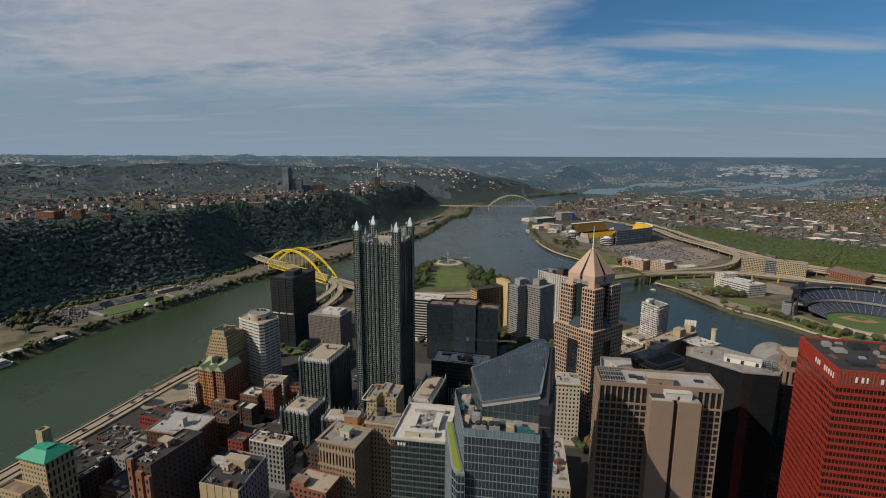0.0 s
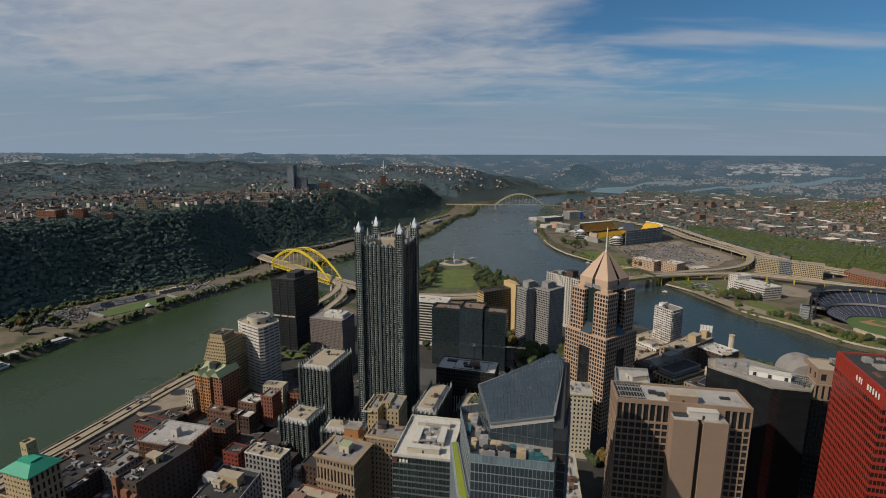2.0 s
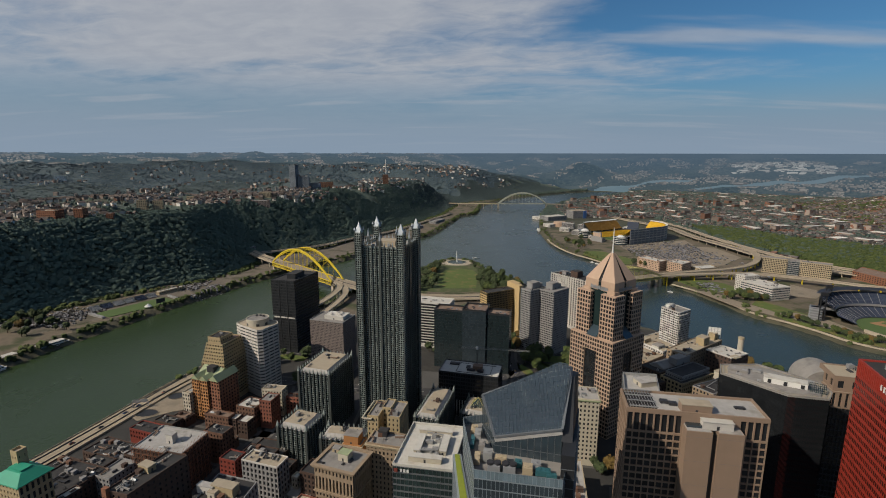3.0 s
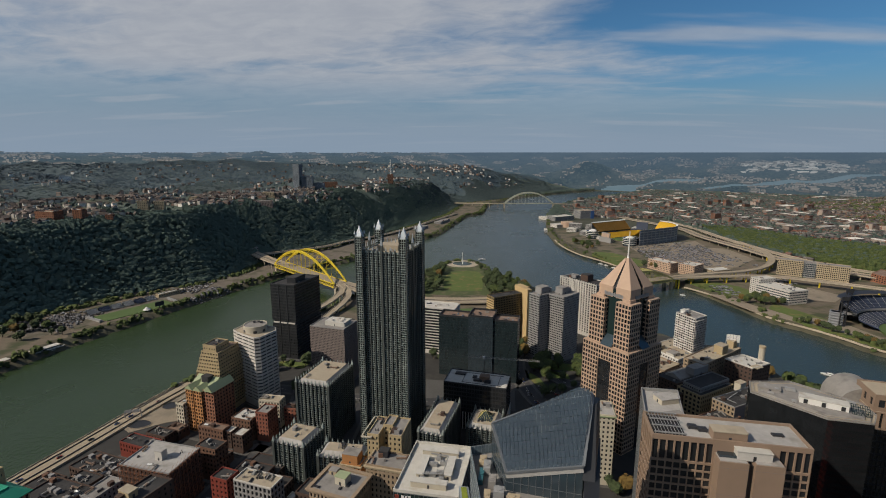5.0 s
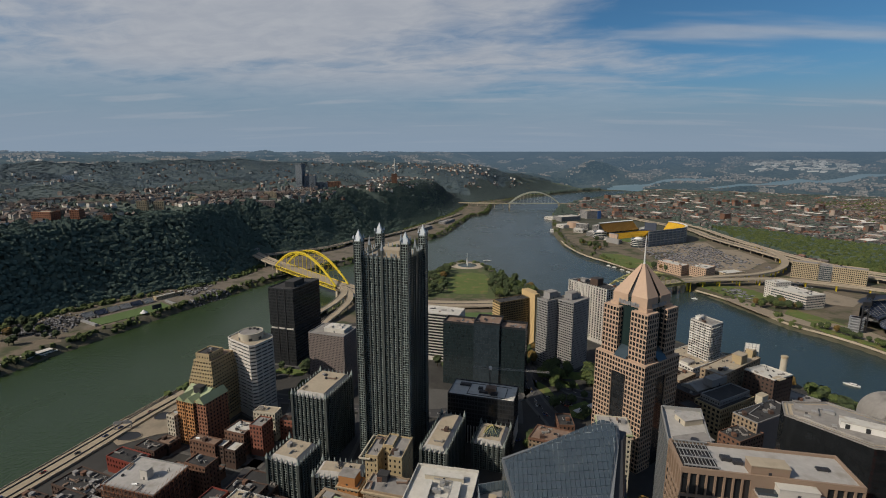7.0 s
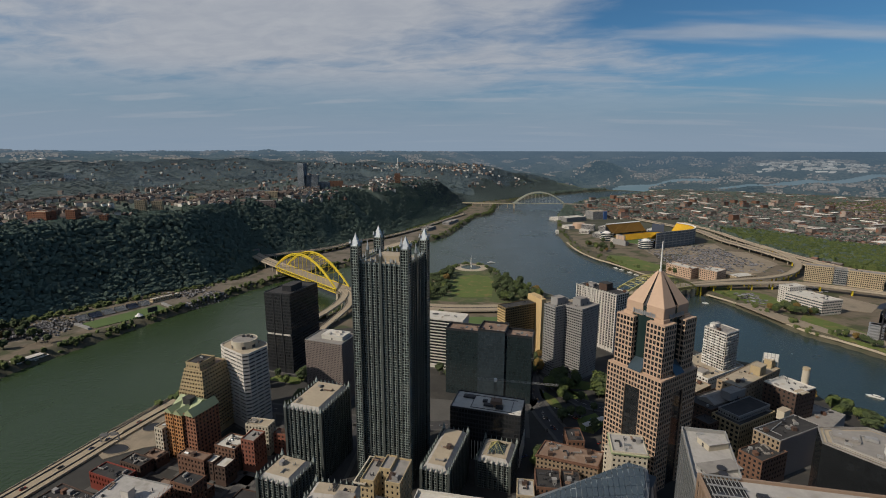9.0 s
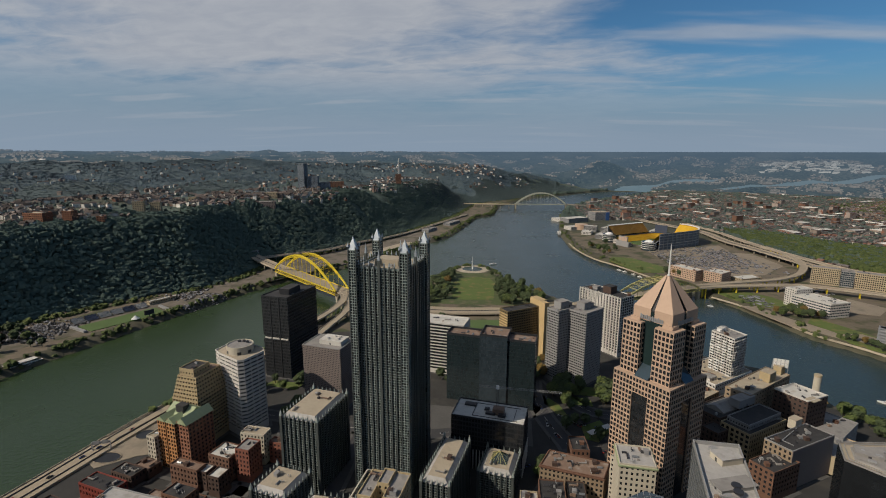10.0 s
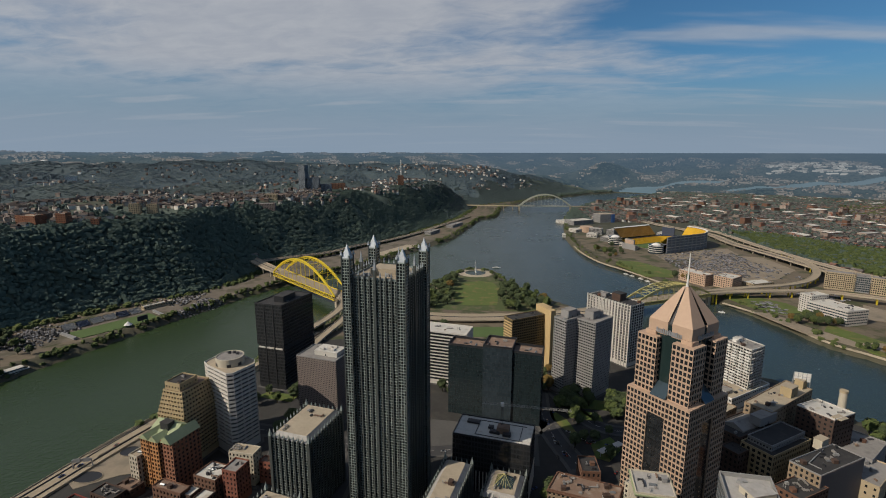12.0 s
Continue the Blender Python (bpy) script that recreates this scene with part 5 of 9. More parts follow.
def drum_tower():
    poly = [(-237, 522), (-231, 516), (-206, 500), (-201, 502), (-192, 522), (-196, 530), (-226, 546), (-231, 543)]
    th, org = B("apartment_tower", "white banded tower with a drum on its roof", poly, 73, "pale", "glass", "roof_tan", 8.6, 3.5, 0.94, 0.46, 0.9, solo=100, units=0, plinth=6)
    cx, cy = -214, 523
    m = Mesh(org)
    o, i_ = ring(cx, cy, 11.5, 32), ring(cx, cy, 10.7, 32)
    for j in range(32):
        k_ = (j + 1) % 32
        m.face((*o[j], 73), (*o[k_], 73), (*o[k_], 80), (*o[j], 80))
        m.face((*o[j], 80), (*o[k_], 80), (*i_[k_], 80), (*i_[j], 80))
        m.face((*i_[j], 80), (*i_[k_], 80), (*i_[k_], 79.0), (*i_[j], 79.0))
    dr = part("roof_drum", m, MAT["cream"], th, "cream round drum")
    m = Mesh(org)
    m.prism(i_, 78.6, 79.4)
    part("drum_deck", m, MAT["roof_grey"], dr)
    for a in (-2.3, -1.2, -0.4, 0.6):
        m = Mesh(org)
        m.box(cx + 11.4 * math.cos(a), cy + 11.4 * math.sin(a), 73.4, 0.6, 3.2, 2.6, math.degrees(a))
        part("opening", m, MAT["dark_metal"], dr)
    for x, y in ((-3, 5), (1, 6), (5, 4)):
        unit(th, org, cx + x, cy + y, 79.4, 2.2, 2, 1.8, 0, MAT["dark_metal"])


def stepped_block():
    base = quad((-259, 487), 27, 34, -14)
    th, org = B("apartment_building", "stepped buff apartment block beside the river", base, 44, "buff", "glass_k", "roof_rust", 3.0, 3.3, 0.66, 0.56, 0.9, solo=60, units=0, styles={1: (3.0, 3.3, 0.9, 0.55)})
    for i in range(6):
        z = 44 + i * 3.3
        p = quad((-259 + 0.9 * (i + 1), 487 + 0.3 * (i + 1)), 26 - 1.3 * i, 33 - 0.9 * i, -14)
        tier(th, org, p, z, z + 3.3, "buff", "glass_k", "roof_rust", 3.0, 3.3, 0.62, 0.5, 0.6, 0.6, 6)
    p = quad((-252, 490), 15, 18, -14)
    tier(th, org, p, 63.8, 69.5, "buff", "glass_k", "roof_dark", 3.0, 5.7, 0.4, 0.3, solo=4, units=4, rot=-14)


def gabled_block():
    poly = quad((-254, 460), 32, 24, -18)
    th, org = B("brick_block", "orange brick block with sage gabled roofs", poly, 42, "rust_brick", "glass_k", "roof_sage", 3.2, 3.5, 0.55, 0.6, 0.5, solo=80, units=0, parapet=0.2)
    r = -18
    for i, (u0, u1) in enumerate(((0.04, 0.30), (0.34, 0.62))):
        b0, b1 = Vector(at(poly, u0, -0.09)), Vector(at(poly, u1, -0.09))
        bay = quad(tuple(b0), (b1 - b0).length, 5.0, r)
        tier(th, org, bay, 0, 41, "orange", "glass_k", "roof_sage", 2.6, 3.5, 0.6, 0.62, 0.4, 0.1, 20)
        m = Mesh(org)
        gable(m, bay[:2] + [tuple(Vector(bay[2]) + Vector((2.5, 8))), tuple(Vector(bay[3]) + Vector((2.5, 8)))], 41.2, 4.2)
        part("gable_roof", m, MAT["roof_sage"], th)
    for u0, u1, v0, v1, al in ((0.0, 0.30, 0.35, 1.0, 1), (0.72, 1.0, -0.05, 1.0, 0), (0.28, 0.74, 0.3, 1.0, 1)):
        m = Mesh(org)
        gable(m, [at(poly, u0, v0), at(poly, u1, v0), at(poly, u1, v1), at(poly, u0, v1)], 42.2, 5.5, 0.8, al)
        part("gable_roof", m, MAT["roof_sage"], th)
    q = at(poly, 0.42, 0.5)
    shed(th, org, *q, 8, 6, 44, 5.5, r, "dark_metal", "roof_dark")
    B("brick_annex", "pale yellow annex beside the orange brick block", quad((-263, 456), 9, 16, -18), 27, "cream", "glass_k", "roof_tan", 2.8, 3.6, 0.5, 0.6, 0.4, solo=20, units=1)


def black_block():
    poly = quad((-20, 476), 58, 29, -13)
    org = (10, 485, 0)
    th = thing("dark_office_block", "low black office block on white fins with a pale roof", "building", org)
    tier(th, org, poly, 17, 44, "black", "glass_k", "roof_white", 2.4, 4, 0.85, 0.72, 0.2, solo=30)
    m = Mesh(org)
    m.prism(inset(poly, 3), 0, 17.5)
    part("recessed_base", m, MAT["glass_k"], th)
    for i in (0, 1):
        a, b = Vector(poly[i]), Vector(poly[i + 1])
        k = 22 if i == 0 else 10
        for j in range(k + 1):
            q = a.lerp(b, j / k)
            m = Mesh(org)
            m.box(q.x, q.y, 0, 0.7, 0.7, 17, -13)
            part("fin", m, MAT["white"], th)
    for u, v, w, d, h in ((0.62, 0.45, 9, 7, 5.0), (0.52, 0.35, 8, 4, 2.0), (0.2, 0.7, 10, 5, 1.6), (0.68, 0.3, 6, 4, 2.4), (0.45, 0.55, 4, 4, 1.8)):
        unit(th, org, *at(poly, u, v), 44.05, w, d, h, -13, MAT["dark_metal"] if h != 5.0 else MAT["roof_rust"])
    m = Mesh(org)
    for u0, v0, u1, v1 in ((0.28, 0.15, 0.28, 0.85), (0.28, 0.85, 0.9, 0.85), (0.85, 0.2, 0.85, 0.8), (0.28, 0.15, 0.9, 0.15)):
        m.beam((*at(poly, u0, v0), 44.3), (*at(poly, u1, v1), 44.3), 0.4)
    part("roof_pipe", m, MAT["dark_metal"], th)


JIB_TIP = Vector((67, 477, 65))


def jib_crane():
    """A slim tower crane rising through the black block's roof."""
    org = (17, 483, 44)
    th = thing("jib_crane", "slim steel crane with a long lattice jib", "crane", org)
    m = Mesh(org)
    for sx, sy in ((-0.7, -0.7), (0.7, -0.7), (0.7, 0.7), (-0.7, 0.7)):
        m.beam((17 + sx, 483 + sy, 44), (17 + sx, 483 + sy, 66), 0.22)
    for k in range(11):
        z = 44 + 2 * k
        f = 1 if k % 2 else -1
        m.beam((17 - 0.7 * f, 482.3, z), (17 + 0.7 * f, 482.3, z + 2), 0.14)
        m.beam((17.7, 483 - 0.7 * f, z), (17.7, 483 + 0.7 * f, z + 2), 0.14)
    part("mast", m, MAT["dark_metal"], th, "dark lattice mast")
    d = (JIB_TIP - Vector((17, 483, 65))).normalized()
    s_ = Vector((d.y, -d.x, 0)).normalized() * 0.6
    for name, end, k in (("jib", JIB_TIP, 22), ("counter_jib", Vector((17, 483, 65)) - d * 15, 7)):
        m = Mesh(org)
        a, b = Vector((17, 483, 65)), end
        top = Vector((0, 0, 1.3))
        for e in (s_, -s_):
            m.beam(a + e, b + e, 0.14)
        m.beam(a + top, b + top, 0.14)
        for q in range(k):
            p0, p1 = a.lerp(b, q / k), a.lerp(b, (q + 0.5) / k)
            for e in (s_, -s_):
                m.beam(p0 + e, p1 + top, 0.07)
                m.beam(p1 + top, a.lerp(b, (q + 1) / k) + e, 0.07)
        part(name, m, MAT["unit"], th)
    m = Mesh(org)
    m.box(17, 483, 64.2, 2.2, 2.2, 2.6, 10)
    part("cab", m, MAT["white"], th)


def three_bay_block():
    org = (10, 585, 0)
    th = thing("glass_office_block", "dark glass office block in three bays with rusty roofs", "building", org)
    for p, w, d, z, gl in (((-30, 585), 34, 20, 70, "glass_n"), ((3, 575.5), 27.5, 27, 73, "glass_s"), ((30, 571), 27, 20, 70, "glass_n")):
        poly = quad(p, w, d, -13)
        tier(th, org, poly, 0, z, "black", gl, "roof_rust", 1.7, 3.7, 0.975, 0.965, 0.05, 2.2, 40, 3, rot=-13)


def gold_hotel():
    poly = quad((37, 676), 47, 17, 31)
    th, org = B("hotel", "gold and brown gridded hotel block with an orange end wall", poly, 64, "gold_grid", "glass_k", "roof_dark", 2.6, 3.2, 0.74, 0.66, 0.4, solo=80, units=3, styles={3: (3.4, 3.2, 0.75, 0.5)}, rim="gold_grid")
    a, b = Vector(poly[3]), Vector(poly[0])
    for j in range(18):
        m = Mesh(org)
        z = 5 + j * 3.25
        m.beam((*a, z), (*b, z), 0.8, 1.3)
        part("end_balcony", m, MAT["yellow"], th)
    end = quad((78, 700), 10, 20, 31)
    m = Mesh(org)
    m.prism(end, 0, 72)
    m.prism(quad((82, 690), 7, 12, 31), 0, 72)
    part("stair_tower", m, MAT["yellow"], th, "orange-yellow blank end wall")


def grey_slabs():
    for p, u, v, r in (((88, 627), 30, 17, 38), ((116, 621), 32, 24, 44)):
        poly = quad(p, u, v, r)
        th, org = B("apartment_tower", "grey brick apartment tower with stepped roof house", poly, 82, "ash", "glass_k", "roof_grey", 2.3, 3.0, 0.55, 0.46, 0.3, solo=90, units=2, styles={3: (2.6, 3.0, 0.8, 0.5), 0: (2.6, 3.0, 0.5, 0.45)})
        q = at(poly, 0.5, 0.6)
        shed(th, org, *q, 13, 10, 82, 8, r, "ash")
        q = at(poly, 0.78, 0.6)
        shed(th, org, *q, 8, 8, 82, 5, r, "ash")


def ribbed_tower():
    poly = quad((175, 703), 26, 63, 38, 127)
    th, org = B("apartment_tower", "pale ribbed apartment tower by the river", poly, 75, "pale", "glass_k", "roof_dark", 4.4, 3.4, 0.74, 0.74, 0.5, solo=90, units=5, styles={0: (4.4, 3.4, 0.8, 0.8)})
    a, b = Vector(poly[3]), Vector(poly[0])
    for j in range(16):
        q = a.lerp(b, j / 15)
        m = Mesh(org)
        m.box(q.x, q.y, 0, 1.3, 1.6, 77, 127)
        part("rib", m, MAT["pale"], th)
    shed(th, org, *at(poly, 0.5, 0.42), 12, 12, 75, 9, 38, "umber", "roof_dark")
    shed(th, org, *at(poly, 0.5, 0.75), 8, 8, 75, 4, 38, "ash", "roof_grey")


def balcony_block():
    poly = quad((273, 627), 24, 28, 34, 116)
    th, org = B("apartment_tower", "white apartment block with stacked balconies", poly, 56, "pale", "glass_k", "roof_grey", 3.0, 3.0, 0.86, 0.66, 0.7, solo=60, units=6)
    a, b = Vector(poly[3]), Vector(poly[0])
    n = Vector((b - a)).normalized()
    n = Vector((n.y, -n.x))
    rnd_ = random.Random(3)
    for r_ in range(17):
        for c_ in range(4):
            if rnd_.random() < 0.75:
                q = a.lerp(b, (c_ + 0.5) / 4) + n * 0.7
                m = Mesh(org)
                m.box(q.x, q.y, 4.5 + r_ * 3.0, rnd_.choice((3.0, 4.4, 5.8)), 1.4, rnd_.choice((0.9, 1.1, 1.4)), 116)
                part("balcony", m, MAT["white"], th)
    a, b = Vector(poly[0]), Vector(poly[1])
    n = Vector(((b - a).y, -(b - a).x)).normalized()
    for r_ in range(17):
        for c_ in range(4):
            if rnd_.random() < 0.6:
                q = a.lerp(b, (c_ + 0.5) / 4) + n * 0.6
                m = Mesh(org)
                m.box(q.x, q.y, 4.5 + r_ * 3.0, rnd_.choice((3.0, 4.4)), 1.2, 1.0, 34)
                part("balcony", m, MAT["pale"], th)
    shed(th, org, *at(poly, 0.4, 0.8), 8, 6, 56, 4, 34, "white", "roof_white")


def river_blocks():
    """The brick blocks between the pink tower and the far river."""
    poly = quad((248, 606), 68, 46, 34, 116)
    th, org = B("podium_block", "low white-walled block with terraces round the apartment tower", poly, 13, "pale", "glass_k", "roof_tan", 4, 4.2, 0.6, 0.4, 0.3, solo=30, units=9, rot=34, rim="white")
    shed(th, org, *at(poly, 0.12, 0.3), 12, 10, 13, 3.2, 34, "pale", "roof_grey")
    shed(th, org, *at(poly, 0.10, 0.75), 12, 9, 13, 5, 34, "tan", "roof_tan")
    shed(th, org, *at(poly, 0.86, 0.3), 12, 12, 13, 2.4, 34, "ash", "roof_dark")
    poly = quad((212, 556), 30, 30, 37, 127)
    B("warehouse", "low tan-roofed block with rooftop plant", poly, 22, "brownstone", "glass_k", "roof_tan", 4, 4, 0.45, 0.5, solo=20, units=9, rot=37)
    poly = quad((204, 507), 42, 24, 31, 123)
    th, org = B("warehouse", "dark brick block with a pitched grey metal roof", poly, 31, "umber", "glass_k", "roof_dark", 3.6, 4, 0.5, 0.5, solo=20, units=4, rot=31)
    g = [at(poly, u, v) for u, v in ((0.25, 0.15), (0.95, 0.15), (0.95, 0.85), (0.25, 0.85))]
    m = Mesh(org)
    ra, rb = at(g, 0, 0.5), at(g, 1, 0.5)
    for q in ([(*g[0], 32), (*g[1], 32), (*rb, 36), (*ra, 36)], [(*g[2], 32), (*g[3], 32), (*ra, 36), (*rb, 36)]):
        m.face(*q)
    m.face((*g[3], 32), (*g[0], 32), (*ra, 36))
    m.face((*g[1], 32), (*g[2], 32), (*rb, 36))
    m.prism(g, 30.9, 32)
    part("pitched_roof", m, MAT["roof_grey"], th, "pitched grey metal roof")
    poly = quad((240, 530), 75, 22, 37, 127)
    th, org = B("warehouse", "brown stone block with tan flat roof", poly, 41, "brownstone", "glass_k", "roof_tan", 5, 4, 0.4, 0.45, solo=40, units=10, rot=37)
    shed(th, org, *at(poly, 0.62, 0.35), 12, 9, 41, 9, 37, "buff", "roof_tan")
    # a billboard frame on the roof
    b0 = Vector(at(poly, 0.92, 0.62))
    for j in range(5):
        m = Mesh(org)
        q = b0 + Vector((math.cos(radians(-20)), math.sin(radians(-20)))) * (j * 3.2)
        m.beam((q.x, q.y, 41), (q.x, q.y, 55), 0.5)
        m.beam((q.x + 1.5, q.y + 4, 41), (q.x, q.y, 53), 0.4)
        part("billboard_post", m, MAT["steel_grey"], th)
        if j < 4:
            m = Mesh(org)
            q2 = q + Vector((math.cos(radians(-20)), math.sin(radians(-20)))) * 1.6
            m.box(q2.x, q2.y, 47, 3.0, 0.3, 4.0, -20)
            m.box(q2.x, q2.y, 51.3, 3.0, 0.3, 4.0, -20)
            part("billboard_panel", m, MAT["white"], th, "plain white billboard panel")
    shed(th, org, *at(poly, 0.97, 0.4), 9, 7, 41, 8, 37, "buff", "roof_tan")
    poly = quad((278, 515), 27, 27, 27, 123)
    th, org = B("warehouse", "brown brick block with white flat roof", poly, 45, "umber", "glass_k", "roof_white", 4, 4, 0.45, 0.45, solo=40, units=5, rim="pale")
    shed(th, org, *at(poly, 0.3, 0.03), 9, 7, 45, 0.6, 27, "tan", "roof_tan")
    th = thing("chimney_stack", "tall round cream brick chimney", "chimney", (301, 541, 0))
    m = Mesh((301, 541, 0))
    m.prism(ring(301, 541, 3.3, 18), 0, 57, ring(301, 541, 2.8, 18))
    part("shaft", m, MAT["cream"], th)
    m = Mesh((301, 541, 0))
    m.prism(ring(301, 541, 3.1, 18), 56.5, 58.5)
    part("cap", m, MAT["tan"], th)
    poly = quad((217, 485), 50, 24, 31, 123)
    th, org = B("warehouse", "buff brick block with a long dark clerestory roof", poly, 30, "buff", "glass_k", "roof_dark", 3.2, 4, 0.55, 0.6, 0.4, solo=60, units=3, styles={3: (4.0, 4, 0.6, 0.6)})
    up_ = [at(poly, u, v) for u, v in ((0.12, 0.2), (1.0, 0.2), (1.0, 0.95), (0.12, 0.95))]
    tier(th, org, up_, 30, 34, "ash", "glass_k", "roof_dark", 2.2, 4, 0.5, 0.4, solo=20)
    shed(th, org, *at(poly, 0.9, -0.35), 9, 6, 30, 8, 31, "cream", "roof_tan")
    shed(th, org, *at(poly, 0.75, 1.25), 22, 9, 34, 7, 31, "ash", "roof_grey")
    poly = quad((234, 460), 52, 20, 28, 124)
    th, org = B("warehouse", "brown brick block with dark flat roof", poly, 33, "brownstone", "glass_k", "roof_dark", 3.2, 4, 0.5, 0.6, 0.4, solo=50, units=9, blank=(0,), rim="ash")
    m = Mesh(org)
    a, b = Vector(poly[0]), Vector(poly[1])
    m.beam((*a.lerp(b, -0.002), 17), (*a.lerp(b, 1.0), 17), 0.5, 33)
    # grey wall in a darker brown: its shade is put into the colour
    part("rendered_wall", m, MAT["mauve"], th, "grey rendered party wall")
    pipes(th, org, [at(poly, 0.15, 0.2), at(poly, 0.15, 0.6), at(poly, 0.7, 0.9)], 34.3, "unit", 0.5)
    B("warehouse", "low brown brick block with cluttered roof", quad((214, 446), 30, 18, 28, 122), 24, "brown", "glass_k", "roof_dark", 3.4, 4, 0.5, 0.55, solo=30, units=12)
    B("warehouse", "small dark brick block behind the pink tower", quad((196, 492), 18, 14, 31, 123), 26, "umber", "glass_k", "roof_dark", 3.4, 4, 0.5, 0.55, solo=20, units=3)
    B("market_hall", "low hall with grey flat roof", quad((287, 476), 40, 30, 40), 15, "tan", "glass_k", "roof_grey", 5, 5, 0.3, 0.4, solo=10)
    B("market_hall", "low hall with grey standing roof", quad((303, 505), 40, 35, 40), 18, "ash", "glass_k", "roof_grey", 5, 5, 0.3, 0.4, solo=10)


def green_roof_hotel():
    poly = quad((-290, 295), 24, 19, -16)
    th, org = B("hotel", "buff stone hotel with copper-green hipped roof", poly, 51, "buff", "glass_k", "roof_green", 3, 3.5, 0.36, 0.5, 0.4, solo=80, units=0, parapet=0.1, styles={1: (3.2, 6.8, 0.5, 0.7)})
    m = Mesh(org)
    m.prism(inset(poly, -1.3), 51.1, 51.6)
    m.prism(inset(poly, -1.2), 51.6, 56, inset(poly, 5.2))
    part("hipped_roof", m, MAT["roof_green"], th)
    m = Mesh(org)
    m.prism(inset(poly, 6.2), 56, 57.2)
    part("roof_monitor", m, MAT["roof_green"], th)
    q = at(poly, 0.22, 0.72)
    tier(th, org, rect(*q, 6, 6, -16), 51, 64, "buff", "glass_k", "roof_tan", 3, 6, 0.2, 0.3, solo=2, parapet=1.4)
    wing = quad((-300, 287), 22, 10, -16)
    tier(th, org, wing, 0, 33, "buff", "glass_k", "roof_rust", 3, 3.5, 0.36, 0.5, 0.4, solo=30)


def long_brown_block():
    poly = quad((-190, 261), 15, 38, -14, 70)
    th, org = B("office_building", "long umber brick block with a rust brick end", poly, 72, "umber", "glass_k", "roof_dark", 3.4, 3.6, 0.34, 0.46, solo=60, units=8, rot=70)
    for u, w, z in ((0.1, 3.2, 75), (0.5, 4.4, 68), (0.9, 3.2, 66)):
        q = at(poly, u, -0.02)
        m = Mesh(org)
        m.box(*q, 0, w, 2.4, z, -14)
        pier = part("end_pier", m, MAT["rust_brick"], th)
        for z0 in range(8, int(z) - 3, 6):
            m = Mesh(org)
            p2 = at(poly, u, -0.055)
            m.box(*p2, z0, 0.9, 0.2, 2.0, -14)
            part("slit_window", m, MAT["glass_k"], pier)
    fence(th, org, at(poly, 0.35, 0.1), at(poly, 0.35, 0.95), 72, 1.1, 2, "pale")
    shed(th, org, *at(poly, 0.3, 0.55), 5, 8, 72, 4, 70, "buff", "roof_tan")


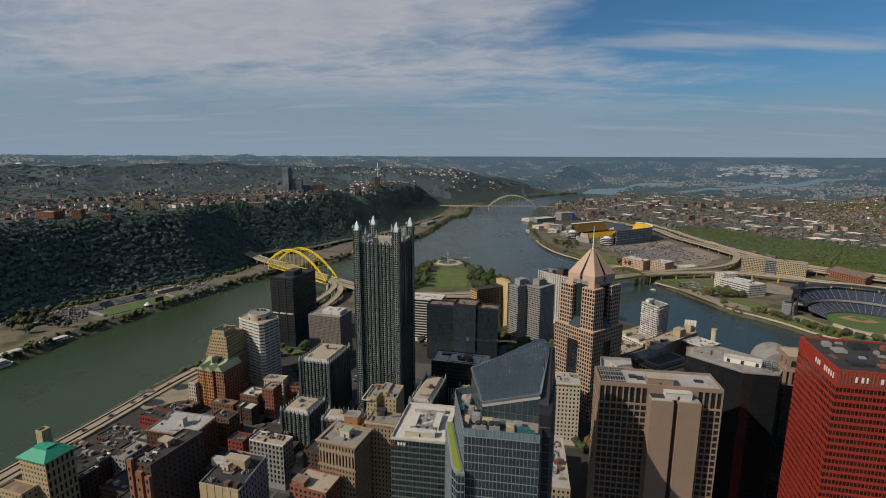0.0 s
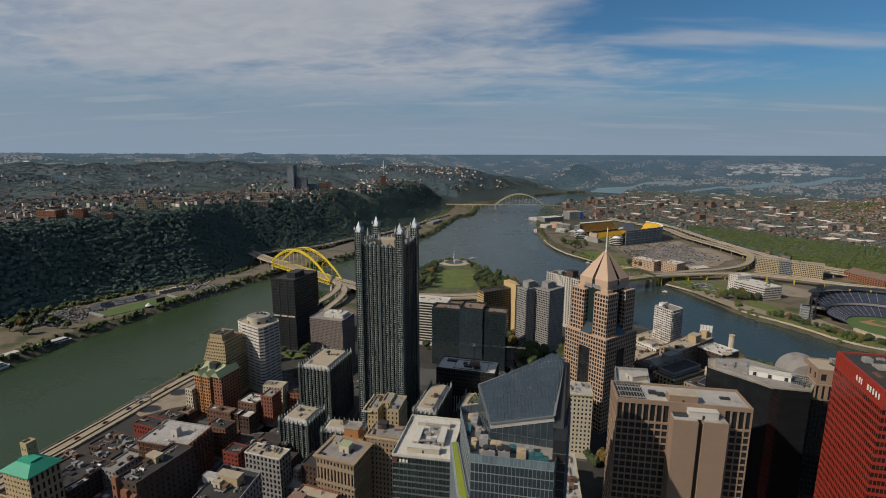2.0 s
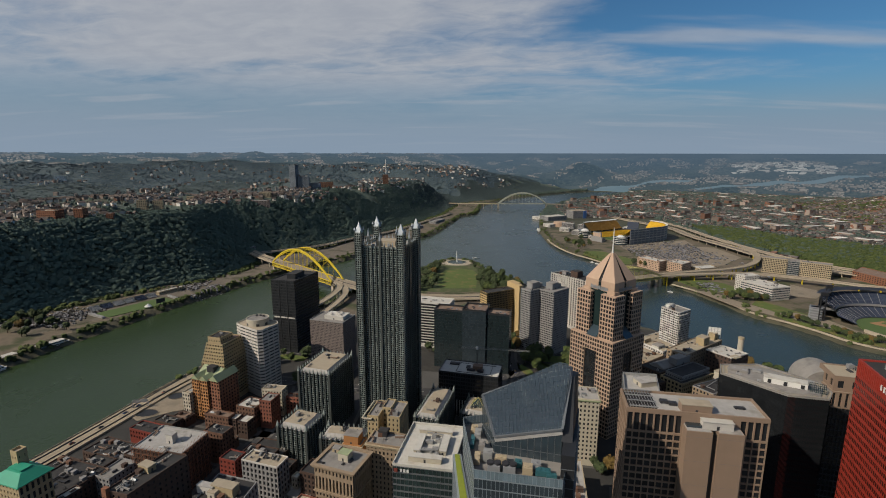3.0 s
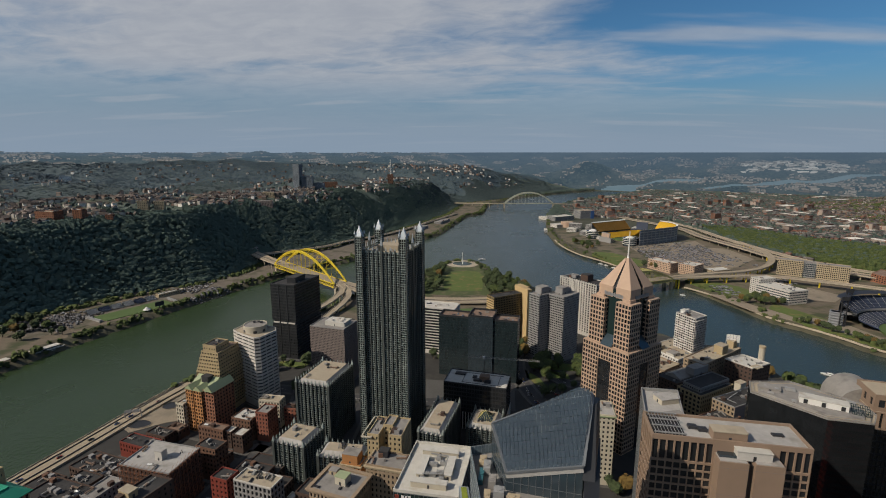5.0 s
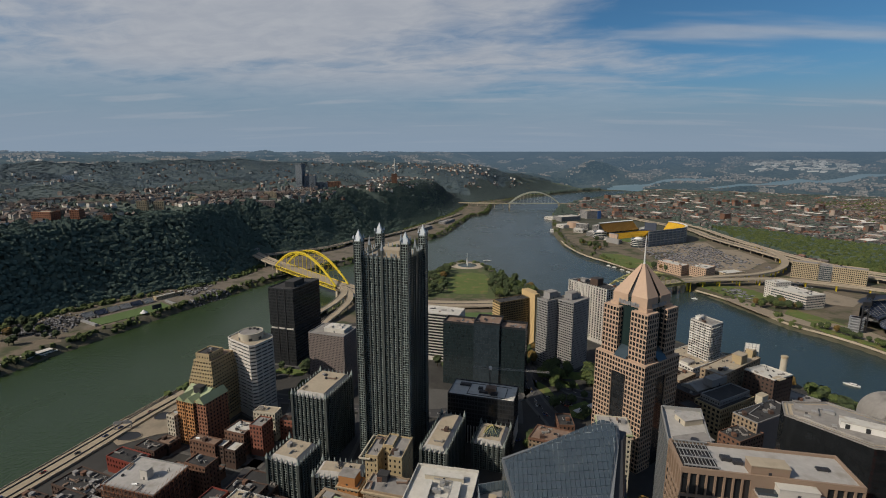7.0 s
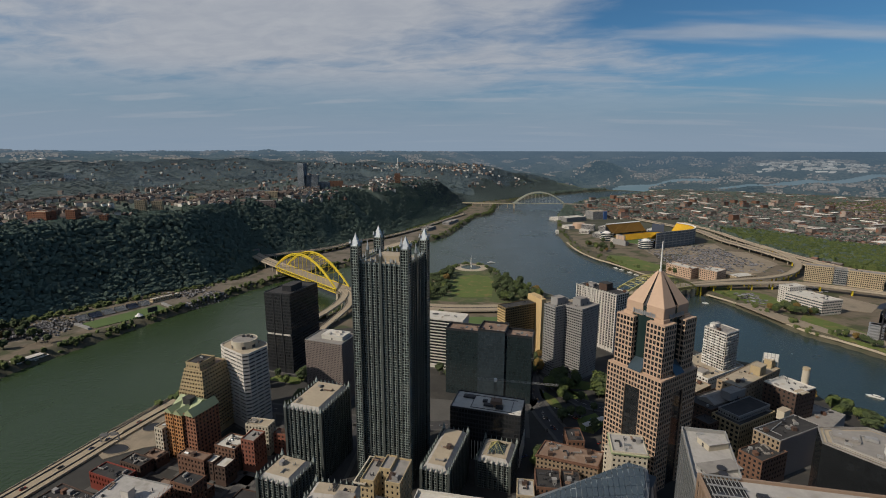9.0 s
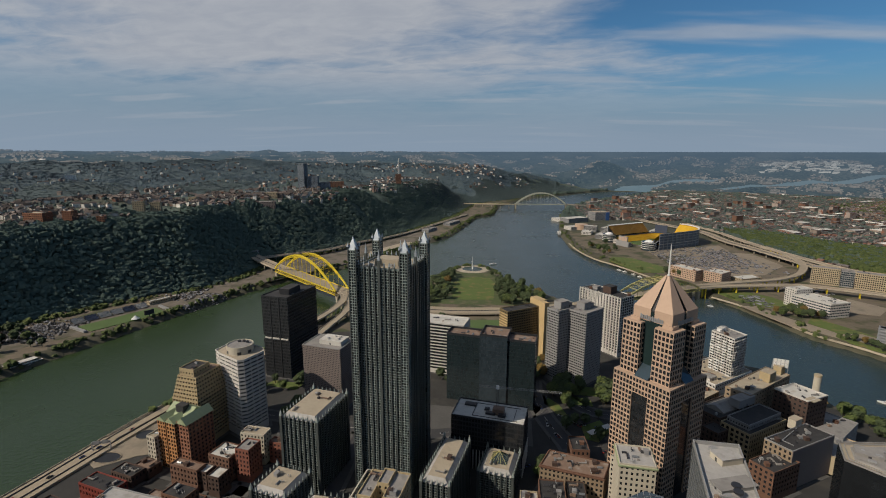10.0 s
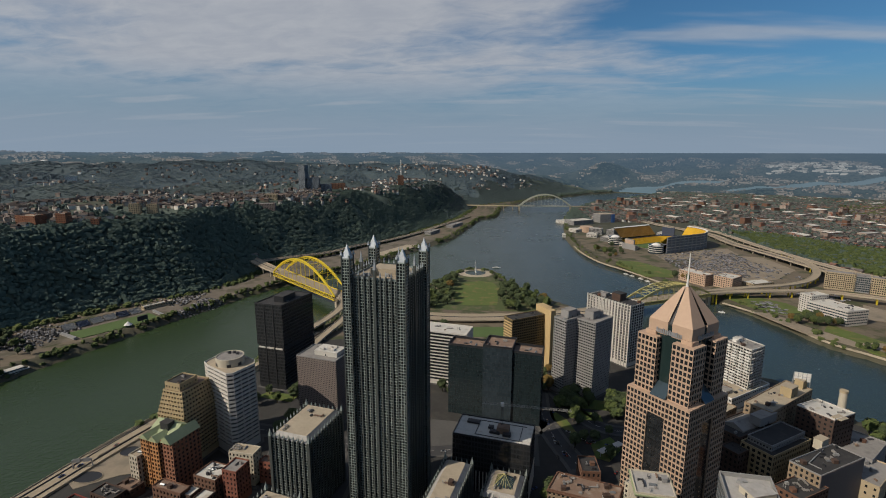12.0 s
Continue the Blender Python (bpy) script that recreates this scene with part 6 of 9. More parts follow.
def red_tower():
    poly = quad((182, 221), 45, 46, -12, 74)
    org = (200, 245, 0)
    th = thing("red_tower", "red steel and brown glass office tower", "skyscraper", org)
    tier(th, org, poly, 0, 145, "red", "glass_r", "roof_dark", 1.55, 3.7, 0.84, 0.60, 0.16, 0.0, 300, 0)
    # tall ribbed parapet
    a4 = [Vector(p) for p in poly]
    m = Mesh(org)
    for i in range(4):
        a, b = a4[i], a4[(i + 1) % 4]
        m.face((*a, 145), (*b, 145), (*b, 153), (*a, 153))
        a2, b2 = Vector(inset(poly, 0.8)[i]), Vector(inset(poly, 0.8)[(i + 1) % 4])
        m.face((*a, 153), (*b, 153), (*b2, 153), (*a2, 153))
        m.face((*a2, 153), (*b2, 153), (*b2, 152), (*a2, 152))
    part("parapet", m, MAT["red"], th)
    for i in (0, 3):
        a, b = a4[i], a4[(i + 1) % 4]
        n = Vector(((b - a).y, -(b - a).x)).normalized()
        k = 29
        for j in range(k):
            q = a.lerp(b, (j + 0.5) / k) - n * 0.05
            m = Mesh(org)
            m.box(q.x, q.y, 145.6, 0.55, 0.5, 6.4, math.degrees(math.atan2((b - a).y, (b - a).x)))
            part("parapet_rib", m, MAT["brown"] if i == 0 else MAT["red"], th)
        # a row of plain white bars where the sign stands
        m = Mesh(org)
        widths = (1.6, 1.6, 1.0, 0, 1.9, 1.6, 1.4, 1.4, 1.2)
        x = 6.0
        t = (b - a).normalized()
        rr = math.degrees(math.atan2(t.y, t.x))
        span = (b - a).length
        if i == 3:
            x = span - 24
        for w in widths:
            if w:
                q = a + t * (x + w) + n * 0.55
                m = Mesh(org)
                m.box(q.x, q.y, 147.6, w * 0.55, 0.3, 2.6, rr)
                part("sign_bar", m, MAT["white"], th, "plain white bar of a rooftop sign")
            x += 2.5
    m = Mesh(org)
    m.prism(inset(poly, 0.8), 144.6, 152.2)
    part("roof", m, MAT["roof_dark"], th)
    rot = -12
    for u, v, w, d, h, mt in ((0.3, 0.25, 14, 8, 1.6, "dark_metal"), (0.55, 0.2, 12, 6, 1.4, "brick"), (0.25, 0.6, 8, 8, 1.6, "roof_grey"), (0.18, 0.75, 5, 5, 2.6, "unit"), (0.7, 0.5, 14, 3, 1.2, "roof_grey"), (0.75, 0.2, 16, 3, 1.0, "dark_metal"), (0.5, 0.75, 10, 6, 3.5, "dark_metal"), (0.8, 0.75, 8, 5, 2.5, "brick"), (0.4, 0.42, 4, 3, 1.2, "unit"), (0.46, 0.5, 3, 3, 1.0, "dark_metal"), (0.6, 0.36, 7, 2, 0.8, "brown"), (0.9, 0.4, 4, 3, 1.6, "unit"), (0.9, 0.55, 4, 3, 1.6, "unit"), (0.12, 0.4, 2.5, 8, 0.8, "brown"), (0.35, 0.85, 5, 2, 1.2, "unit"), (0.62, 0.6, 3, 3, 1.8, "unit")):
        unit(th, org, *at(poly, u, v), 152.2, w * 0.7, d * 0.7, h, rot, MAT[mt])
    m = Mesh(org)
    q = at(poly, 0.22, 0.45)
    m.prism(ring(*q, 3.6, 16), 148.2, 150.2)
    part("cooling_ring", m, MAT["unit"], th)
    pipes(th, org, [at(poly, 0.4, 0.1), at(poly, 0.4, 0.5), at(poly, 0.65, 0.5), at(poly, 0.65, 0.9)], 149.5)


def beige_tower():
    org = (118, 272, 0)
    th = thing("office_tower", "beige precast office tower with tall bays and two blank shafts", "skyscraper", org)
    poly = quad((85, 264.5), 66, 21, -8, 82)
    z1 = 124
    panes = []
    for i in range(4):
        a, b = Vector(poly[i]), Vector(poly[(i + 1) % 4])
        m = Mesh(org)
        if i == 0:
            c1, c2 = a.lerp(b, 0.40), a.lerp(b, 0.80)
            for s0, s1 in ((a, c1), (c2, b)):
                facade(m, panes, s0, s1, 112.5, z1 - 0.5, 3.3, 11, 0.80, 0.88, 0.9)
                facade(m, panes, s0, s1, 0, 112.5, 3.3, 3.9, 0.84, 0.80, 0.7)
            m.face((*c1, 0), (*c2, 0), (*c2, z1 - 0.5), (*c1, z1 - 0.5))
            m.face((*a, z1 - 0.5), (*b, z1 - 0.5), (*b, z1), (*a, z1))
        else:
            facade(m, panes, a, b, 0, 112.5, 3.3, 3.9, 0.84, 0.80, 0.7)
            facade(m, panes, a, b, 112.5, z1, 3.3, 11.5, 0.70, 0.85, 0.9)
        part("wall", m, MAT["beige"], th)
    glaze(panes, MAT["glass_k"], th, org, 300)
    roof(th, org, poly, z1, MAT["beige"], MAT["roof_pale"], 1.2, 0.9)
    # two blank shafts with a dark slot between, standing forward
    r = -8
    for u0, u1 in ((0.405, 0.585), (0.625, 0.80)):
        m = Mesh(org)
        b0, b1 = Vector(at(poly, u0, -0.32)), Vector(at(poly, u1, -0.32))
        sh_ = quad(tuple(b0), (b1 - b0).length, 11, r, 82)
        m.prism(sh_, 0, 119)
        ob = part("shaft", m, MAT["beige"], th, "blank beige shaft")
        m = Mesh(org)
        m.prism(inset(sh_, 0.5), 119, 119.3)
        part("shaft_roof", m, MAT["roof_pale"], ob)
        for z in range(12, 118, 13):
            m = Mesh(org)
            m.prism(inset(sh_, -0.03), z, z + 0.12)
            part("joint", m, MAT["mauve"], ob)
    m = Mesh(org)
    m.prism(quad(at(poly, 0.58, -0.22), 3.2, 8, r, 82), 0, 117)
    part("slot", m, MAT["black"], th)
    # plant on the roof; a flat dark slab stands in for the pit's shade
    m = Mesh(org)
    m.prism([at(poly, u, v) for u, v in ((0.02, 0.08), (0.23, 0.08), (0.23, 0.93), (0.02, 0.93))], z1 + 0.03, z1 + 0.12)
    part("plant_deck", m, MAT["roof_dark"], th, "flat dark slab standing in for a shaded plant pit")
    for v in (0.08, 0.36, 0.64, 0.93):
        m = Mesh(org)
        m.beam((*at(poly, 0.02, v), z1 + 1.7), (*at(poly, 0.23, v), z1 + 1.7), 0.5)
        part("plant_girder", m, MAT["unit"], th)
    shed(th, org, *at(poly, 0.50, 0.20), 14, 6, z1, 4.5, r, "beige", "roof_tan")
    shed(th, org, *at(poly, 0.63, -0.05), 14, 6, 119, 4, r, "pale", "roof_white")
    for j in range(9):
        m = Mesh(org)
        p0, p1 = at(poly, 0.03 + j * 0.022, 0.12), at(poly, 0.03 + j * 0.022, 0.9)
        m.beam((*p0, z1 + 1.6), (*p1, z1 + 1.6), 0.22)
        m.beam((*p0, z1), (*p0, z1 + 1.6), 0.2)
        m.beam((*p1, z1), (*p1, z1 + 1.6), 0.2)
        part("plant_frame", m, MAT["unit"], th)
    for u, v in ((0.08, 0.4), (0.16, 0.4), (0.3, 0.5), (0.36, 0.42)):
        unit(th, org, *at(poly, u, v), z1 + 0.05, 4, 3, 1.6, r, MAT["dark_metal"])
    unit(th, org, *at(poly, 0.85, 0.5), z1 + 0.05, 5, 2.2, 1.0, r, MAT["dark_metal"])
    m = Mesh(org)
    m.box(*at(poly, 0.47, -0.10), 119.2, 7, 3, 1.2, r)
    part("tarpaulin", m, MAT["glass_s"], th, "dark blue-grey cover")
    # slim pale tower behind
    pl = [(102, 310), (124, 308), (141, 366), (118, 369)]
    th, org = B("office_tower", "slim glazed tower with a walled white roof", pl, 94, "mull", "glass_t", "roof_pale", 2.2, 3.9, 0.8, 0.66, solo=60, units=0, parapet=2.2, rim="unit")
    shed(th, org, *at(pl, 0.62, 0.78), 9, 12, 94, 3.4, -75, "cream", "roof_pale")
    shed(th, org, *at(pl, 0.6, 0.42), 8, 20, 94, 1.8, -75, "unit", "roof_grey")
    for v in (0.15, 0.25, 0.9):
        unit(th, org, *at(pl, 0.4, v), 94.05, 4, 3, 2.2, 15)
    for v in (0.3, 0.38):
        m = Mesh(org)
        q = at(pl, 0.62, v)
        m.prism(ring(*q, 2.2, 14), 96.0, 96.9)
        part("cooling_fan", m, MAT["dark_metal"], th)


def black_oct():
    poly = [(161, 322), (184, 294), (204, 290), (212, 299), (214, 312), (192, 337), (168, 336)]
    th, org = B("office_tower", "black glass office tower with a pale tan roof deck", poly, 117.4, "jet", "jet", "roof_tan", 2.0, 3.8, 0.94, 0.9, 0.08, solo=60, units=0, rim="roof_grey", parapet=0.7)
    # walk round the edge, raised deck inside it
    deck = inset(poly, 4.0)
    m = Mesh(org)
    m.prism(deck, 117.4, 118.3, inset(poly, 4.3))
    part("raised_deck", m, MAT["roof_grey"], th, "pale grey raised roof deck")
    for i in range(len(poly)):
        m = Mesh(org)
        a, b = Vector(inset(poly, 1.9)[i]), Vector(inset(poly, 1.9)[(i + 1) % len(poly)])
        m.beam((*a, 118.0), (*b, 118.0), 0.18, 0.3)
        part("cleaning_rail", m, MAT["unit"], th)
    # long low penthouse with dark openings
    p0, p1 = Vector((182, 313)), Vector((200, 303))
    d = (p1 - p0).normalized()
    r = math.degrees(math.atan2(d.y, d.x))
    n = Vector((d.y, -d.x))
    q = (p0 + p1) / 2
    shed(th, org, q.x, q.y, 21, 6, 118.3, 3.3, r, "white", "roof_white")
    for f in (0.12, 0.5, 0.9):
        w = p0.lerp(p1, f) + n * 3.05
        m = Mesh(org)
        m.box(w.x, w.y, 118.5, 1.8, 0.3, 2.3, r)
        part("penthouse_opening", m, MAT["black"], th, "dark doorway")
    shed(th, org, 174, 326, 10, 7, 118.3, 1.3, r, "roof_grey", "roof_grey", "plant_deck")
    for x, y, w, dd, h in ((172, 327, 4, 2.4, 1.4), (176, 323, 2.4, 2.0, 1.8), (184, 324, 5, 3, 1.5), (191, 318, 4, 2.4, 1.3), (171, 320, 3, 1.6, 0.9), (178, 311, 2.2, 2.2, 1.0), (207, 310, 4, 3, 1.0)):
        unit(th, org, x, y, 118.3, w, dd, h, r, MAT["unit"])
    pipes(th, org, [(170, 329), (180, 328), (188, 326)], 118.9, "unit", 0.4)
    # green steel trellis at the end of the penthouse
    c = Vector((205, 301))
    for j in range(9):
        g = c + d * (j * 0.95 - 3.8)
        m = Mesh(org)
        m.beam((*(g + n * 4.2), 118.4), (*(g - n * 2.4), 121.2), 0.22)
        part("trellis_bar", m, MAT["glass_t"], th, "green steel trellis bar")
    for k in range(5):
        f = k / 4
        g = c + n * (4.2 - 6.6 * f)
        m = Mesh(org)
        m.beam((*(g - d * 4), 118.4 + 2.8 * f), (*(g + d * 4), 118.4 + 2.8 * f), 0.22)
        part("trellis_bar", m, MAT["glass_t"], th, "green steel trellis bar")
    # tan stone tower with a grey barrel vault behind its front
    poly = quad((237, 331), 24, 22, -14)
    th, org = B("office_tower", "tan stone tower with tall slots and a grey barrel-vaulted roof", poly, 92, "black", "jet", "roof_tan", 2.2, 4, 0.8, 0.8, 0.3, solo=30, units=0)
    tier(th, org, inset(poly, -0.4), 92, 103, "beige", "glass_k", "roof_tan", 3.4, 11, 0.5, 0.86, 1.2, 0, 12)
    tier(th, org, inset(poly, 0.4), 103, 112.5, "beige", "glass_k", "roof_tan", 8.0, 9.5, 0.42, 0.5, 0.6, 0.8, 12, 2)
    c, s = math.cos(radians(-14)), math.sin(radians(-14))
    hall = rect(246, 356, 27, 24, -14)
    m = Mesh(org)
    m.prism(hall, 0, 97)
    part("hall_wall", m, MAT["ash"], th)
    for k in range(6):
        y0, y1 = -12 + k * 4, -12 + k * 4 + 3.95
        rim = [(-13.5 * math.cos(math.pi * i / 20), 97 + 13 * math.sin(math.pi * i / 20)) for i in range(21)]
        ends = [[(246 + c * x - s * y, 356 + s * x + c * y, z) for x, z in rim] for y in (y0, y1)]
        m = Mesh(org)
        for i in range(20):
            m.face(ends[0][i], ends[0][i + 1], ends[1][i + 1], ends[1][i])
        for e in (ends[0], ends[1][::-1]):
            m.face(*e)
        part("vault_panel", m, MAT["roof_grey"], th, "curved grey metal roof panel")


def white_roof_block():
    poly = quad((-39, 292), 36, 47, -8, 80)
    th, org = B("office_building", "office block with green glass bands and a walled white roof", poly, 70, "mull", "glass_t", "roof_white", 2.4, 4.1, 0.95, 0.78, 0.35, solo=140, units=0, plinth=12, parapet=1.6, rim="roof_white")
    r = -8
    for u, v, w, d, h in ((0.5, 0.16, 20, 4.0, 3.4), (0.30, 0.48, 4.0, 18, 2.6), (0.74, 0.50, 4.0, 18, 3.0), (0.5, 0.80, 22, 3.4, 2.8)):
        shed(th, org, *at(poly, u, v), w, d, 70, h, r, "cream", "roof_white", "plant_wall")
    for u, v, w in ((0.4, 0.35, 3), (0.5, 0.35, 4), (0.6, 0.4, 4), (0.45, 0.55, 5), (0.6, 0.6, 4), (0.5, 0.68, 3), (0.36, 0.25, 3), (0.66, 0.28, 3)):
        unit(th, org, *at(poly, u, v), 70.05, w, 2.6, 2.2, r)
    pipes(th, org, [at(poly, 0.34, 0.3), at(poly, 0.66, 0.34), at(poly, 0.66, 0.7), at(poly, 0.36, 0.72)], 72.6)
    m = Mesh(org)
    q = at(poly, 0.06, -0.012)
    m.box(*q, 66.6, 2.2, 0.3, 2.2, r)
    part("sign_mark", m, MAT["red_paint"], th, "small red sign mark")
    for j in range(3):
        q = at(poly, 0.15 + 0.055 * j, -0.012)
        m = Mesh(org)
        m.box(*q, 66.8, 1.3, 0.3, 1.8, r)
        part("sign_bar", m, MAT["white"], th, "plain white sign bar")


def cornice_block():
    poly = quad((-89, 302), 27, 22, -18, 72)
    th, org = B("office_building", "brown stone block with columned windows and heavy cornice", poly, 45, "brownstone", "glass_k", "roof_grey", 2.4, 3.9, 0.46, 0.62, 0.6, solo=60, units=0, parapet=0)
    tier(th, org, poly, 45, 56, "brownstone", "glass_k", "roof_grey", 2.4, 11, 0.5, 0.8, 1.0, 0, 40)
    tier(th, org, poly, 56, 62, "brownstone", "glass_k", "roof_grey", 2.4, 6, 0.45, 0.5, 0.5, 1.2, 20, 3, rot=-18)
    cornice(th, org, poly, 44, 1.4, 0.9, "brownstone")
    cornice(th, org, poly, 60.8, 2.4, 1.7, "brownstone")
    shed(th, org, *at(poly, 0.55, 0.55), 7, 6, 62, 5, -18, "cream", "roof_sage")
    shed(th, org, *at(poly, 0.2, 0.8), 5, 4, 62, 2.6, -18, "tan")


def court_block():
    poly = quad((-63, 341), 23, 22, -10, 80)
    a, b = at(poly, 0, 0), at(poly, 0.36, 0)
    org = (-50, 352, 0)
    th = thing("apartment_building", "yellow brick block with a cut-in court", "building", org)
    for u0, u1, v0, v1, z in ((0.0, 0.34, 0.0, 1.0, 73), (0.34, 0.62, 0.42, 1.0, 75), (0.62, 1.0, 0.0, 1.0, 74)):
        p = [at(poly, u0, v0), at(poly, u1, v0), at(poly, u1, v1), at(poly, u0, v1)]
        tier(th, org, p, 0, z, "buff", "glass_k", "roof_grey", 2.9, 3.6, 0.36, 0.5, 0.35, 1.0, 40, 2, rot=-10)
    cornice(th, org, [at(poly, u, v) for u, v in ((-0.12, -0.05), (0.12, -0.05), (0.12, 1.0), (-0.12, 1.0))], 71.5, 1.2, 0.8, "cream")


black_tower()
lattice_block()
drum_tower()
stepped_block()
gabled_block()
black_block()
jib_crane()
three_bay_block()
gold_hotel()
grey_slabs()
ribbed_tower()
balcony_block()
river_blocks()
green_roof_hotel()
long_brown_block()
red_tower()
beige_tower()
black_oct()
white_roof_block()
cornice_block()
court_block()
B("office_building", "white banded office block behind dark glass neighbours", quad((-78, 652), 66, 28, -14), 60, "pale", "glass_k", "roof_white", 3, 3.8, 1.0, 0.68, 0.6, solo=40, units=6, blank=(1,))
th, org = B("office_building", "orange-brown brick block with grey roof", quad((-60, 320), 24, 15, -12, 78), 66, "brownstone", "glass_k", "roof_grey", 2.8, 3.7, 0.42, 0.6, 0.5, solo=60, units=3)
shed(th, org, -50, 330, 6, 5, 66, 4, -12, "dark_metal", "roof_dark")
cornice(th, org, quad((-60, 320), 24, 15, -12, 78), 64, 1.8, 1.0, "tan")
th, org = B("office_building", "brown brick tower block with pale cornice", quad((-83, 349), 14, 11, -12), 46, "orange", "glass_k", "roof_grey", 2.8, 3.7, 0.42, 0.55, 0.5, solo=20, units=0)
cornice(th, org, quad((-83, 349), 14, 11, -12), 44.5, 1.6, 1.0, "tan")
shed(th, org, -76, 352.5, 11, 8.5, 46, 7, -12, "orange", "roof_grey")


def scaffold_block():
    """The white-roofed block wrapped in red scaffolding on two sides."""
    poly = quad((-244, 357), 42, 31, -12, 80)
    th, org = B("low_building", "white-roofed brick block wrapped in red scaffolding", poly, 34, "umber", "glass_k", "roof_pale", 3.4, 3.8, 0.45, 0.5, solo=30, units=5, rim="unit")
    shed(th, org, *at(poly, 0.55, 0.45), 6, 5, 34, 7, -12, "pale", "roof_pale")
    for i in (0, 1):
        a, b = Vector(poly[i]), Vector(poly[i + 1])
        t = (b - a).normalized()
        n = Vector((t.y, -t.x)) * 1.2
        k = 12 if i == 0 else 8
        for j in range(k):
            p0, p1 = a.lerp(b, j / k) + n, a.lerp(b, (j + 1) / k) + n
            m = Mesh(org)
            m.beam((*p0, 0), (*p0, 36), 0.25)
            for z in range(3, 36, 4):
                m.beam((*p0, z), (*p1, z), 0.22)
                m.beam((*p0, z), (*p1, z + 4), 0.16)
            part("scaffold_bay", m, MAT["rust_brick"], th)


scaffold_block()


def yellow_block():
    poly = quad((-153, 267), 28, 35, -14, 84)
    th, org = B("low_building", "yellow brick block with dark cluttered roof", poly, 54, "ash", "glass_k", "roof_dark", 3.4, 4.2, 0.55, 0.7, 0.5, solo=60, units=9, blank=(0,), rot=-14)
    m = Mesh(org)
    a, b = Vector(poly[0]), Vector(poly[1])
    n = Vector(((b - a).y, -(b - a).x)).normalized() * 0.3
    for j in range(5):
        p0, p1 = a.lerp(b, j / 5 + 0.008) + n, a.lerp(b, (j + 1) / 5 - 0.008) + n
        m = Mesh(org)
        m.beam((*p0, 27.4), (*p1, 27.4), 0.6, 55.5)
        part("wall_panel", m, MAT["buff"], th)
    shed(th, org, *at(poly, 0.5, 0.62), 15, 6, 54, 6, -14, "buff", "roof_tan")
    shed(th, org, *at(poly, 0.1, 0.55), 11, 4, 54, 5, -14, "pale", "roof_pale")
    shed(th, org, *at(poly, 0.32, 0.5), 5, 5, 54, 4, -14, "cream", "roof_tan")
    pl = quad((-154, 341), 30, 13, -16)
    B("low_building", "pale block with a littered white roof", pl, 37, "ash", "glass_k", "roof_tan", 3.4, 4.2, 0.55, 0.7, 0.5, solo=20, units=8, rim="pale")
    pl = quad((-176, 352), 14, 12, -16)
    B("low_building", "red-walled low block behind the pale roof", pl, 30, "red_paint", "glass_k", "roof_dark", 3.4, 3.8, 0.4, 0.5, solo=8, units=2)


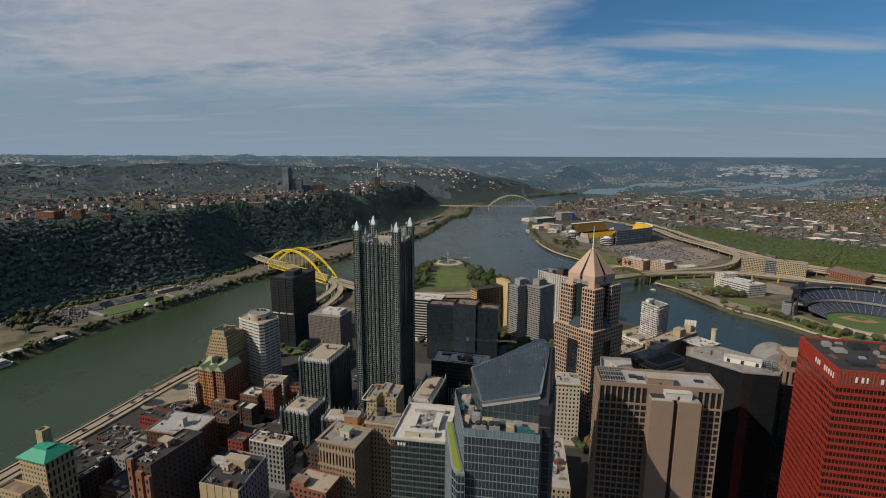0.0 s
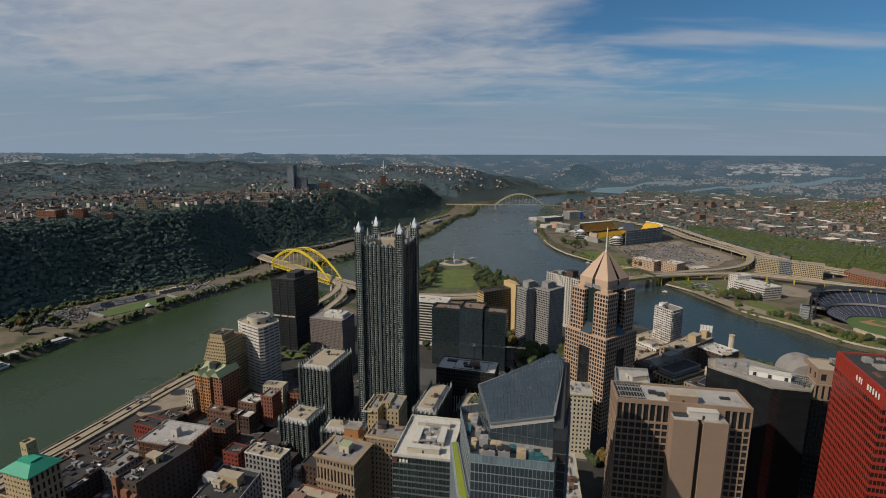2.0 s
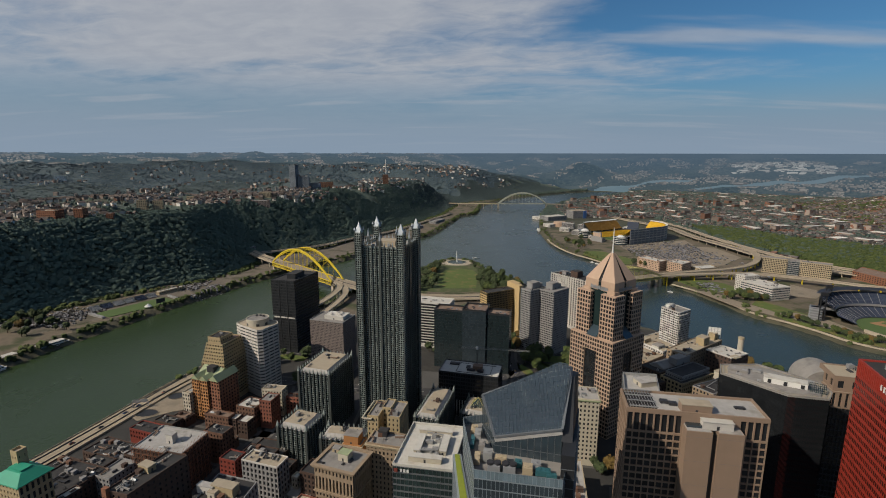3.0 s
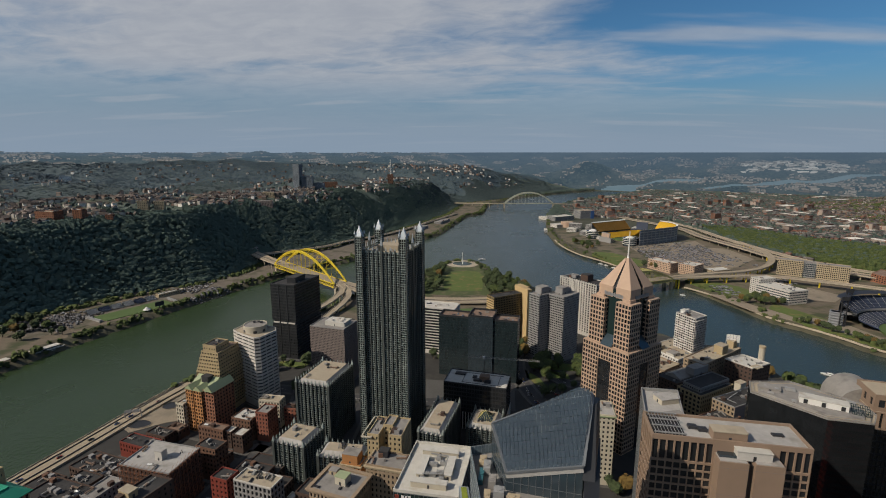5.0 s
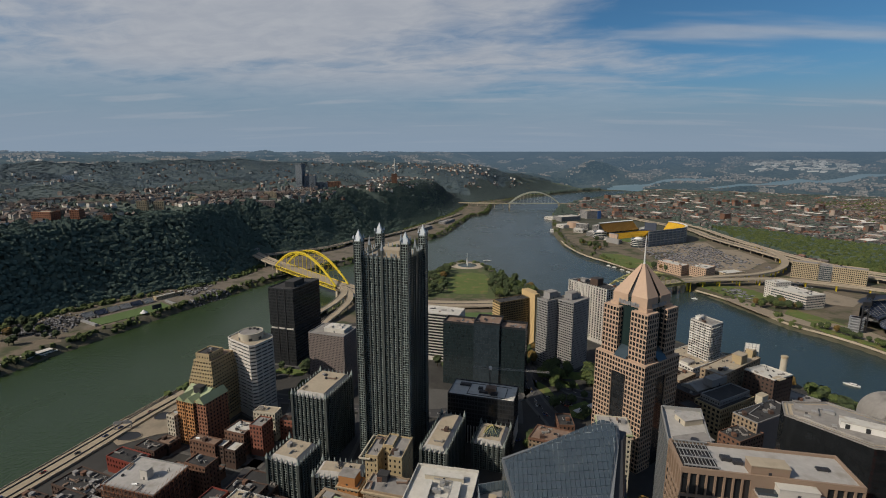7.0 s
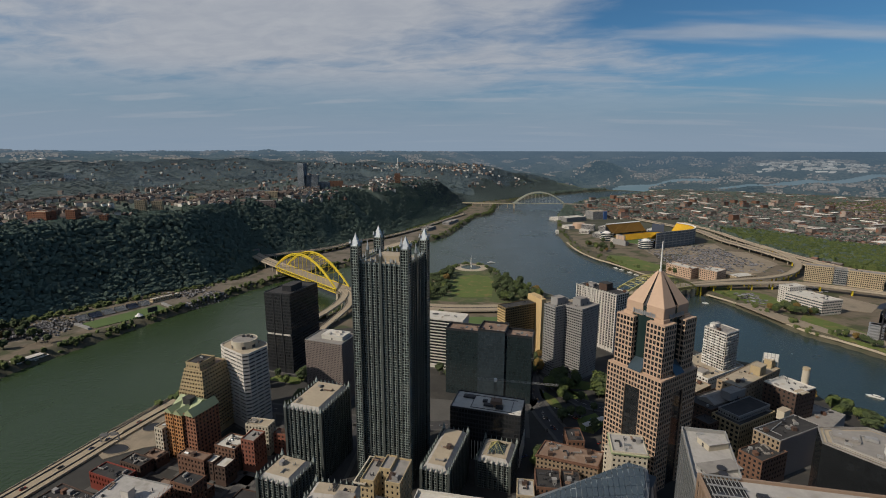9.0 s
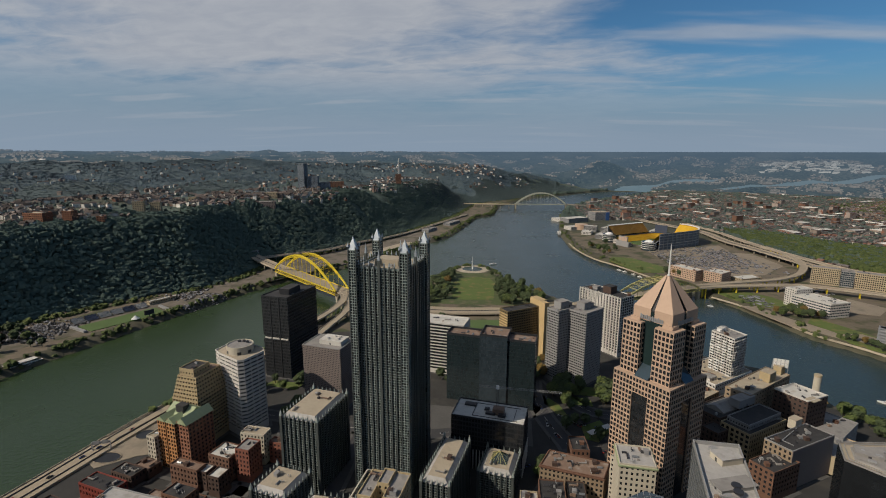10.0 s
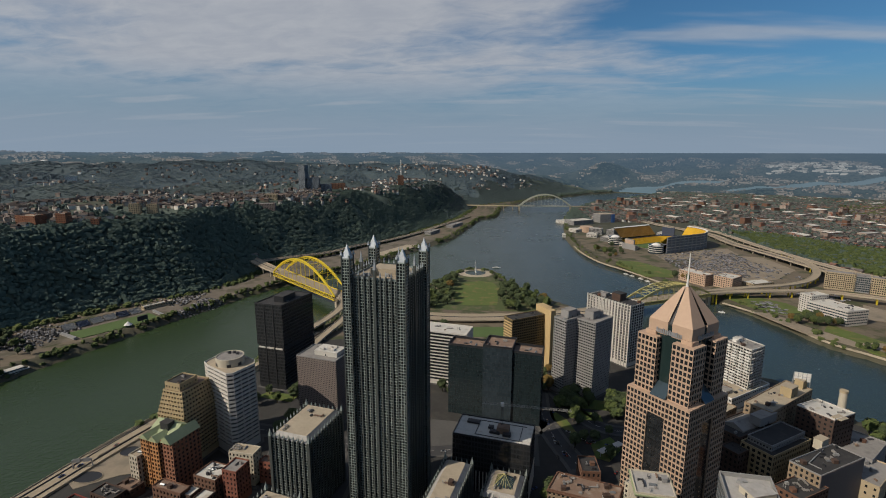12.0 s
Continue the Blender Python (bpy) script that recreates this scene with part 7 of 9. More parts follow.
yellow_block()
SMALL = [
    ((-289, 416), 32, 14, -17, 13, "red_paint", "roof_dark", 4), ((-209, 392), 19, 13, -16, 27, "brown", "roof_dark", 3), ((-258, 396), 20, 10, -17, 12, "umber", "roof_dark", 5),
    ((-232, 436), 26, 9, -15, 17, "brown", "roof_rust", 2), ((-197, 426), 10, 12, -14, 16, "umber", "roof_white", 1), ((-208, 432), 8, 10, -14, 15, "umber", "roof_white", 1), ((-207, 446), 20, 18, -16, 20, "brown", "roof_white", 9),
    ((-184, 444), 12, 15, -12, 27, "brick", "roof_grey", 3), ((-191, 467), 21, 11, -8, 26, "cream", "roof_tan", 4), ((-276, 301), 7, 29, -20, 23, "umber", "roof_white", 6), ((-168, 468), 14, 8, -10, 18, "brick", "roof_rust", 2),
    ((-303, 326), 36, 34, -16, 22, "umber", "roof_dark", 18), ((-126, 340), 20, 26, -20, 11, "ash", "roof_pale", 2), ((-305, 382), 42, 22, -18, 13, "umber", "roof_dark", 24), ((-262, 340), 14, 22, -16, 22, "ash", "roof_grey", 3),
    ((-172, 376), 26, 14, -14, 18, "umber", "roof_dark", 6), ((-113, 342), 22, 16, -17, 28, "umber", "roof_dark", 3), ((44, 416), 18, 22, -4, 17, "brown", "roof_dark", 9), ((64, 420), 13, 20, -4, 15, "umber", "roof_dark", 7), ((30, 408), 12, 18, -4, 16, "tan", "roof_pale", 4), ((-145, 366), 14, 16, -14, 12, "umber", "roof_dark", 3), ((-280, 436), 22, 12, -17, 9, "umber", "roof_dark", 7), ((-268, 446), 16, 11, -20, 8, "umber", "roof_rust", 2), ((-172, 381), 30, 26, -14, 13, "umber", "roof_dark", 8), ((-322, 360), 20, 18, -16, 12, "umber", "roof_dark", 5), ((-266, 376), 20, 16, -17, 15, "umber", "roof_grey", 6), ((-290, 360), 22, 14, -16, 17, "umber", "roof_dark", 6),
    ((102, 424), 15, 12, 40, 41, "cream", "roof_white", 6), ((90, 400), 22, 22, -8, 58, "cream", "roof_pale", 6), ((64, 292), 15, 62, -8, 36, "tan", "roof_pale", 16), ((-236, 402), 20, 16, -15, 10, "umber", "roof_rust", 2),
    ((-212, 408), 18, 12, -15, 8, "brown", "roof_dark", 3), ((-162, 426), 12, 20, -15, 5, "concrete", "pave", 0), ((62, 345), 12, 20, -8, 30, "brick", "roof_dark", 4), ((-250, 310), 24, 20, -16, 18, "umber", "roof_dark", 4),
    ((-228, 262), 20, 40, -14, 26, "umber", "roof_dark", 8), ((-140, 250), 26, 34, -14, 30, "umber", "roof_grey", 5), ((-16, 250), 12, 30, -8, 34, "umber", "roof_dark", 3), ((78, 480), 14, 20, 0, 14, "brown", "roof_dark", 3),
    ((-121, 347), 5, 6, -20, 20, "cream", "roof_white", 0), ((-340, 262), 28, 30, -16, 20, "umber", "roof_dark", 4), ((-318, 300), 16, 18, -16, 17, "brick", "roof_dark", 3),
]
TALL_CREAM = ""
for p, w, d, r, z, wall, deck, k in SMALL:
    made = B("low_building", {"umber": "dark umber brick", "brown": "brown brick", "brick": "red brick", "rust_brick": "rust brick", "red_paint": "red-painted brick", "cream": "cream stone", "tan": "tan stone", "ash": "grey rendered", "concrete": "concrete"}[wall] + " downtown block with " + {"roof_dark": "tar", "roof_white": "white", "roof_rust": "brown", "roof_pale": "pale grey", "roof_tan": "tan gravel", "roof_grey": "grey", "pave": "paved"}[deck] + " flat roof",
      quad(p, w, d, r), z, wall, "glass_k", deck, 3.2, 3.8, 0.45, 0.55, 0.4, solo=12, units=k, group="low downtown blocks", rot=r)
    if p == (90, 400):
        TALL_CREAM = made[0].name

row = [(48, 450), (92, 437), (101, 456), (58, 470)]
th, org = B("low_building", "tan and brown stone row with a cluttered brown roof", row, 20, "brownstone", "glass_k", "roof_rust", 3.0, 4.2, 0.5, 0.62, 0.5, solo=40, units=16, rim="brown")
cornice(th, org, row, 18.8, 1.2, 0.8, "brown")
cornice(bpy.data.objects[TALL_CREAM], bpy.data.objects[TALL_CREAM].location, quad((90, 400), 22, 22, -8), 56.4, 1.4, 0.9, "roof_sage")
# brick terrace with a fallen-stone clutter of roofs and brick on the corner
th, org = B("low_building", "brick block with a tan roof and square brick stair head", quad((-104, 284), 27, 19, -18), 41, "brick", "glass_k", "roof_tan", 3.2, 3.8, 0.45, 0.55, solo=20, units=3)
shed(th, org, -97, 286, 9, 7, 41, 4, -18, "rust_brick", "roof_rust")
# ---------- roads and bridges ----------


def ground_z(x, y):
    return float(land(np.array([float(x)]), np.array([float(y)]))[0][0])


def smooth_line(pts, step=12.0):
    """A polyline of 3D points, rounded and cut into even pieces."""
    pts = [Vector(p) for p in pts]
    for _ in range(2):
        out = [pts[0]]
        for a, b in zip(pts, pts[1:]):
            out += [a.lerp(b, 0.25), a.lerp(b, 0.75)]
        pts = out + [pts[-1]]
    res = [pts[0]]
    for a, b in zip(pts, pts[1:]):
        k = max(1, int((b - a).length / step))
        res += [a.lerp(b, (i + 1) / k) for i in range(k)]
    return res


def sides(line):
    out = []
    for i, p in enumerate(line):
        d = line[min(i + 1, len(line) - 1)] - line[max(i - 1, 0)]
        out.append(Vector((d.y, -d.x, 0)).normalized())
    return out


def sweep(m, line, profile):
    """A strip along the line for each piece of the profile of (offset to the right, height above the line)."""
    nrm = sides(line)
    for (o0, h0), (o1, h1) in zip(profile, profile[1:]):
        for i in range(len(line) - 1):
            p, q = line[i], line[i + 1]
            a, b = nrm[i], nrm[i + 1]
            m.face(p + a * o0 + Vector((0, 0, h0)), p + a * o1 + Vector((0, 0, h1)), q + b * o1 + Vector((0, 0, h1)), q + b * o0 + Vector((0, 0, h0)))


def road(name, label, pts, width, deck="road_c", thick=0.0, piers=0.0, strips=(), pier_mat="concrete"):
    """A carriageway with raised edges; thick: an elevated deck on piers; strips: offsets of dark barrier lines."""
    line = smooth_line(pts)
    th = thing(name, label, "road", tuple(line[0]), kind="structure")
    org = tuple(line[0])
    w = width / 2
    m = Mesh(org)
    sweep(m, line, [(-w, 0), (w, 0)])
    part("carriageway", m, MAT[deck], th)
    for s in (-1, 1):
        m = Mesh(org)
        pr = [(s * w, 0.9), (s * (w + 0.4), 0.9), (s * (w + 0.4), -max(thick, 0.6))]
        pr = [(s * w, 0.0)] + pr
        sweep(m, line, pr if s > 0 else pr[::-1])
        part("edge_wall", m, MAT["concrete"], th)
    if thick:
        m = Mesh(org)
        sweep(m, line, [(w + 0.4, -thick), (-w - 0.4, -thick)])
        part("deck_underside", m, MAT["concrete"], th)
    for o in strips:
        m = Mesh(org)
        sweep(m, line, [(o - 0.5, 0.02), (o - 0.3, 0.8), (o + 0.3, 0.8), (o + 0.5, 0.02)])
        part("median_barrier", m, MAT["dark_metal"], th)
    if piers:
        run = 0.0
        for a, b, n in zip(line, line[1:], sides(line)):
            run += (b - a).length
            if run > piers:
                run = 0.0
                g = ground_z(a.x, a.y)
                if a.z - thick - g > 2.5:
                    m = Mesh(org)
                    for s in ((-0.3, 0.3) if width > 9 else (0,)):
                        q = a + n * s * width
                        m.box(q.x, q.y, g - 1, 1.8, 1.8, a.z - thick - g - 0.2)
                    m.beam(a - n * w * 0.9 + Vector((0, 0, -thick - 0.8)), a + n * w * 0.9 + Vector((0, 0, -thick - 0.8)), 1.6, 1.6)
                    part("pier", m, MAT[pier_mat], th)
    return th


def arch_bridge(name, label, a, b, crown, deck_z, width, mt, truss=0.0, hang=12, rib=1.6):
    """A tied arch over the river from a to b: two ribs, cross bracing, hangers, deck and a stiffening truss."""
    a, b = Vector((*a, deck_z)), Vector((*b, deck_z))
    th = thing(name, label, "bridge", tuple(a))
    org = tuple(a)
    d = (b - a).normalized()
    n = Vector((d.y, -d.x, 0))
    k = 28

    def on(s, i):
        f = i / k
        return a.lerp(b, f) + n * s * width / 2 + Vector((0, 0, (crown - deck_z) * (1 - (2 * f - 1) ** 2)))

    for s in (-1, 1):
        m = Mesh(org)
        for i in range(k):
            m.beam(on(s, i), on(s, i + 1), rib, rib * 1.3)
            if truss:
                up_ = Vector((0, 0, 3.2 * min(1, i / 4, (k - i) / 4)))
                up2 = Vector((0, 0, 3.2 * min(1, (i + 1) / 4, (k - i - 1) / 4)))
                m.beam(on(s, i) - up_, on(s, i + 1) - up2, rib * 0.6)
                m.beam(on(s, i), on(s, i + 1) - up2, 0.5)
        part("arch_rib", m, mt, th)
        for i in range(2, k - 1, 2):
            m = Mesh(org)
            p = on(s, i)
            m.beam((p.x, p.y, deck_z), p, 0.5)
            part("hanger", m, mt, th)
        m = Mesh(org)
        e = n * s * (width / 2 + 0.6)
        if truss:
            for h in (0.4, -truss):
                m.beam(a + e + Vector((0, 0, h)), b + e + Vector((0, 0, h)), 1.0, 1.2)
            q = 26
            for i in range(q):
                p0, p1 = a.lerp(b, i / q) + e, a.lerp(b, (i + 1) / q) + e
                pm = p0.lerp(p1, 0.5) + Vector((0, 0, -truss))
                m.beam(p0, pm, 0.8)
                m.beam(pm, p1, 0.8)
        else:
            m.beam(a + e, b + e, 0.8, 2.2)
        part("side_truss", m, mt, th)
    for i in range(4, k - 3, 2):
        m = Mesh(org)
        m.beam(on(-1, i), on(1, i), 0.8)
        m.beam(on(-1, i), on(1, i + 2) if i < k - 5 else on(1, i), 0.5)
        part("cross_brace", m, mt, th)
    m = Mesh(org)
    for h in ((0.0, -truss) if truss else (0.0,)):
        m.beam(a + Vector((0, 0, h - 0.4)), b + Vector((0, 0, h - 0.4)), width - 1.0, 0.8)
    part("deck", m, MAT["road_c"], th)
    for p in (a, b):
        m = Mesh(org)
        for s in (-1, 1):
            q = p + n * s * width * 0.36
            m.box(q.x, q.y, -14, 6, 5, deck_z - truss + 13, math.degrees(math.atan2(d.y, d.x)))
        part("pier", m, MAT["concrete"], th)
    return th


arch_bridge("arch_bridge", "yellow steel double-deck arch bridge over the near river", (-230, 919), (-401, 1077), 60, 16, 26, MAT["yellow_steel"], 6.5, rib=2.0)
road("bridge_approach", "elevated concrete approach to the yellow bridge", [(-401, 1077, 15.6), (-455, 1127, 16), (-511, 1185, 18), (-560, 1240, 20)], 24, thick=2.2, piers=28, strips=(0,))
road("bridge_ramp", "elevated concrete ramp beside the river", [(-230, 919, 15.6), (-214, 880, 14), (-222, 830, 10), (-240, 780, 7), (-258, 690, 4), (-285, 610, 2.5), (-305, 545, 1.6), (-322, 490, 1.2)], 11, thick=1.4, piers=26)
road("bridge_ramp", "elevated concrete ramp to downtown streets", [(-228, 917, 15.6), (-200, 870, 12.5), (-200, 823, 9), (-216, 754, 4), (-222, 700, 1.2)], 10, thick=1.4, piers=26)
road("park_highway", "concrete highway crossing the park on a low viaduct", [(-228, 920, 15.4), (-170, 885, 10), (-110, 862, 6), (-40, 855, 4.5), (40, 862, 5), (120, 872, 8), (190, 888, 12), (240, 925, 13)], 28, thick=1.6, piers=30, strips=(0,))
arch_bridge("arch_bridge", "green-yellow steel arch bridge over the far river", (243, 928), (392, 999), 36, 13, 24, MAT["pale_steel"], 4.5, rib=1.5)
road("north_viaduct", "elevated concrete viaduct on yellow piers", [(392, 1003, 13), (440, 1022, 13), (500, 1042, 13), (574, 1064, 12.5), (646, 1112, 12.5), (706, 1195, 13), (738, 1300, 13), (744, 1420, 11)], 13, thick=1.6, piers=30, pier_mat="yellow_steel")
road("north_viaduct", "elevated concrete viaduct on yellow piers", [(392, 994, 13), (440, 1008, 13), (520, 1020, 12.5), (600, 1030, 12), (680, 985, 12), (760, 930, 12), (900, 850, 12)], 14, thick=1.6, piers=30, pier_mat="yellow_steel")
road("motorway", "wide concrete motorway curving past the stadiums", [(900, 960, 8), (800, 1050, 9), (747, 1110, 10), (722, 1180, 11), (712, 1300, 11), (700, 1420, 10), (690, 1520, 8), (712, 1690, 6), (655, 1820, 5), (592, 2000, 4), (588, 2280, 3), (640, 2600, 2), (760, 2900, 2)], 26, thick=1.2, piers=36, strips=(0,))
road("motorway", "wide concrete motorway curving past the stadiums", [(930, 990, 9), (830, 1080, 9), (775, 1150, 10), (752, 1290, 10), (742, 1420, 9), (745, 1560, 7), (760, 1720, 4), (740, 1900, 2)], 18, thick=1.2, piers=36)
road("hillside_road", "concrete highway climbing along the foot of the wooded hill", [(-505, 1165, 14), (-472, 1201, 12), (-436, 1241, 11), (-392, 1278, 10), (-358, 1325, 9), (-323, 1428, 7), (-269, 1484, 6), (-190, 1653, 5), (-125, 1850, 4), (-40, 2080, 4)], 15, thick=1.4, piers=30, strips=(0,))
arch_bridge("arch_bridge", "pale grey-green steel arch bridge far down the river", (180, 2390), (410, 2400), 66, 14, 18, MAT["far_steel"], 0.0, rib=4.0)
road("bridge_approach", "long approach viaduct to the far bridge", [(180, 2390, 14), (100, 2388, 15), (20, 2392, 15), (-60, 2400, 15)], 16, "pale_steel", thick=2.4, piers=40)
road("bridge_approach", "long approach viaduct to the far bridge", [(410, 2400, 14), (470, 2410, 12), (560, 2430, 4)], 16, thick=2.4, piers=40)
for pts_ in ([(418, 985, -2), (444, 938, -2), (454, 898, -2), (464, 868, -2), (468, 831, -2), (477, 800, -2), (503, 764, -2), (522, 727, -2), (534, 690, -2), (553, 669, -2), (581, 648, -2), (618, 590, -2)], [(262, 1500, -2.5), (263, 1400, -2.5), (283, 1290, -2.5), (318, 1228, -2.5), (365, 1108, -2.5)]):
    road("promenade", "pale concrete riverside promenade above a stone wall", pts_, 2.6, thick=1.0)
# the parkway along the near bank
road("parkway", "concrete riverside parkway behind a flood wall", [(-405, 100, 1), (-372, 260, 1), (-350, 360, 1), (-332, 430, 1), (-318, 495, 1), (-300, 556, 1.1), (-276, 636, 1), (-254, 712, 1), (-235, 790, 0.8)], 21, thick=7.0, strips=(-5.5, 4.0))
m = Mesh()
m.prism([(-318, 458), (-306, 450), (-283, 468), (-268, 474), (-262, 500), (-285, 545), (-306, 540), (-312, 500)], -1, 0.35)
solid("interchange_apron", m, MAT["gravel"], "tan gravel ground of the riverside interchange", "pavement", kind="structure")
for lx, ly, lr, lw in ((-306, 464, 11, 7), (-296, 499, 8, 7)):
    th = thing("ramp_loop", "ramp loop curling off the parkway, its sunken shade a flat black disc", "road", (lx, ly, 0), kind="structure")
    m = Mesh((lx, ly, 0))
    # flat black disc stands in for the shade inside the sunken loop
    m.prism(ring(lx, ly, lr, 24, 0.3, lw), 0.1, 0.45)
    part("sunken_road", m, MAT["black"], th)
    m = Mesh((lx, ly, 0))
    ln_ = [Vector((x, y, 0.4)) for x, y in ring(lx, ly, lr + 0.5, 24, 0.3, lw + 0.5)]
    sweep(m, ln_ + ln_[:1], [(-0.25, 0.0), (-0.25, 0.5), (0.25, 0.5), (0.25, -0.4)])
    part("curved_wall", m, MAT["gravel"], th)


def sign_gantry(x, y, z, rot, span=14.0):
    th = thing("sign_gantry", "grey steel road sign gantry over the parkway", "sign", (x, y, z), "parkway gantries")
    for s in (-1, 1):
        m = Mesh()
        m.beam((s * span / 2, 0, 0), (s * span / 2, 0, 7.5), 0.7)
        m.beam((s * span / 2, 1.2, 0), (s * span / 2, 0, 7.5), 0.4)
        part("post", m, MAT["steel_grey"], th)
    m = Mesh()
    for h in (6.2, 7.6):
        m.beam((-span / 2, 0, h), (span / 2, 0, h), 0.5)
    for i in range(8):
        m.beam((-span / 2 + span * i / 8, 0, 6.2), (-span / 2 + span * (i + 1) / 8, 0, 7.6), 0.3)
    part("truss", m, MAT["steel_grey"], th)
    for i in (-0.25, 0.25):
        m = Mesh()
        m.box(span * i, -0.5, 5.4, 5, 0.25, 3.4)
        part("sign_panel", m, MAT["steel_grey"], th)
    th.rotation_euler = (0, 0, radians(rot))


sign_gantry(-318, 474, 1, 16)

# ---------- parks, lawns, open ground ----------


def lawn(name, label, poly, z, mt, lift=0.25, category="lawn"):
    m = Mesh()
    m.prism(poly, z - 1.5, z + lift)
    solid(name, m, MAT[mt], label, category, kind="structure")


lawn("park_lawn", "park lawn worn yellow in places", [(-48, 1030), (-30, 1075), (2, 1092), (28, 1080), (38, 1040), (30, 935), (-20, 930), (-40, 940)], 0, "lawn")
lawn("park_lawn", "small green sports lawn among office blocks", [(-10, 827), (36, 830), (34, 792), (-8, 788)], 0, "pitch")
lawn("park_ground", "leafy park ground on the point", [(-110, 905), (110, 905), (112, 980), (62, 1055), (36, 1120), (-44, 1130), (-70, 1070)], 0, "park_grass", 0.1)
lawn("river_lawn", "riverside lawn below the stadium", [(312, 1266), (345, 1155), (395, 1150), (420, 1200), (372, 1298), (330, 1310)], 0.5, "lawn")
lawn("river_lawn", "riverside lawn under the viaduct", [(430, 1020), (446, 960), (482, 920), (530, 940), (520, 985), (470, 1035)], 0.3, "lawn")
lawn("river_lawn", "riverside lawn by the ballpark", [(495, 850), (520, 775), (548, 740), (565, 760), (540, 830), (520, 880)], 0.3, "lawn")
lawn("stadium_lot", "pale gravel parking ground by the viaduct", [(480, 1120), (600, 1150), (690, 1240), (690, 1370), (590, 1400), (520, 1340), (480, 1230)], 0, "gravel")
lawn("stadium_lot", "asphalt parking ground by the stadium", [(440, 1320), (560, 1360), (650, 1400), (660, 1480), (560, 1440), (440, 1420)], 0.2, "gravel")
lawn("river_lot", "bare tan lot behind the riverside offices", [(645, 985), (672, 930), (628, 890), (592, 905)], 0.3, "gravel")
lawn("river_lot", "beige paved plaza along the outfield of the ballpark", [(508, 806), (540, 806), (566, 770), (572, 726), (600, 672), (596, 660), (570, 684), (552, 704), (538, 734), (524, 760)], 0.45, "gravel", 0.15)
lawn("river_lawn", "grass strip under the promenade trees", [(497, 788), (507, 764), (526, 728), (538, 692), (557, 671), (590, 650), (597, 659), (569, 683), (551, 703), (537, 733), (523, 759), (508, 800)], 0.2, "lawn")
lawn("river_lot", "tan gravel walks beside the promenade", [(440, 930), (462, 840), (500, 785), (516, 800), (480, 870), (466, 930)], 0.2, "gravel", 0.15)
lawn("rail_yard", "gravel rail ground below the wooded hill", [(-650, 700), (-600, 660), (-520, 780), (-420, 1000), (-270, 1230), (-180, 1420), (-120, 1560), (-150, 1600), (-230, 1440), (-330, 1290), (-470, 1040), (-560, 880)], 0, "lot", 0.1)
lawn("riverside_ground", "bare tan ground between the hill road and the river", [(-420, 1060), (-300, 1230), (-180, 1460), (-130, 1600), (-190, 1640), (-280, 1465), (-360, 1320), (-436, 1225), (-462, 1120)], 0.1, "lot", 0.1)
lawn("riverside_ground", "bare ground between railway and river", [(-262, 1262), (-215, 1345), (-165, 1470), (-200, 1470), (-270, 1330)], 0.2, "roof_tan")

th = thing("fountain", "round stone fountain basin with a tall white water jet", "fountain", (-8, 1158, 0))
m = Mesh((-8, 1158, 0))
k = 40
for r0, r1, z0, z1 in ((36, 36, -7, 0.2), (36, 24, 0.2, 0.2), (24, 23, 0.2, 1.0), (23, 22, 1.0, 1.0), (22, 22, 1.0, 0.2)):
    o, i_ = ring(-8, 1158, r0, k), ring(-8, 1158, r1, k)
    for j in range(k):
        j2 = (j + 1) % k
        m.face((*o[j], z0), (*o[j2], z0), (*i_[j2], z1), (*i_[j], z1))
part("basin", m, MAT["concrete"], th)
m = Mesh((-8, 1158, 0))
m.prism(ring(-8, 1158, 22, k), -0.5, 0.5)
part("pool", m, wmat, th)
m = Mesh((-8, 1158, 0))
rnd = random.Random(4)
for i in range(90):
    h = rnd.uniform(0, 1)
    r = (1 - h) * 2.2 * rnd.uniform(0.2, 1) + 0.3
    a = rnd.uniform(0, 6.28)
    m.cone(ring(-8 + r * math.cos(a), 1158 + r * math.sin(a), 0.9 * (1 - 0.6 * h), 5), h * 24, (-8 + r * 0.6 * math.cos(a), 1158 + r * 0.6 * math.sin(a), h * 24 + rnd.uniform(3, 7)))
part("water_jet", m, MAT["white"], th, "white plume of water")
lawn("point_plaza", "paved plaza at the river's point", ring(-8, 1158, 47, 32), -1.0, "pave", 0.6, "plaza")

# ---------- sports grounds ----------


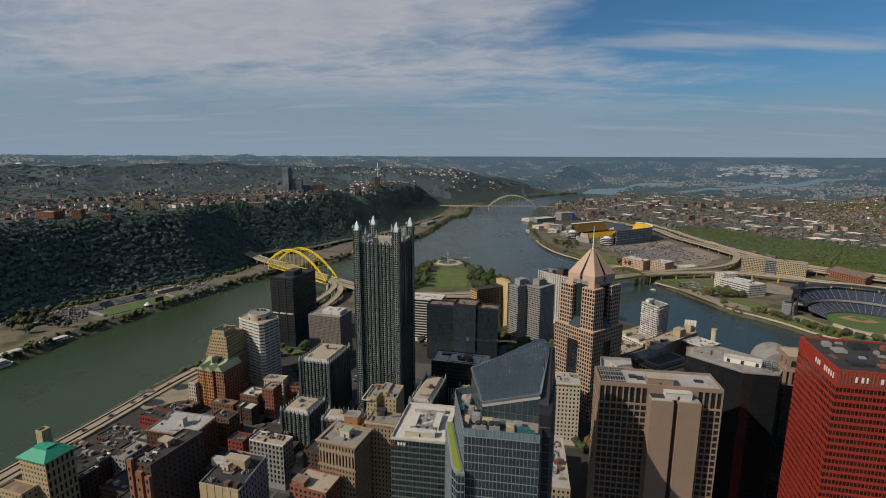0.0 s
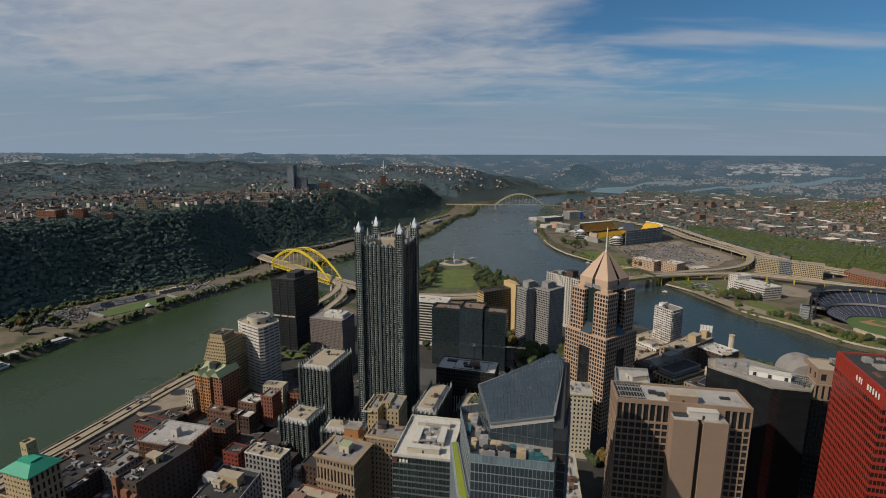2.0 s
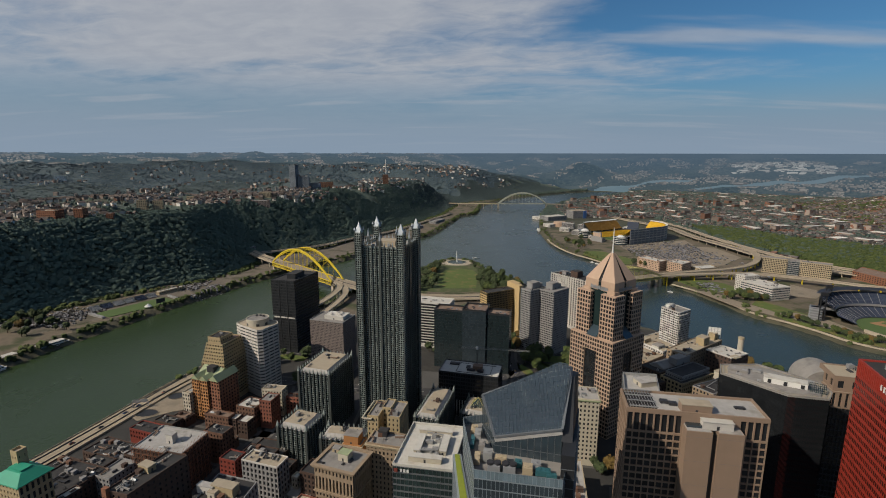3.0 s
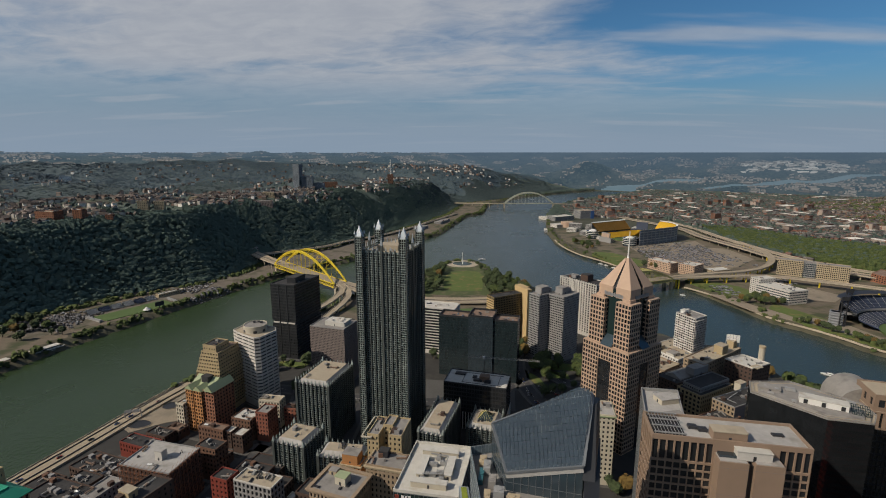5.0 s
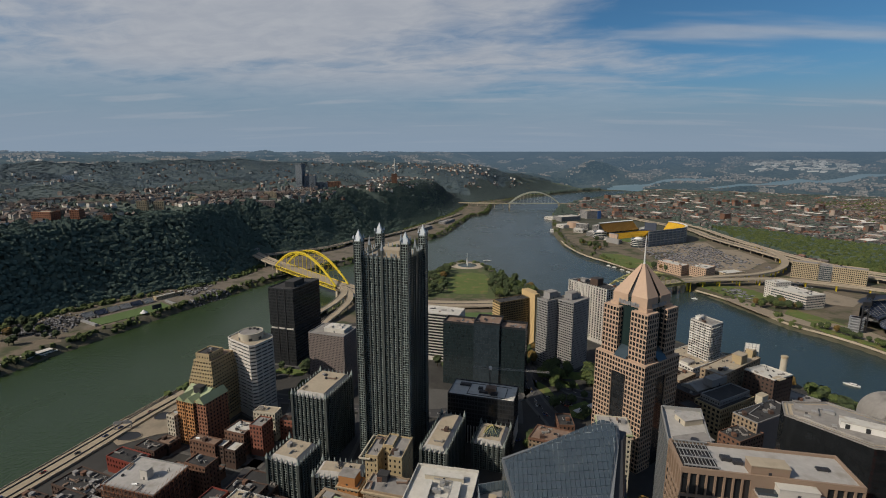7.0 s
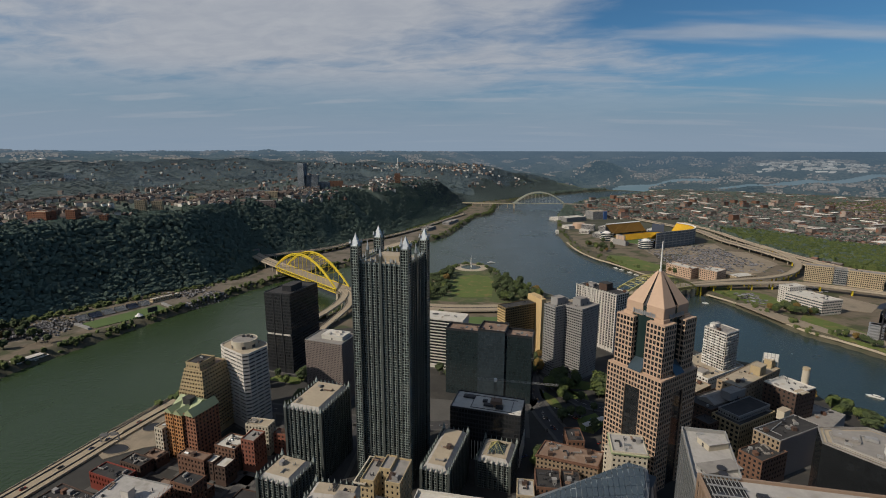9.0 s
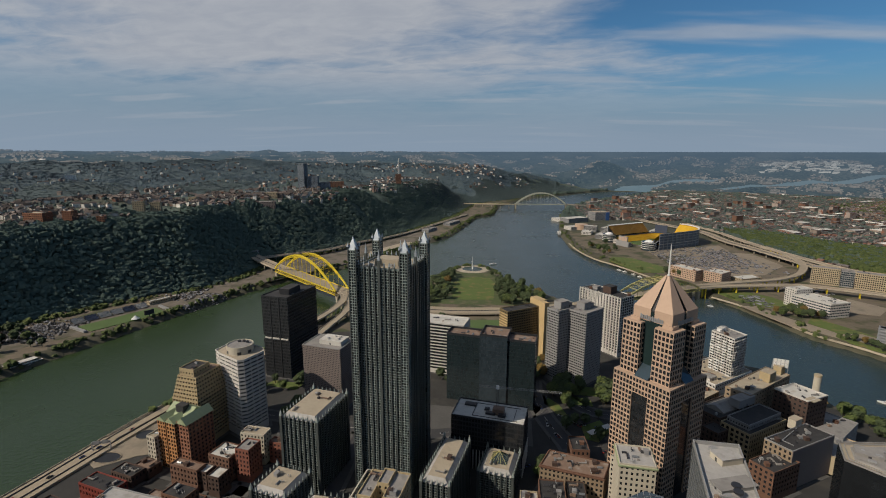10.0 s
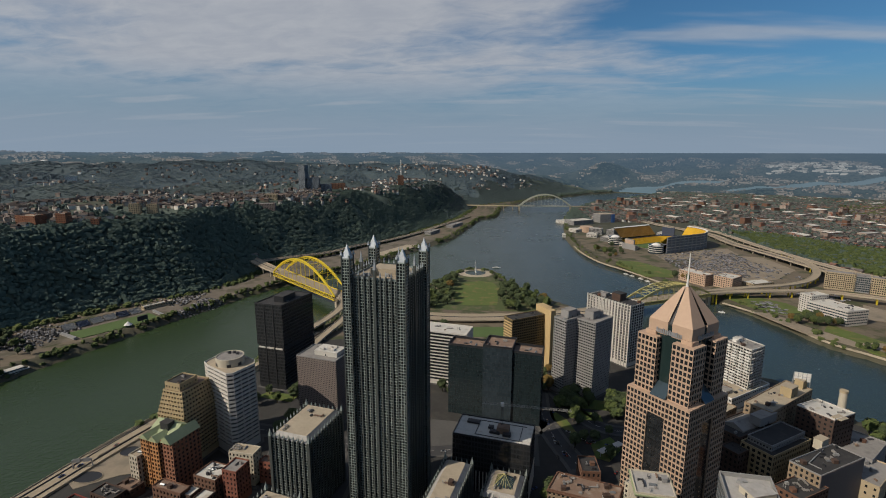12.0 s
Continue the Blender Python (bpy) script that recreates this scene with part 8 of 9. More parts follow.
def bowl_stadium():
    c, ax = Vector((492, 1513, 0)), Vector((0.855, 0.518, 0)).normalized()
    pr = Vector((ax.y, -ax.x, 0))
    th = thing("football_stadium", "open-ended football stadium with gold seats and grey-blue outer walls", "stadium", tuple(c))
    org = tuple(c)
    hw = 30.0
    path = [c + ax * s - pr * hw for s in np.linspace(-78, 50, 9)]
    path += [c + ax * (50 + hw * math.sin(t)) - pr * hw * math.cos(t) for t in np.linspace(0.2, math.pi - 0.2, 11)]
    path += [c + ax * s + pr * hw for s in np.linspace(50, -78, 9)]
    rows = [(-0.0, 3.0)]
    for i in range(12):
        rows += [(-i * 2.2 - 2.2, 3 + i * 0.9), (-i * 2.2 - 2.2, 3.9 + i * 0.9)]
    m = Mesh(org)
    sweep(m, path, rows)
    part("lower_stand", m, MAT["seat_gold"], th, "gold seating tiers")
    up_rows = [(-30, 19.0)]
    for i in range(10):
        up_rows += [(-30 - (i + 1) * 2.6, 19 + i * 2.2), (-30 - (i + 1) * 2.6, 21.2 + i * 2.2)]
    for lab, seg, mt in (("west_upper_stand", path[0:10], "roof_rust"), ("east_upper_stand", path[13:29], "seat_gold")):
        m = Mesh(org)
        sweep(m, seg, up_rows)
        # west deck takes the gold with shade painted in
        part("upper_stand", m, MAT["seat_gold_shade"] if lab[0] == "w" else MAT["seat_gold"], th, "steep upper seating deck")
        m = Mesh(org)
        sweep(m, seg, [(-57, 42), (-57.5, 42), (-58, 0)])
        part("outer_wall", m, MAT["outer_grey"], th)
        for z in (8, 15, 22, 29, 36):
            m = Mesh(org)
            sweep(m, seg, [(-58.2, z + 1.2), (-59.6, z + 1.2), (-59.6, z)])
            part("outer_band", m, MAT["pale"] if z in (15, 36) else MAT["steel_grey"], th)
        m = Mesh(org)
        sweep(m, seg, [(-55, 42.2), (-60, 43.8), (-60, 42.6)])
        part("rim", m, MAT["white"], th, "white rim of the upper deck")
        nrm = sides(seg)
        for i in range(len(seg)):
            m = Mesh(org)
            q = seg[i] - nrm[i] * 59
            m.beam((q.x, q.y, 0), (q.x, q.y, 42), 1.4)
            m.beam((q.x, q.y, 24), (*(q + nrm[i] * 20).xy, 24), 1.0)
            part("frame_post", m, MAT["steel_grey"], th)
        m = Mesh(org)
        sweep(m, seg, [(-30, 19), (-30, 15), (-56, 15)])
        part("concourse", m, MAT["glass_k"], th)
    m = Mesh(org)
    sweep(m, path, [(-27, 15), (-45, 15), (-45, 0)])
    part("concourse", m, MAT["seat_blue"], th)
    m = Mesh(org)
    a = [c - ax * 62 - pr * 27, c - ax * 62 + pr * 27, c + ax * 55 + pr * 27, c + ax * 55 - pr * 27]
    m.prism([(p.x, p.y) for p in a], 0.2, 2.6)
    part("pitch", m, MAT["pitch"], th)
    q = c - ax * 110
    m = Mesh(org)
    r = math.degrees(math.atan2(pr.y, pr.x))
    m.box(q.x, q.y, 0, 44, 8, 13, r)
    m.box(q.x, q.y, 13, 30, 4, 14, r)
    part("scoreboard", m, MAT["ash"], th, "large grey scoreboard block")
    m = Mesh(org)
    for i in range(3):
        s = q - ax * 2.2 + pr * (i - 1) * 10
        m.box(s.x, s.y, 15, 8.5, 0.5, 10, r)
    part("screen", m, MAT["pink"], th, "banner panels")
    m = Mesh(org)
    q = c + ax * 92 - pr * 44
    m.box(q.x, q.y, 0, 34, 4, 38, r + 25)
    part("video_board", m, MAT["seat_blue"], th, "dark video board between the stands")
    for off in (-86, 86):
        p = c - ax * 92 + pr * off * 0.8
        m = Mesh(org)
        m.prism(ring(p.x, p.y, 18, 24), 0, 22)
        rt = part("rotunda", m, MAT["glass_b"], th)
        for z in (5, 10, 15, 20):
            m = Mesh(org)
            m.prism(ring(p.x, p.y, 18.8, 24), z, z + 1.4)
            part("floor_band", m, MAT["pale"], rt)
        m = Mesh(org)
        m.prism(ring(p.x, p.y, 12, 16), 22, 26, ring(p.x, p.y, 5, 16))
        part("dome", m, MAT["white"], rt)


def ballpark():
    c = Vector((640, 728, 0))
    th = thing("ballpark", "baseball park with navy seats and a diamond of red dirt", "stadium", tuple(c))
    org = tuple(c)
    arc = [c + Vector((math.cos(t), math.sin(t), 0)) * 54 for t in np.linspace(2.75, -0.9, 30)]
    rows = [(0.0, 3.0)]
    for i in range(11):
        rows += [(-(i + 1) * 2.2, 3 + i * 0.85), (-(i + 1) * 2.2, 3.85 + i * 0.85)]
    m = Mesh(org)
    sweep(m, arc, rows)
    part("lower_stand", m, MAT["seat_blue"], th)
    rows = [(-26, 17.0)]
    for i in range(9):
        rows += [(-26 - (i + 1) * 2.3, 17 + i * 1.6), (-26 - (i + 1) * 2.3, 18.6 + i * 1.6)]
    up_arc = arc[2:]
    m = Mesh(org)
    sweep(m, up_arc, rows)
    part("upper_stand", m, MAT["seat_blue"], th)
    m = Mesh(org)
    sweep(m, up_arc, [(-26, 17), (-26, 13.5), (-46, 13.5)])
    part("concourse", m, MAT["ash"], th)
    m = Mesh(org)
    sweep(m, up_arc, [(-46.8, 31.4), (-47.4, 31.4), (-48, 0)])
    part("outer_wall", m, MAT["seat_blue"], th)
    m = Mesh(org)
    sweep(m, up_arc, [(-40, 36), (-52, 38), (-52, 37)])
    part("canopy", m, MAT["dark_metal"], th, "dark steel canopy")
    nrm = sides(arc)
    for i in range(1, len(arc) - 1):
        m = Mesh(org)
        for o0, z0, o1, z1 in ((-1, 3.6, -24, 12.6), (-27, 18, -46, 31.5)):
            m.beam(arc[i] + nrm[i] * o0 + Vector((0, 0, z0)), arc[i] + nrm[i] * o1 + Vector((0, 0, z1 + 0.4)), 0.5, 0.3)
        part("aisle", m, MAT["unit"], th)
    m = Mesh(org)
    m.prism([(p.x, p.y) for p in [c + Vector((math.cos(t), math.sin(t), 0)) * 53.5 for t in np.linspace(0, 6.1, 40)]], -1, 2.4)
    part("outfield", m, MAT["pitch"], th)
    h = c + Vector((0.12, 0.60, 0)) * 60
    m = Mesh(org)
    m.prism([(p.x, p.y) for p in [h + Vector((math.cos(t), math.sin(t), 0)) * (34 if 3.3 < t < 5.2 else 10) for t in np.linspace(3.0, 5.6, 16)]], 0, 2.6)
    part("infield", m, MAT["dirt"], th, "red dirt infield")
    g = h + Vector((-0.40, -0.80, 0)) * 17
    m = Mesh(org)
    m.prism(rect(g.x, g.y, 18, 18, 20), 0, 2.8)
    part("diamond_grass", m, MAT["pitch"], th)
    for k_ in (0, 5):
        p = arc[k_] - sides(arc)[k_] * 44
        m = Mesh(org)
        for s in (-4, 4):
            m.beam((p.x + s, p.y, 0), (p.x + s, p.y, 44), 1.2)
        for z in range(4, 44, 6):
            m.beam((p.x - 4, p.y, z), (p.x + 4, p.y, z + 6), 0.6)
        m.box(p.x, p.y, 40, 11, 1.5, 6)
        part("light_tower", m, MAT["dark_metal"], th)
    p = c + Vector((-93, 48, 0))
    m = Mesh(org)
    for z in range(0, 22, 4):
        m.prism(rect(p.x, p.y, 17, 13, -40), z, z + 1)
    m.prism(rect(p.x, p.y, 13, 9, -40), 0, 21)
    part("ramp_tower", m, MAT["steel_grey"], th)
    for i in range(10):
        t = 3.3 + i * 0.16
        q = c + Vector((math.cos(t), math.sin(t), 0)) * 58
        m = Mesh(org)
        m.box(q.x, q.y, 0, 10.6, 4, 4.0, math.degrees(t) + 90)
        part("outfield_wall", m, MAT["concrete"], th)


def soccer_ground():
    th = thing("soccer_ground", "small riverside soccer ground with pale stands", "stadium", (-535, 795, 0))
    org = (-535, 795, 0)
    poly = [(-577, 757), (-543, 741), (-488, 828), (-522, 850)]
    m = Mesh(org)
    m.prism(poly, -1, 0.8)
    part("pitch", m, MAT["pitch"], th)
    a, b = Vector((-588, 762, 0.5)), Vector((-534, 853, 0.5))
    for j in range(6):
        p, q = a.lerp(b, j / 6 + 0.01), a.lerp(b, (j + 1) / 6 - 0.01)
        m = Mesh(org)
        rows = [(0, 1.0)]
        for i in range(7):
            rows += [(-(i + 1) * 1.6, 1 + i * 0.8), (-(i + 1) * 1.6, 1.8 + i * 0.8)]
        sweep(m, [p, q], rows + [(-12, 0)])
        part("stand", m, MAT["seat_blue"] if j in (1, 4) else MAT["unit"], th)
    for p, q in (((-583, 752), (-547, 735)), ((-518, 856), (-484, 834))):
        m = Mesh(org)
        m.beam((*p, 2), (*q, 2), 4, 3)
        part("end_stand", m, MAT["unit"], th)
    m = Mesh(org)
    m.box(-500, 805, 0, 1, 1, 6)
    m.box(-500, 805, 5, 14, 1.5, 7, 60)
    part("scoreboard", m, MAT["dark_metal"], th)
    m = Mesh(org)
    m.cone(ring(-512, 790, 6, 10), 3, (-512, 790, 8))
    part("tent", m, MAT["white"], th)


bowl_stadium()
ballpark()
soccer_ground()

# ---------- boats ----------


def boat(x, y, rot, ln, tall=1):
    th = thing("boat", "white motor boat on the river", "boat", (x, y, WATER_Z), "boats")
    w = ln * 0.28
    m = Mesh()
    hull = [(-ln / 2, -w / 2), (ln * 0.25, -w / 2), (ln / 2, 0), (ln * 0.25, w / 2), (-ln / 2, w / 2)]
    m.prism(inset(hull, w * 0.12), -0.4, 1.2, hull)
    part("hull", m, MAT["white"], th)
    m = Mesh()
    m.prism(rect(-ln * 0.08, 0, ln * 0.45, w * 0.7), 1.2, 2.6, rect(-ln * 0.1, 0, ln * 0.38, w * 0.6))
    part("cabin", m, MAT["white"], th)
    m = Mesh()
    m.box(-ln * 0.1, 0, 1.7, ln * 0.46, w * 0.72, 0.5)
    part("windows", m, MAT["glass_k"], th)
    th.rotation_euler = (0, 0, radians(rot))


for b_ in ((318, 1205, 130, 12), (326, 1190, 130, 12), (337, 1166, 130, 12), (344, 1146, 130, 12), (452, 948, 120, 14), (462, 930, 115, 12), (40, 1242, 10, 20), (400, 950, 150, 10), (345, 1120, 140, 12), (430, 620, 140, 16)):
    boat(*b_)


def river_boat(x, y, rot, ln, w, dark):
    th = thing("river_boat", "long moored excursion boat with white upper decks", "boat", (x, y, WATER_Z), "moored boats")
    m = Mesh()
    hull = [(-ln / 2, -w / 2), (ln * 0.38, -w / 2), (ln / 2, 0), (ln * 0.38, w / 2), (-ln / 2, w / 2)]
    m.prism(inset(hull, 0.8), -0.5, 2.2, hull)
    part("hull", m, MAT[dark], th)
    for i in range(2):
        m = Mesh()
        m.box(-ln * 0.05, 0, 2.2 + i * 3.2, ln * (0.8 - 0.2 * i), w * 0.8, 2.8)
        part("deck_house", m, MAT["white"], th)
        m = Mesh()
        m.box(-ln * 0.05, 0, 3.2 + i * 3.2, ln * (0.8 - 0.2 * i) + 0.1, w * 0.8 + 0.1, 1.0)
        part("window_band", m, MAT["glass_k"], th)
        m = Mesh()
        m.box(-ln * 0.05, 0, 5.0 + i * 3.2, ln * (0.82 - 0.2 * i), w * 0.95, 0.25)
        part("deck_roof", m, MAT["pale"], th)
    th.rotation_euler = (0, 0, radians(rot))


river_boat(-571, 592, 70, 46, 11, "blue_paint")
river_boat(-549, 640, 66, 52, 10, "ash")
river_boat(-560, 560, 70, 36, 12, "white")
river_boat(265, 1690, 85, 60, 10, "ash")

# ---------- buildings across the rivers ----------
FAR = dict(solo=12, units=2, plinth=2.0)


def far_block(name, label, poly, h, wall, gl, deck, bay=4.0, flo=3.6, fw=0.5, fh=0.5, **kw):
    z = min(ground_z(*p) for p in poly) - 0.5
    return building(name, label, poly, z + h, wall, gl, deck, bay, flo, fw, fh, z0=z, **{**FAR, **kw})


far_block("church_school", "red brick hilltop school with pale roof", quad((-792, 918), 36, 22, 0), 22, "rust_brick", "glass_k", "roof_tan")
far_block("apartment_block", "rust brick hilltop apartment block", quad((-735, 936), 16, 18, 10), 24, "rust_brick", "glass_k", "roof_white")
far_block("apartment_block", "rust brick hilltop house block", quad((-683, 950), 12, 14, 20), 16, "rust_brick", "glass_k", "roof_grey")
far_block("apartment_block", "tan hilltop apartment block in two wings", quad((-709, 1082), 20, 14, 20), 24, "tan", "glass_k", "roof_tan")
far_block("apartment_block", "tan hilltop apartment block in two wings", quad((-684, 1100), 20, 14, 20), 22, "tan", "glass_k", "roof_tan")
far_block("apartment_block", "tan hilltop block facing the valley", quad((-727, 1313), 18, 14, 10), 16, "tan", "glass_k", "roof_tan")
far_block("apartment_block", "dark stepped hillside apartment block", quad((-571, 1340), 52, 26, 15), 22, "mauve", "glass_k", "roof_grey")
far_block("apartment_block", "tan hilltop block on the ridge", quad((-575, 1420), 32, 18, 15), 16, "tan", "glass_k", "roof_tan")
far_block("high_rise", "dark blue-grey high-rise on the hilltop", quad((-572, 1668), 22, 24, -10), 84, "outer_grey", "glass_k", "roof_dark", solo=40)
far_block("apartment_block", "dark stepped wing below the hilltop tower", quad((-546, 1672), 36, 30, 10), 44, "outer_grey", "glass_k", "roof_dark")
far_block("apartment_block", "dark stepped wing below the hilltop tower", quad((-512, 1690), 34, 30, 10), 24, "outer_grey", "glass_k", "roof_dark")
far_block("apartment_block", "long brown brick hilltop block", quad((-510, 1795), 50, 20, 12), 22, "brown", "glass_k", "roof_tan", 5, 4, 0.4)
far_block("high_rise", "slim brick high-rise on the ridge", quad((-309, 1988), 22, 20, 10), 44, "brown", "glass_k", "roof_dark")
far_block("office_block", "white office block on far hills", quad((-1850, 2225), 40, 24, 30), 26, "white", "glass", "roof_white")
far_block("brick_offices", "brick riverside offices with white roofs", quad((430, 1084), 28, 60, 38, 118), 21, "pink", "glass_k", "roof_white", solo=30, units=5)
far_block("brick_offices", "brick riverside offices with white roofs", quad((470, 1064), 40, 34, 40, 128), 21, "pink", "glass_k", "roof_white", solo=30, units=5)
far_block("low_offices", "long low tan block beside the viaduct", quad((516, 1078), 52, 26, 22), 8, "tan", "glass_k", "roof_white")
far_block("riverside_offices", "white riverside offices with red-brown bands", quad((539, 871), 40, 58, 18, 115), 23, "pale", "glass_b", "roof_white", 3.4, 4, 0.92, 0.5, solo=60, units=8, rim="pale", styles={1: (3.4, 4, 0.8, 0.5)})
far_block("riverside_offices", "white stepped offices behind the banded block", quad((522, 926), 34, 20, 18), 30, "pale", "glass_k", "roof_white", solo=20)
far_block("office_block", "tan gridded office block by the motorway", quad((652, 1092), 44, 26, -32), 32, "tan", "glass_k", "roof_grey", 3, 3.8, 0.6, 0.6, solo=30)
far_block("office_block", "blue glass office block by the motorway", quad((690, 1068), 20, 26, -32), 30, "ash", "glass_b", "roof_grey", 3, 3.8, 0.9, 0.7)
far_block("office_block", "tan and grey office block by the motorway", quad((708, 1056), 52, 26, -38), 30, "tan", "glass_k", "roof_grey", 3, 3.8, 0.6, 0.6, solo=20)
far_block("parking_garage", "orange brick parking garage behind the ballpark", quad((818, 957), 60, 84, 38, 101), 16, "rust_brick", "glass_k", "roof_rust", 5, 3.4, 0.6, 0.5, solo=40)
far_block("science_hall", "grey and white exhibition hall by the river", quad((330, 1880), 90, 50, 30), 22, "ash", "glass_b", "roof_white")
far_block("science_hall", "white-roofed exhibition hall by the river", quad((318, 1960), 100, 60, 30), 16, "pale", "glass_k", "roof_white")
th, org = far_block("exhibition_block", "grey block with blue end wall", quad((440, 1960), 60, 50, 20), 30, "ash", "glass_b", "roof_tan")
m = Mesh(org)
m.box(488, 1972, 0, 14, 3, 30, 20)
part("end_panel", m, MAT["blue_paint"], th, "bright blue end panel")
for x_, y_, w_, d_, h_, r_ in ((392, 1500, 40, 22, 9, 40), (372, 1560, 46, 26, 12, 60), (352, 1630, 36, 30, 10, 70), (404, 1450, 22, 14, 7, 30), (560, 1660, 50, 24, 10, 52), (420, 1680, 44, 30, 14, 50), (382, 1690, 24, 40, 18, 70), (470, 1740, 60, 30, 12, 40), (600, 1500, 26, 40, 9, 52)):
    far_block("pavilion", "low pale block with white roof beside the stadium", quad((x_, y_), w_, d_, r_), h_, "pale" if h_ < 12 else "ash", "glass_k", "roof_white", 4, 3.6, 0.7, 0.5)
far_block("casino_block", "low white block by the river", quad((308, 1720), 50, 36, 30), 10, "pale", "glass_k", "roof_white")
far_block("depot", "long grey depot shed by the river", quad((-150, 1640), 60, 24, 68), 9, "ash", "glass_k", "roof_grey")
far_block("depot", "long grey depot shed by the river", quad((-90, 1790), 90, 26, 70), 8, "ash", "glass_k", "roof_grey")
far_block("depot", "low tan sheds by the soccer ground", quad((-538, 862), 46, 10, 60), 6, "tan", "glass_k", "roof_white")
far_block("portal_building", "grey concrete portal building at the hill's foot", quad((-525, 1175), 34, 20, 45), 16, "ash", "glass_k", "roof_grey")
m = Mesh()
p = (345, 1745)
m.prism(ring(*p, 20, 24), 0, 18)
solid("storage_drum", m, MAT["pink"], "round pale pink drum building by the river", "building")
th = thing("water_tower", "pale blue water tower on far hills", "water tower", (-2380, 2700, 160))
m = Mesh((-2380, 2700, 160))
m.prism(ring(-2380, 2700, 4, 10), 150, 195)
part("column", m, MAT["unit"], th)
m = Mesh((-2380, 2700, 160))
for r0, r1, z0, z1 in ((4, 16, 190, 197), (16, 16, 197, 203), (16, 3, 203, 209)):
    o, i_ = ring(-2380, 2700, r0, 16), ring(-2380, 2700, r1, 16)
    m.prism(o, z0, z1, i_)
part("tank", m, MAT["white"], th)
th = thing("radio_mast", "thin lattice radio mast on the ridge", "mast", (-300, 2010, 120))
m = Mesh((-300, 2010, 120))
for s in (-1, 1):
    for q in (-1, 1):
        m.beam((-300 + 3 * s, 2010 + 3 * q, 118), (-300 + 0.5 * s, 2010 + 0.5 * q, 225), 0.9)
for z in range(120, 220, 10):
    m.beam((-303, 2007, z), (-297, 2013, z + 10), 0.6)
part("lattice", m, MAT["white"], th)

# ---------- woods and far houses ----------


def raw_mesh(name, verts, faces, mt):
    me = bpy.data.meshes.new(name)
    me.vertices.add(len(verts))
    me.vertices.foreach_set("co", np.ascontiguousarray(verts, np.float32).ravel())
    me.loops.add(faces.size)
    me.loops.foreach_set("vertex_index", np.ascontiguousarray(faces, np.int32).ravel())
    me.polygons.add(len(faces))
    me.polygons.foreach_set("loop_start", np.arange(0, faces.size, 4))
    me.polygons.foreach_set("loop_total", np.full(len(faces), 4))
    me.polygons.foreach_set("use_smooth", np.zeros(len(faces), bool))
    me.materials.append(mt)
    me.update()
    return me


def crown(leaf_count, seed, tall=1.15, leaf=(0.24, 0.46)):
    """A crown of radius 1 about the origin: a ragged core and leafy clumps round it, as quads."""
    rs = np.random.RandomState(seed)
    vs, fs = [], []
    cube = np.array([[-1, -1, -1], [1, -1, -1], [1, 1, -1], [-1, 1, -1], [-1, -1, 1], [1, -1, 1], [1, 1, 1], [-1, 1, 1]], float)
    cube = cube * 0.52 * rs.uniform(0.8, 1.25, (8, 1))
    cube[:, 2] *= tall
    vs += list(cube)
    fs += [(0, 3, 2, 1), (4, 5, 6, 7), (0, 1, 5, 4), (1, 2, 6, 5), (2, 3, 7, 6), (3, 0, 4, 7)]
    for _ in range(leaf_count):
        d = rs.normal(size=3)
        d[2] = d[2] * 0.8 + 0.25
        d /= np.linalg.norm(d)
        c = d * rs.uniform(0.55, 0.95)
        c[2] *= tall
        n = d + rs.normal(size=3) * 0.45 + np.array([0, 0, 0.35])
        n /= np.linalg.norm(n)
        u = np.cross(n, rs.normal(size=3))
        u /= np.linalg.norm(u)
        w = np.cross(n, u)
        s = rs.uniform(*leaf)
        k_ = len(vs)
        for a_, b_ in ((-1, -0.7), (0.9, -1), (1, 0.8), (-0.8, 1)):
            vs.append(c + u * s * a_ * rs.uniform(0.6, 1.1) + w * s * b_ * rs.uniform(0.6, 1.1))
        fs.append((k_, k_ + 1, k_ + 2, k_ + 3))
    return np.array(vs), np.array(fs)


def scatter(name, label, X, Y, Z, size, mt, leaf_count=16, seed=1, category="woods", squat=1.0):
    rs = np.random.RandomState(seed)
    kinds = [crown(leaf_count, seed * 10 + i, (1.0 + 0.12 * i) * squat) for i in range(5)]
    V, F, base = [], [], 0
    pick = rs.randint(0, 5, len(X))
    for k_ in range(5):
        ids = np.nonzero(pick == k_)[0]
        if not len(ids):
            continue
        tv, tf = kinds[k_]
        a = rs.uniform(0, 6.28, len(ids))
        c, s = np.cos(a)[:, None], np.sin(a)[:, None]
        sz = size[ids][:, None]
        vx = (tv[None, :, 0] * c - tv[None, :, 1] * s) * sz + X[ids][:, None]
        vy = (tv[None, :, 0] * s + tv[None, :, 1] * c) * sz + Y[ids][:, None]
        vz = (tv[None, :, 2] + 0.75 * squat) * sz + Z[ids][:, None]
        V.append(np.stack([vx, vy, vz], -1).reshape(-1, 3))
        F.append((tf[None] + (np.arange(len(ids)) * len(tv))[:, None, None] + base).reshape(-1, 4))
        base += len(ids) * len(tv)
    me = raw_mesh(name, np.concatenate(V), np.concatenate(F), mt)
    return tagged(new(name, me), label, category, kind="stuff")


rs = np.random.RandomState(7)
LOTS = [[(-120, 905), (120, 905), (112, 985), (62, 1060), (36, 1125), (-44, 1135), (-75, 1070)]]


def sample(n, a0, a1, r0, r1, power=1.0):
    """Points over a sector of the land, evenly by area (power 1) or thicker near the eye."""
    a = np.radians(rs.uniform(a0, a1, n))
    r = (rs.uniform(0, 1, n) ** power * (r1 ** 2 - r0 ** 2) + r0 ** 2) ** 0.5
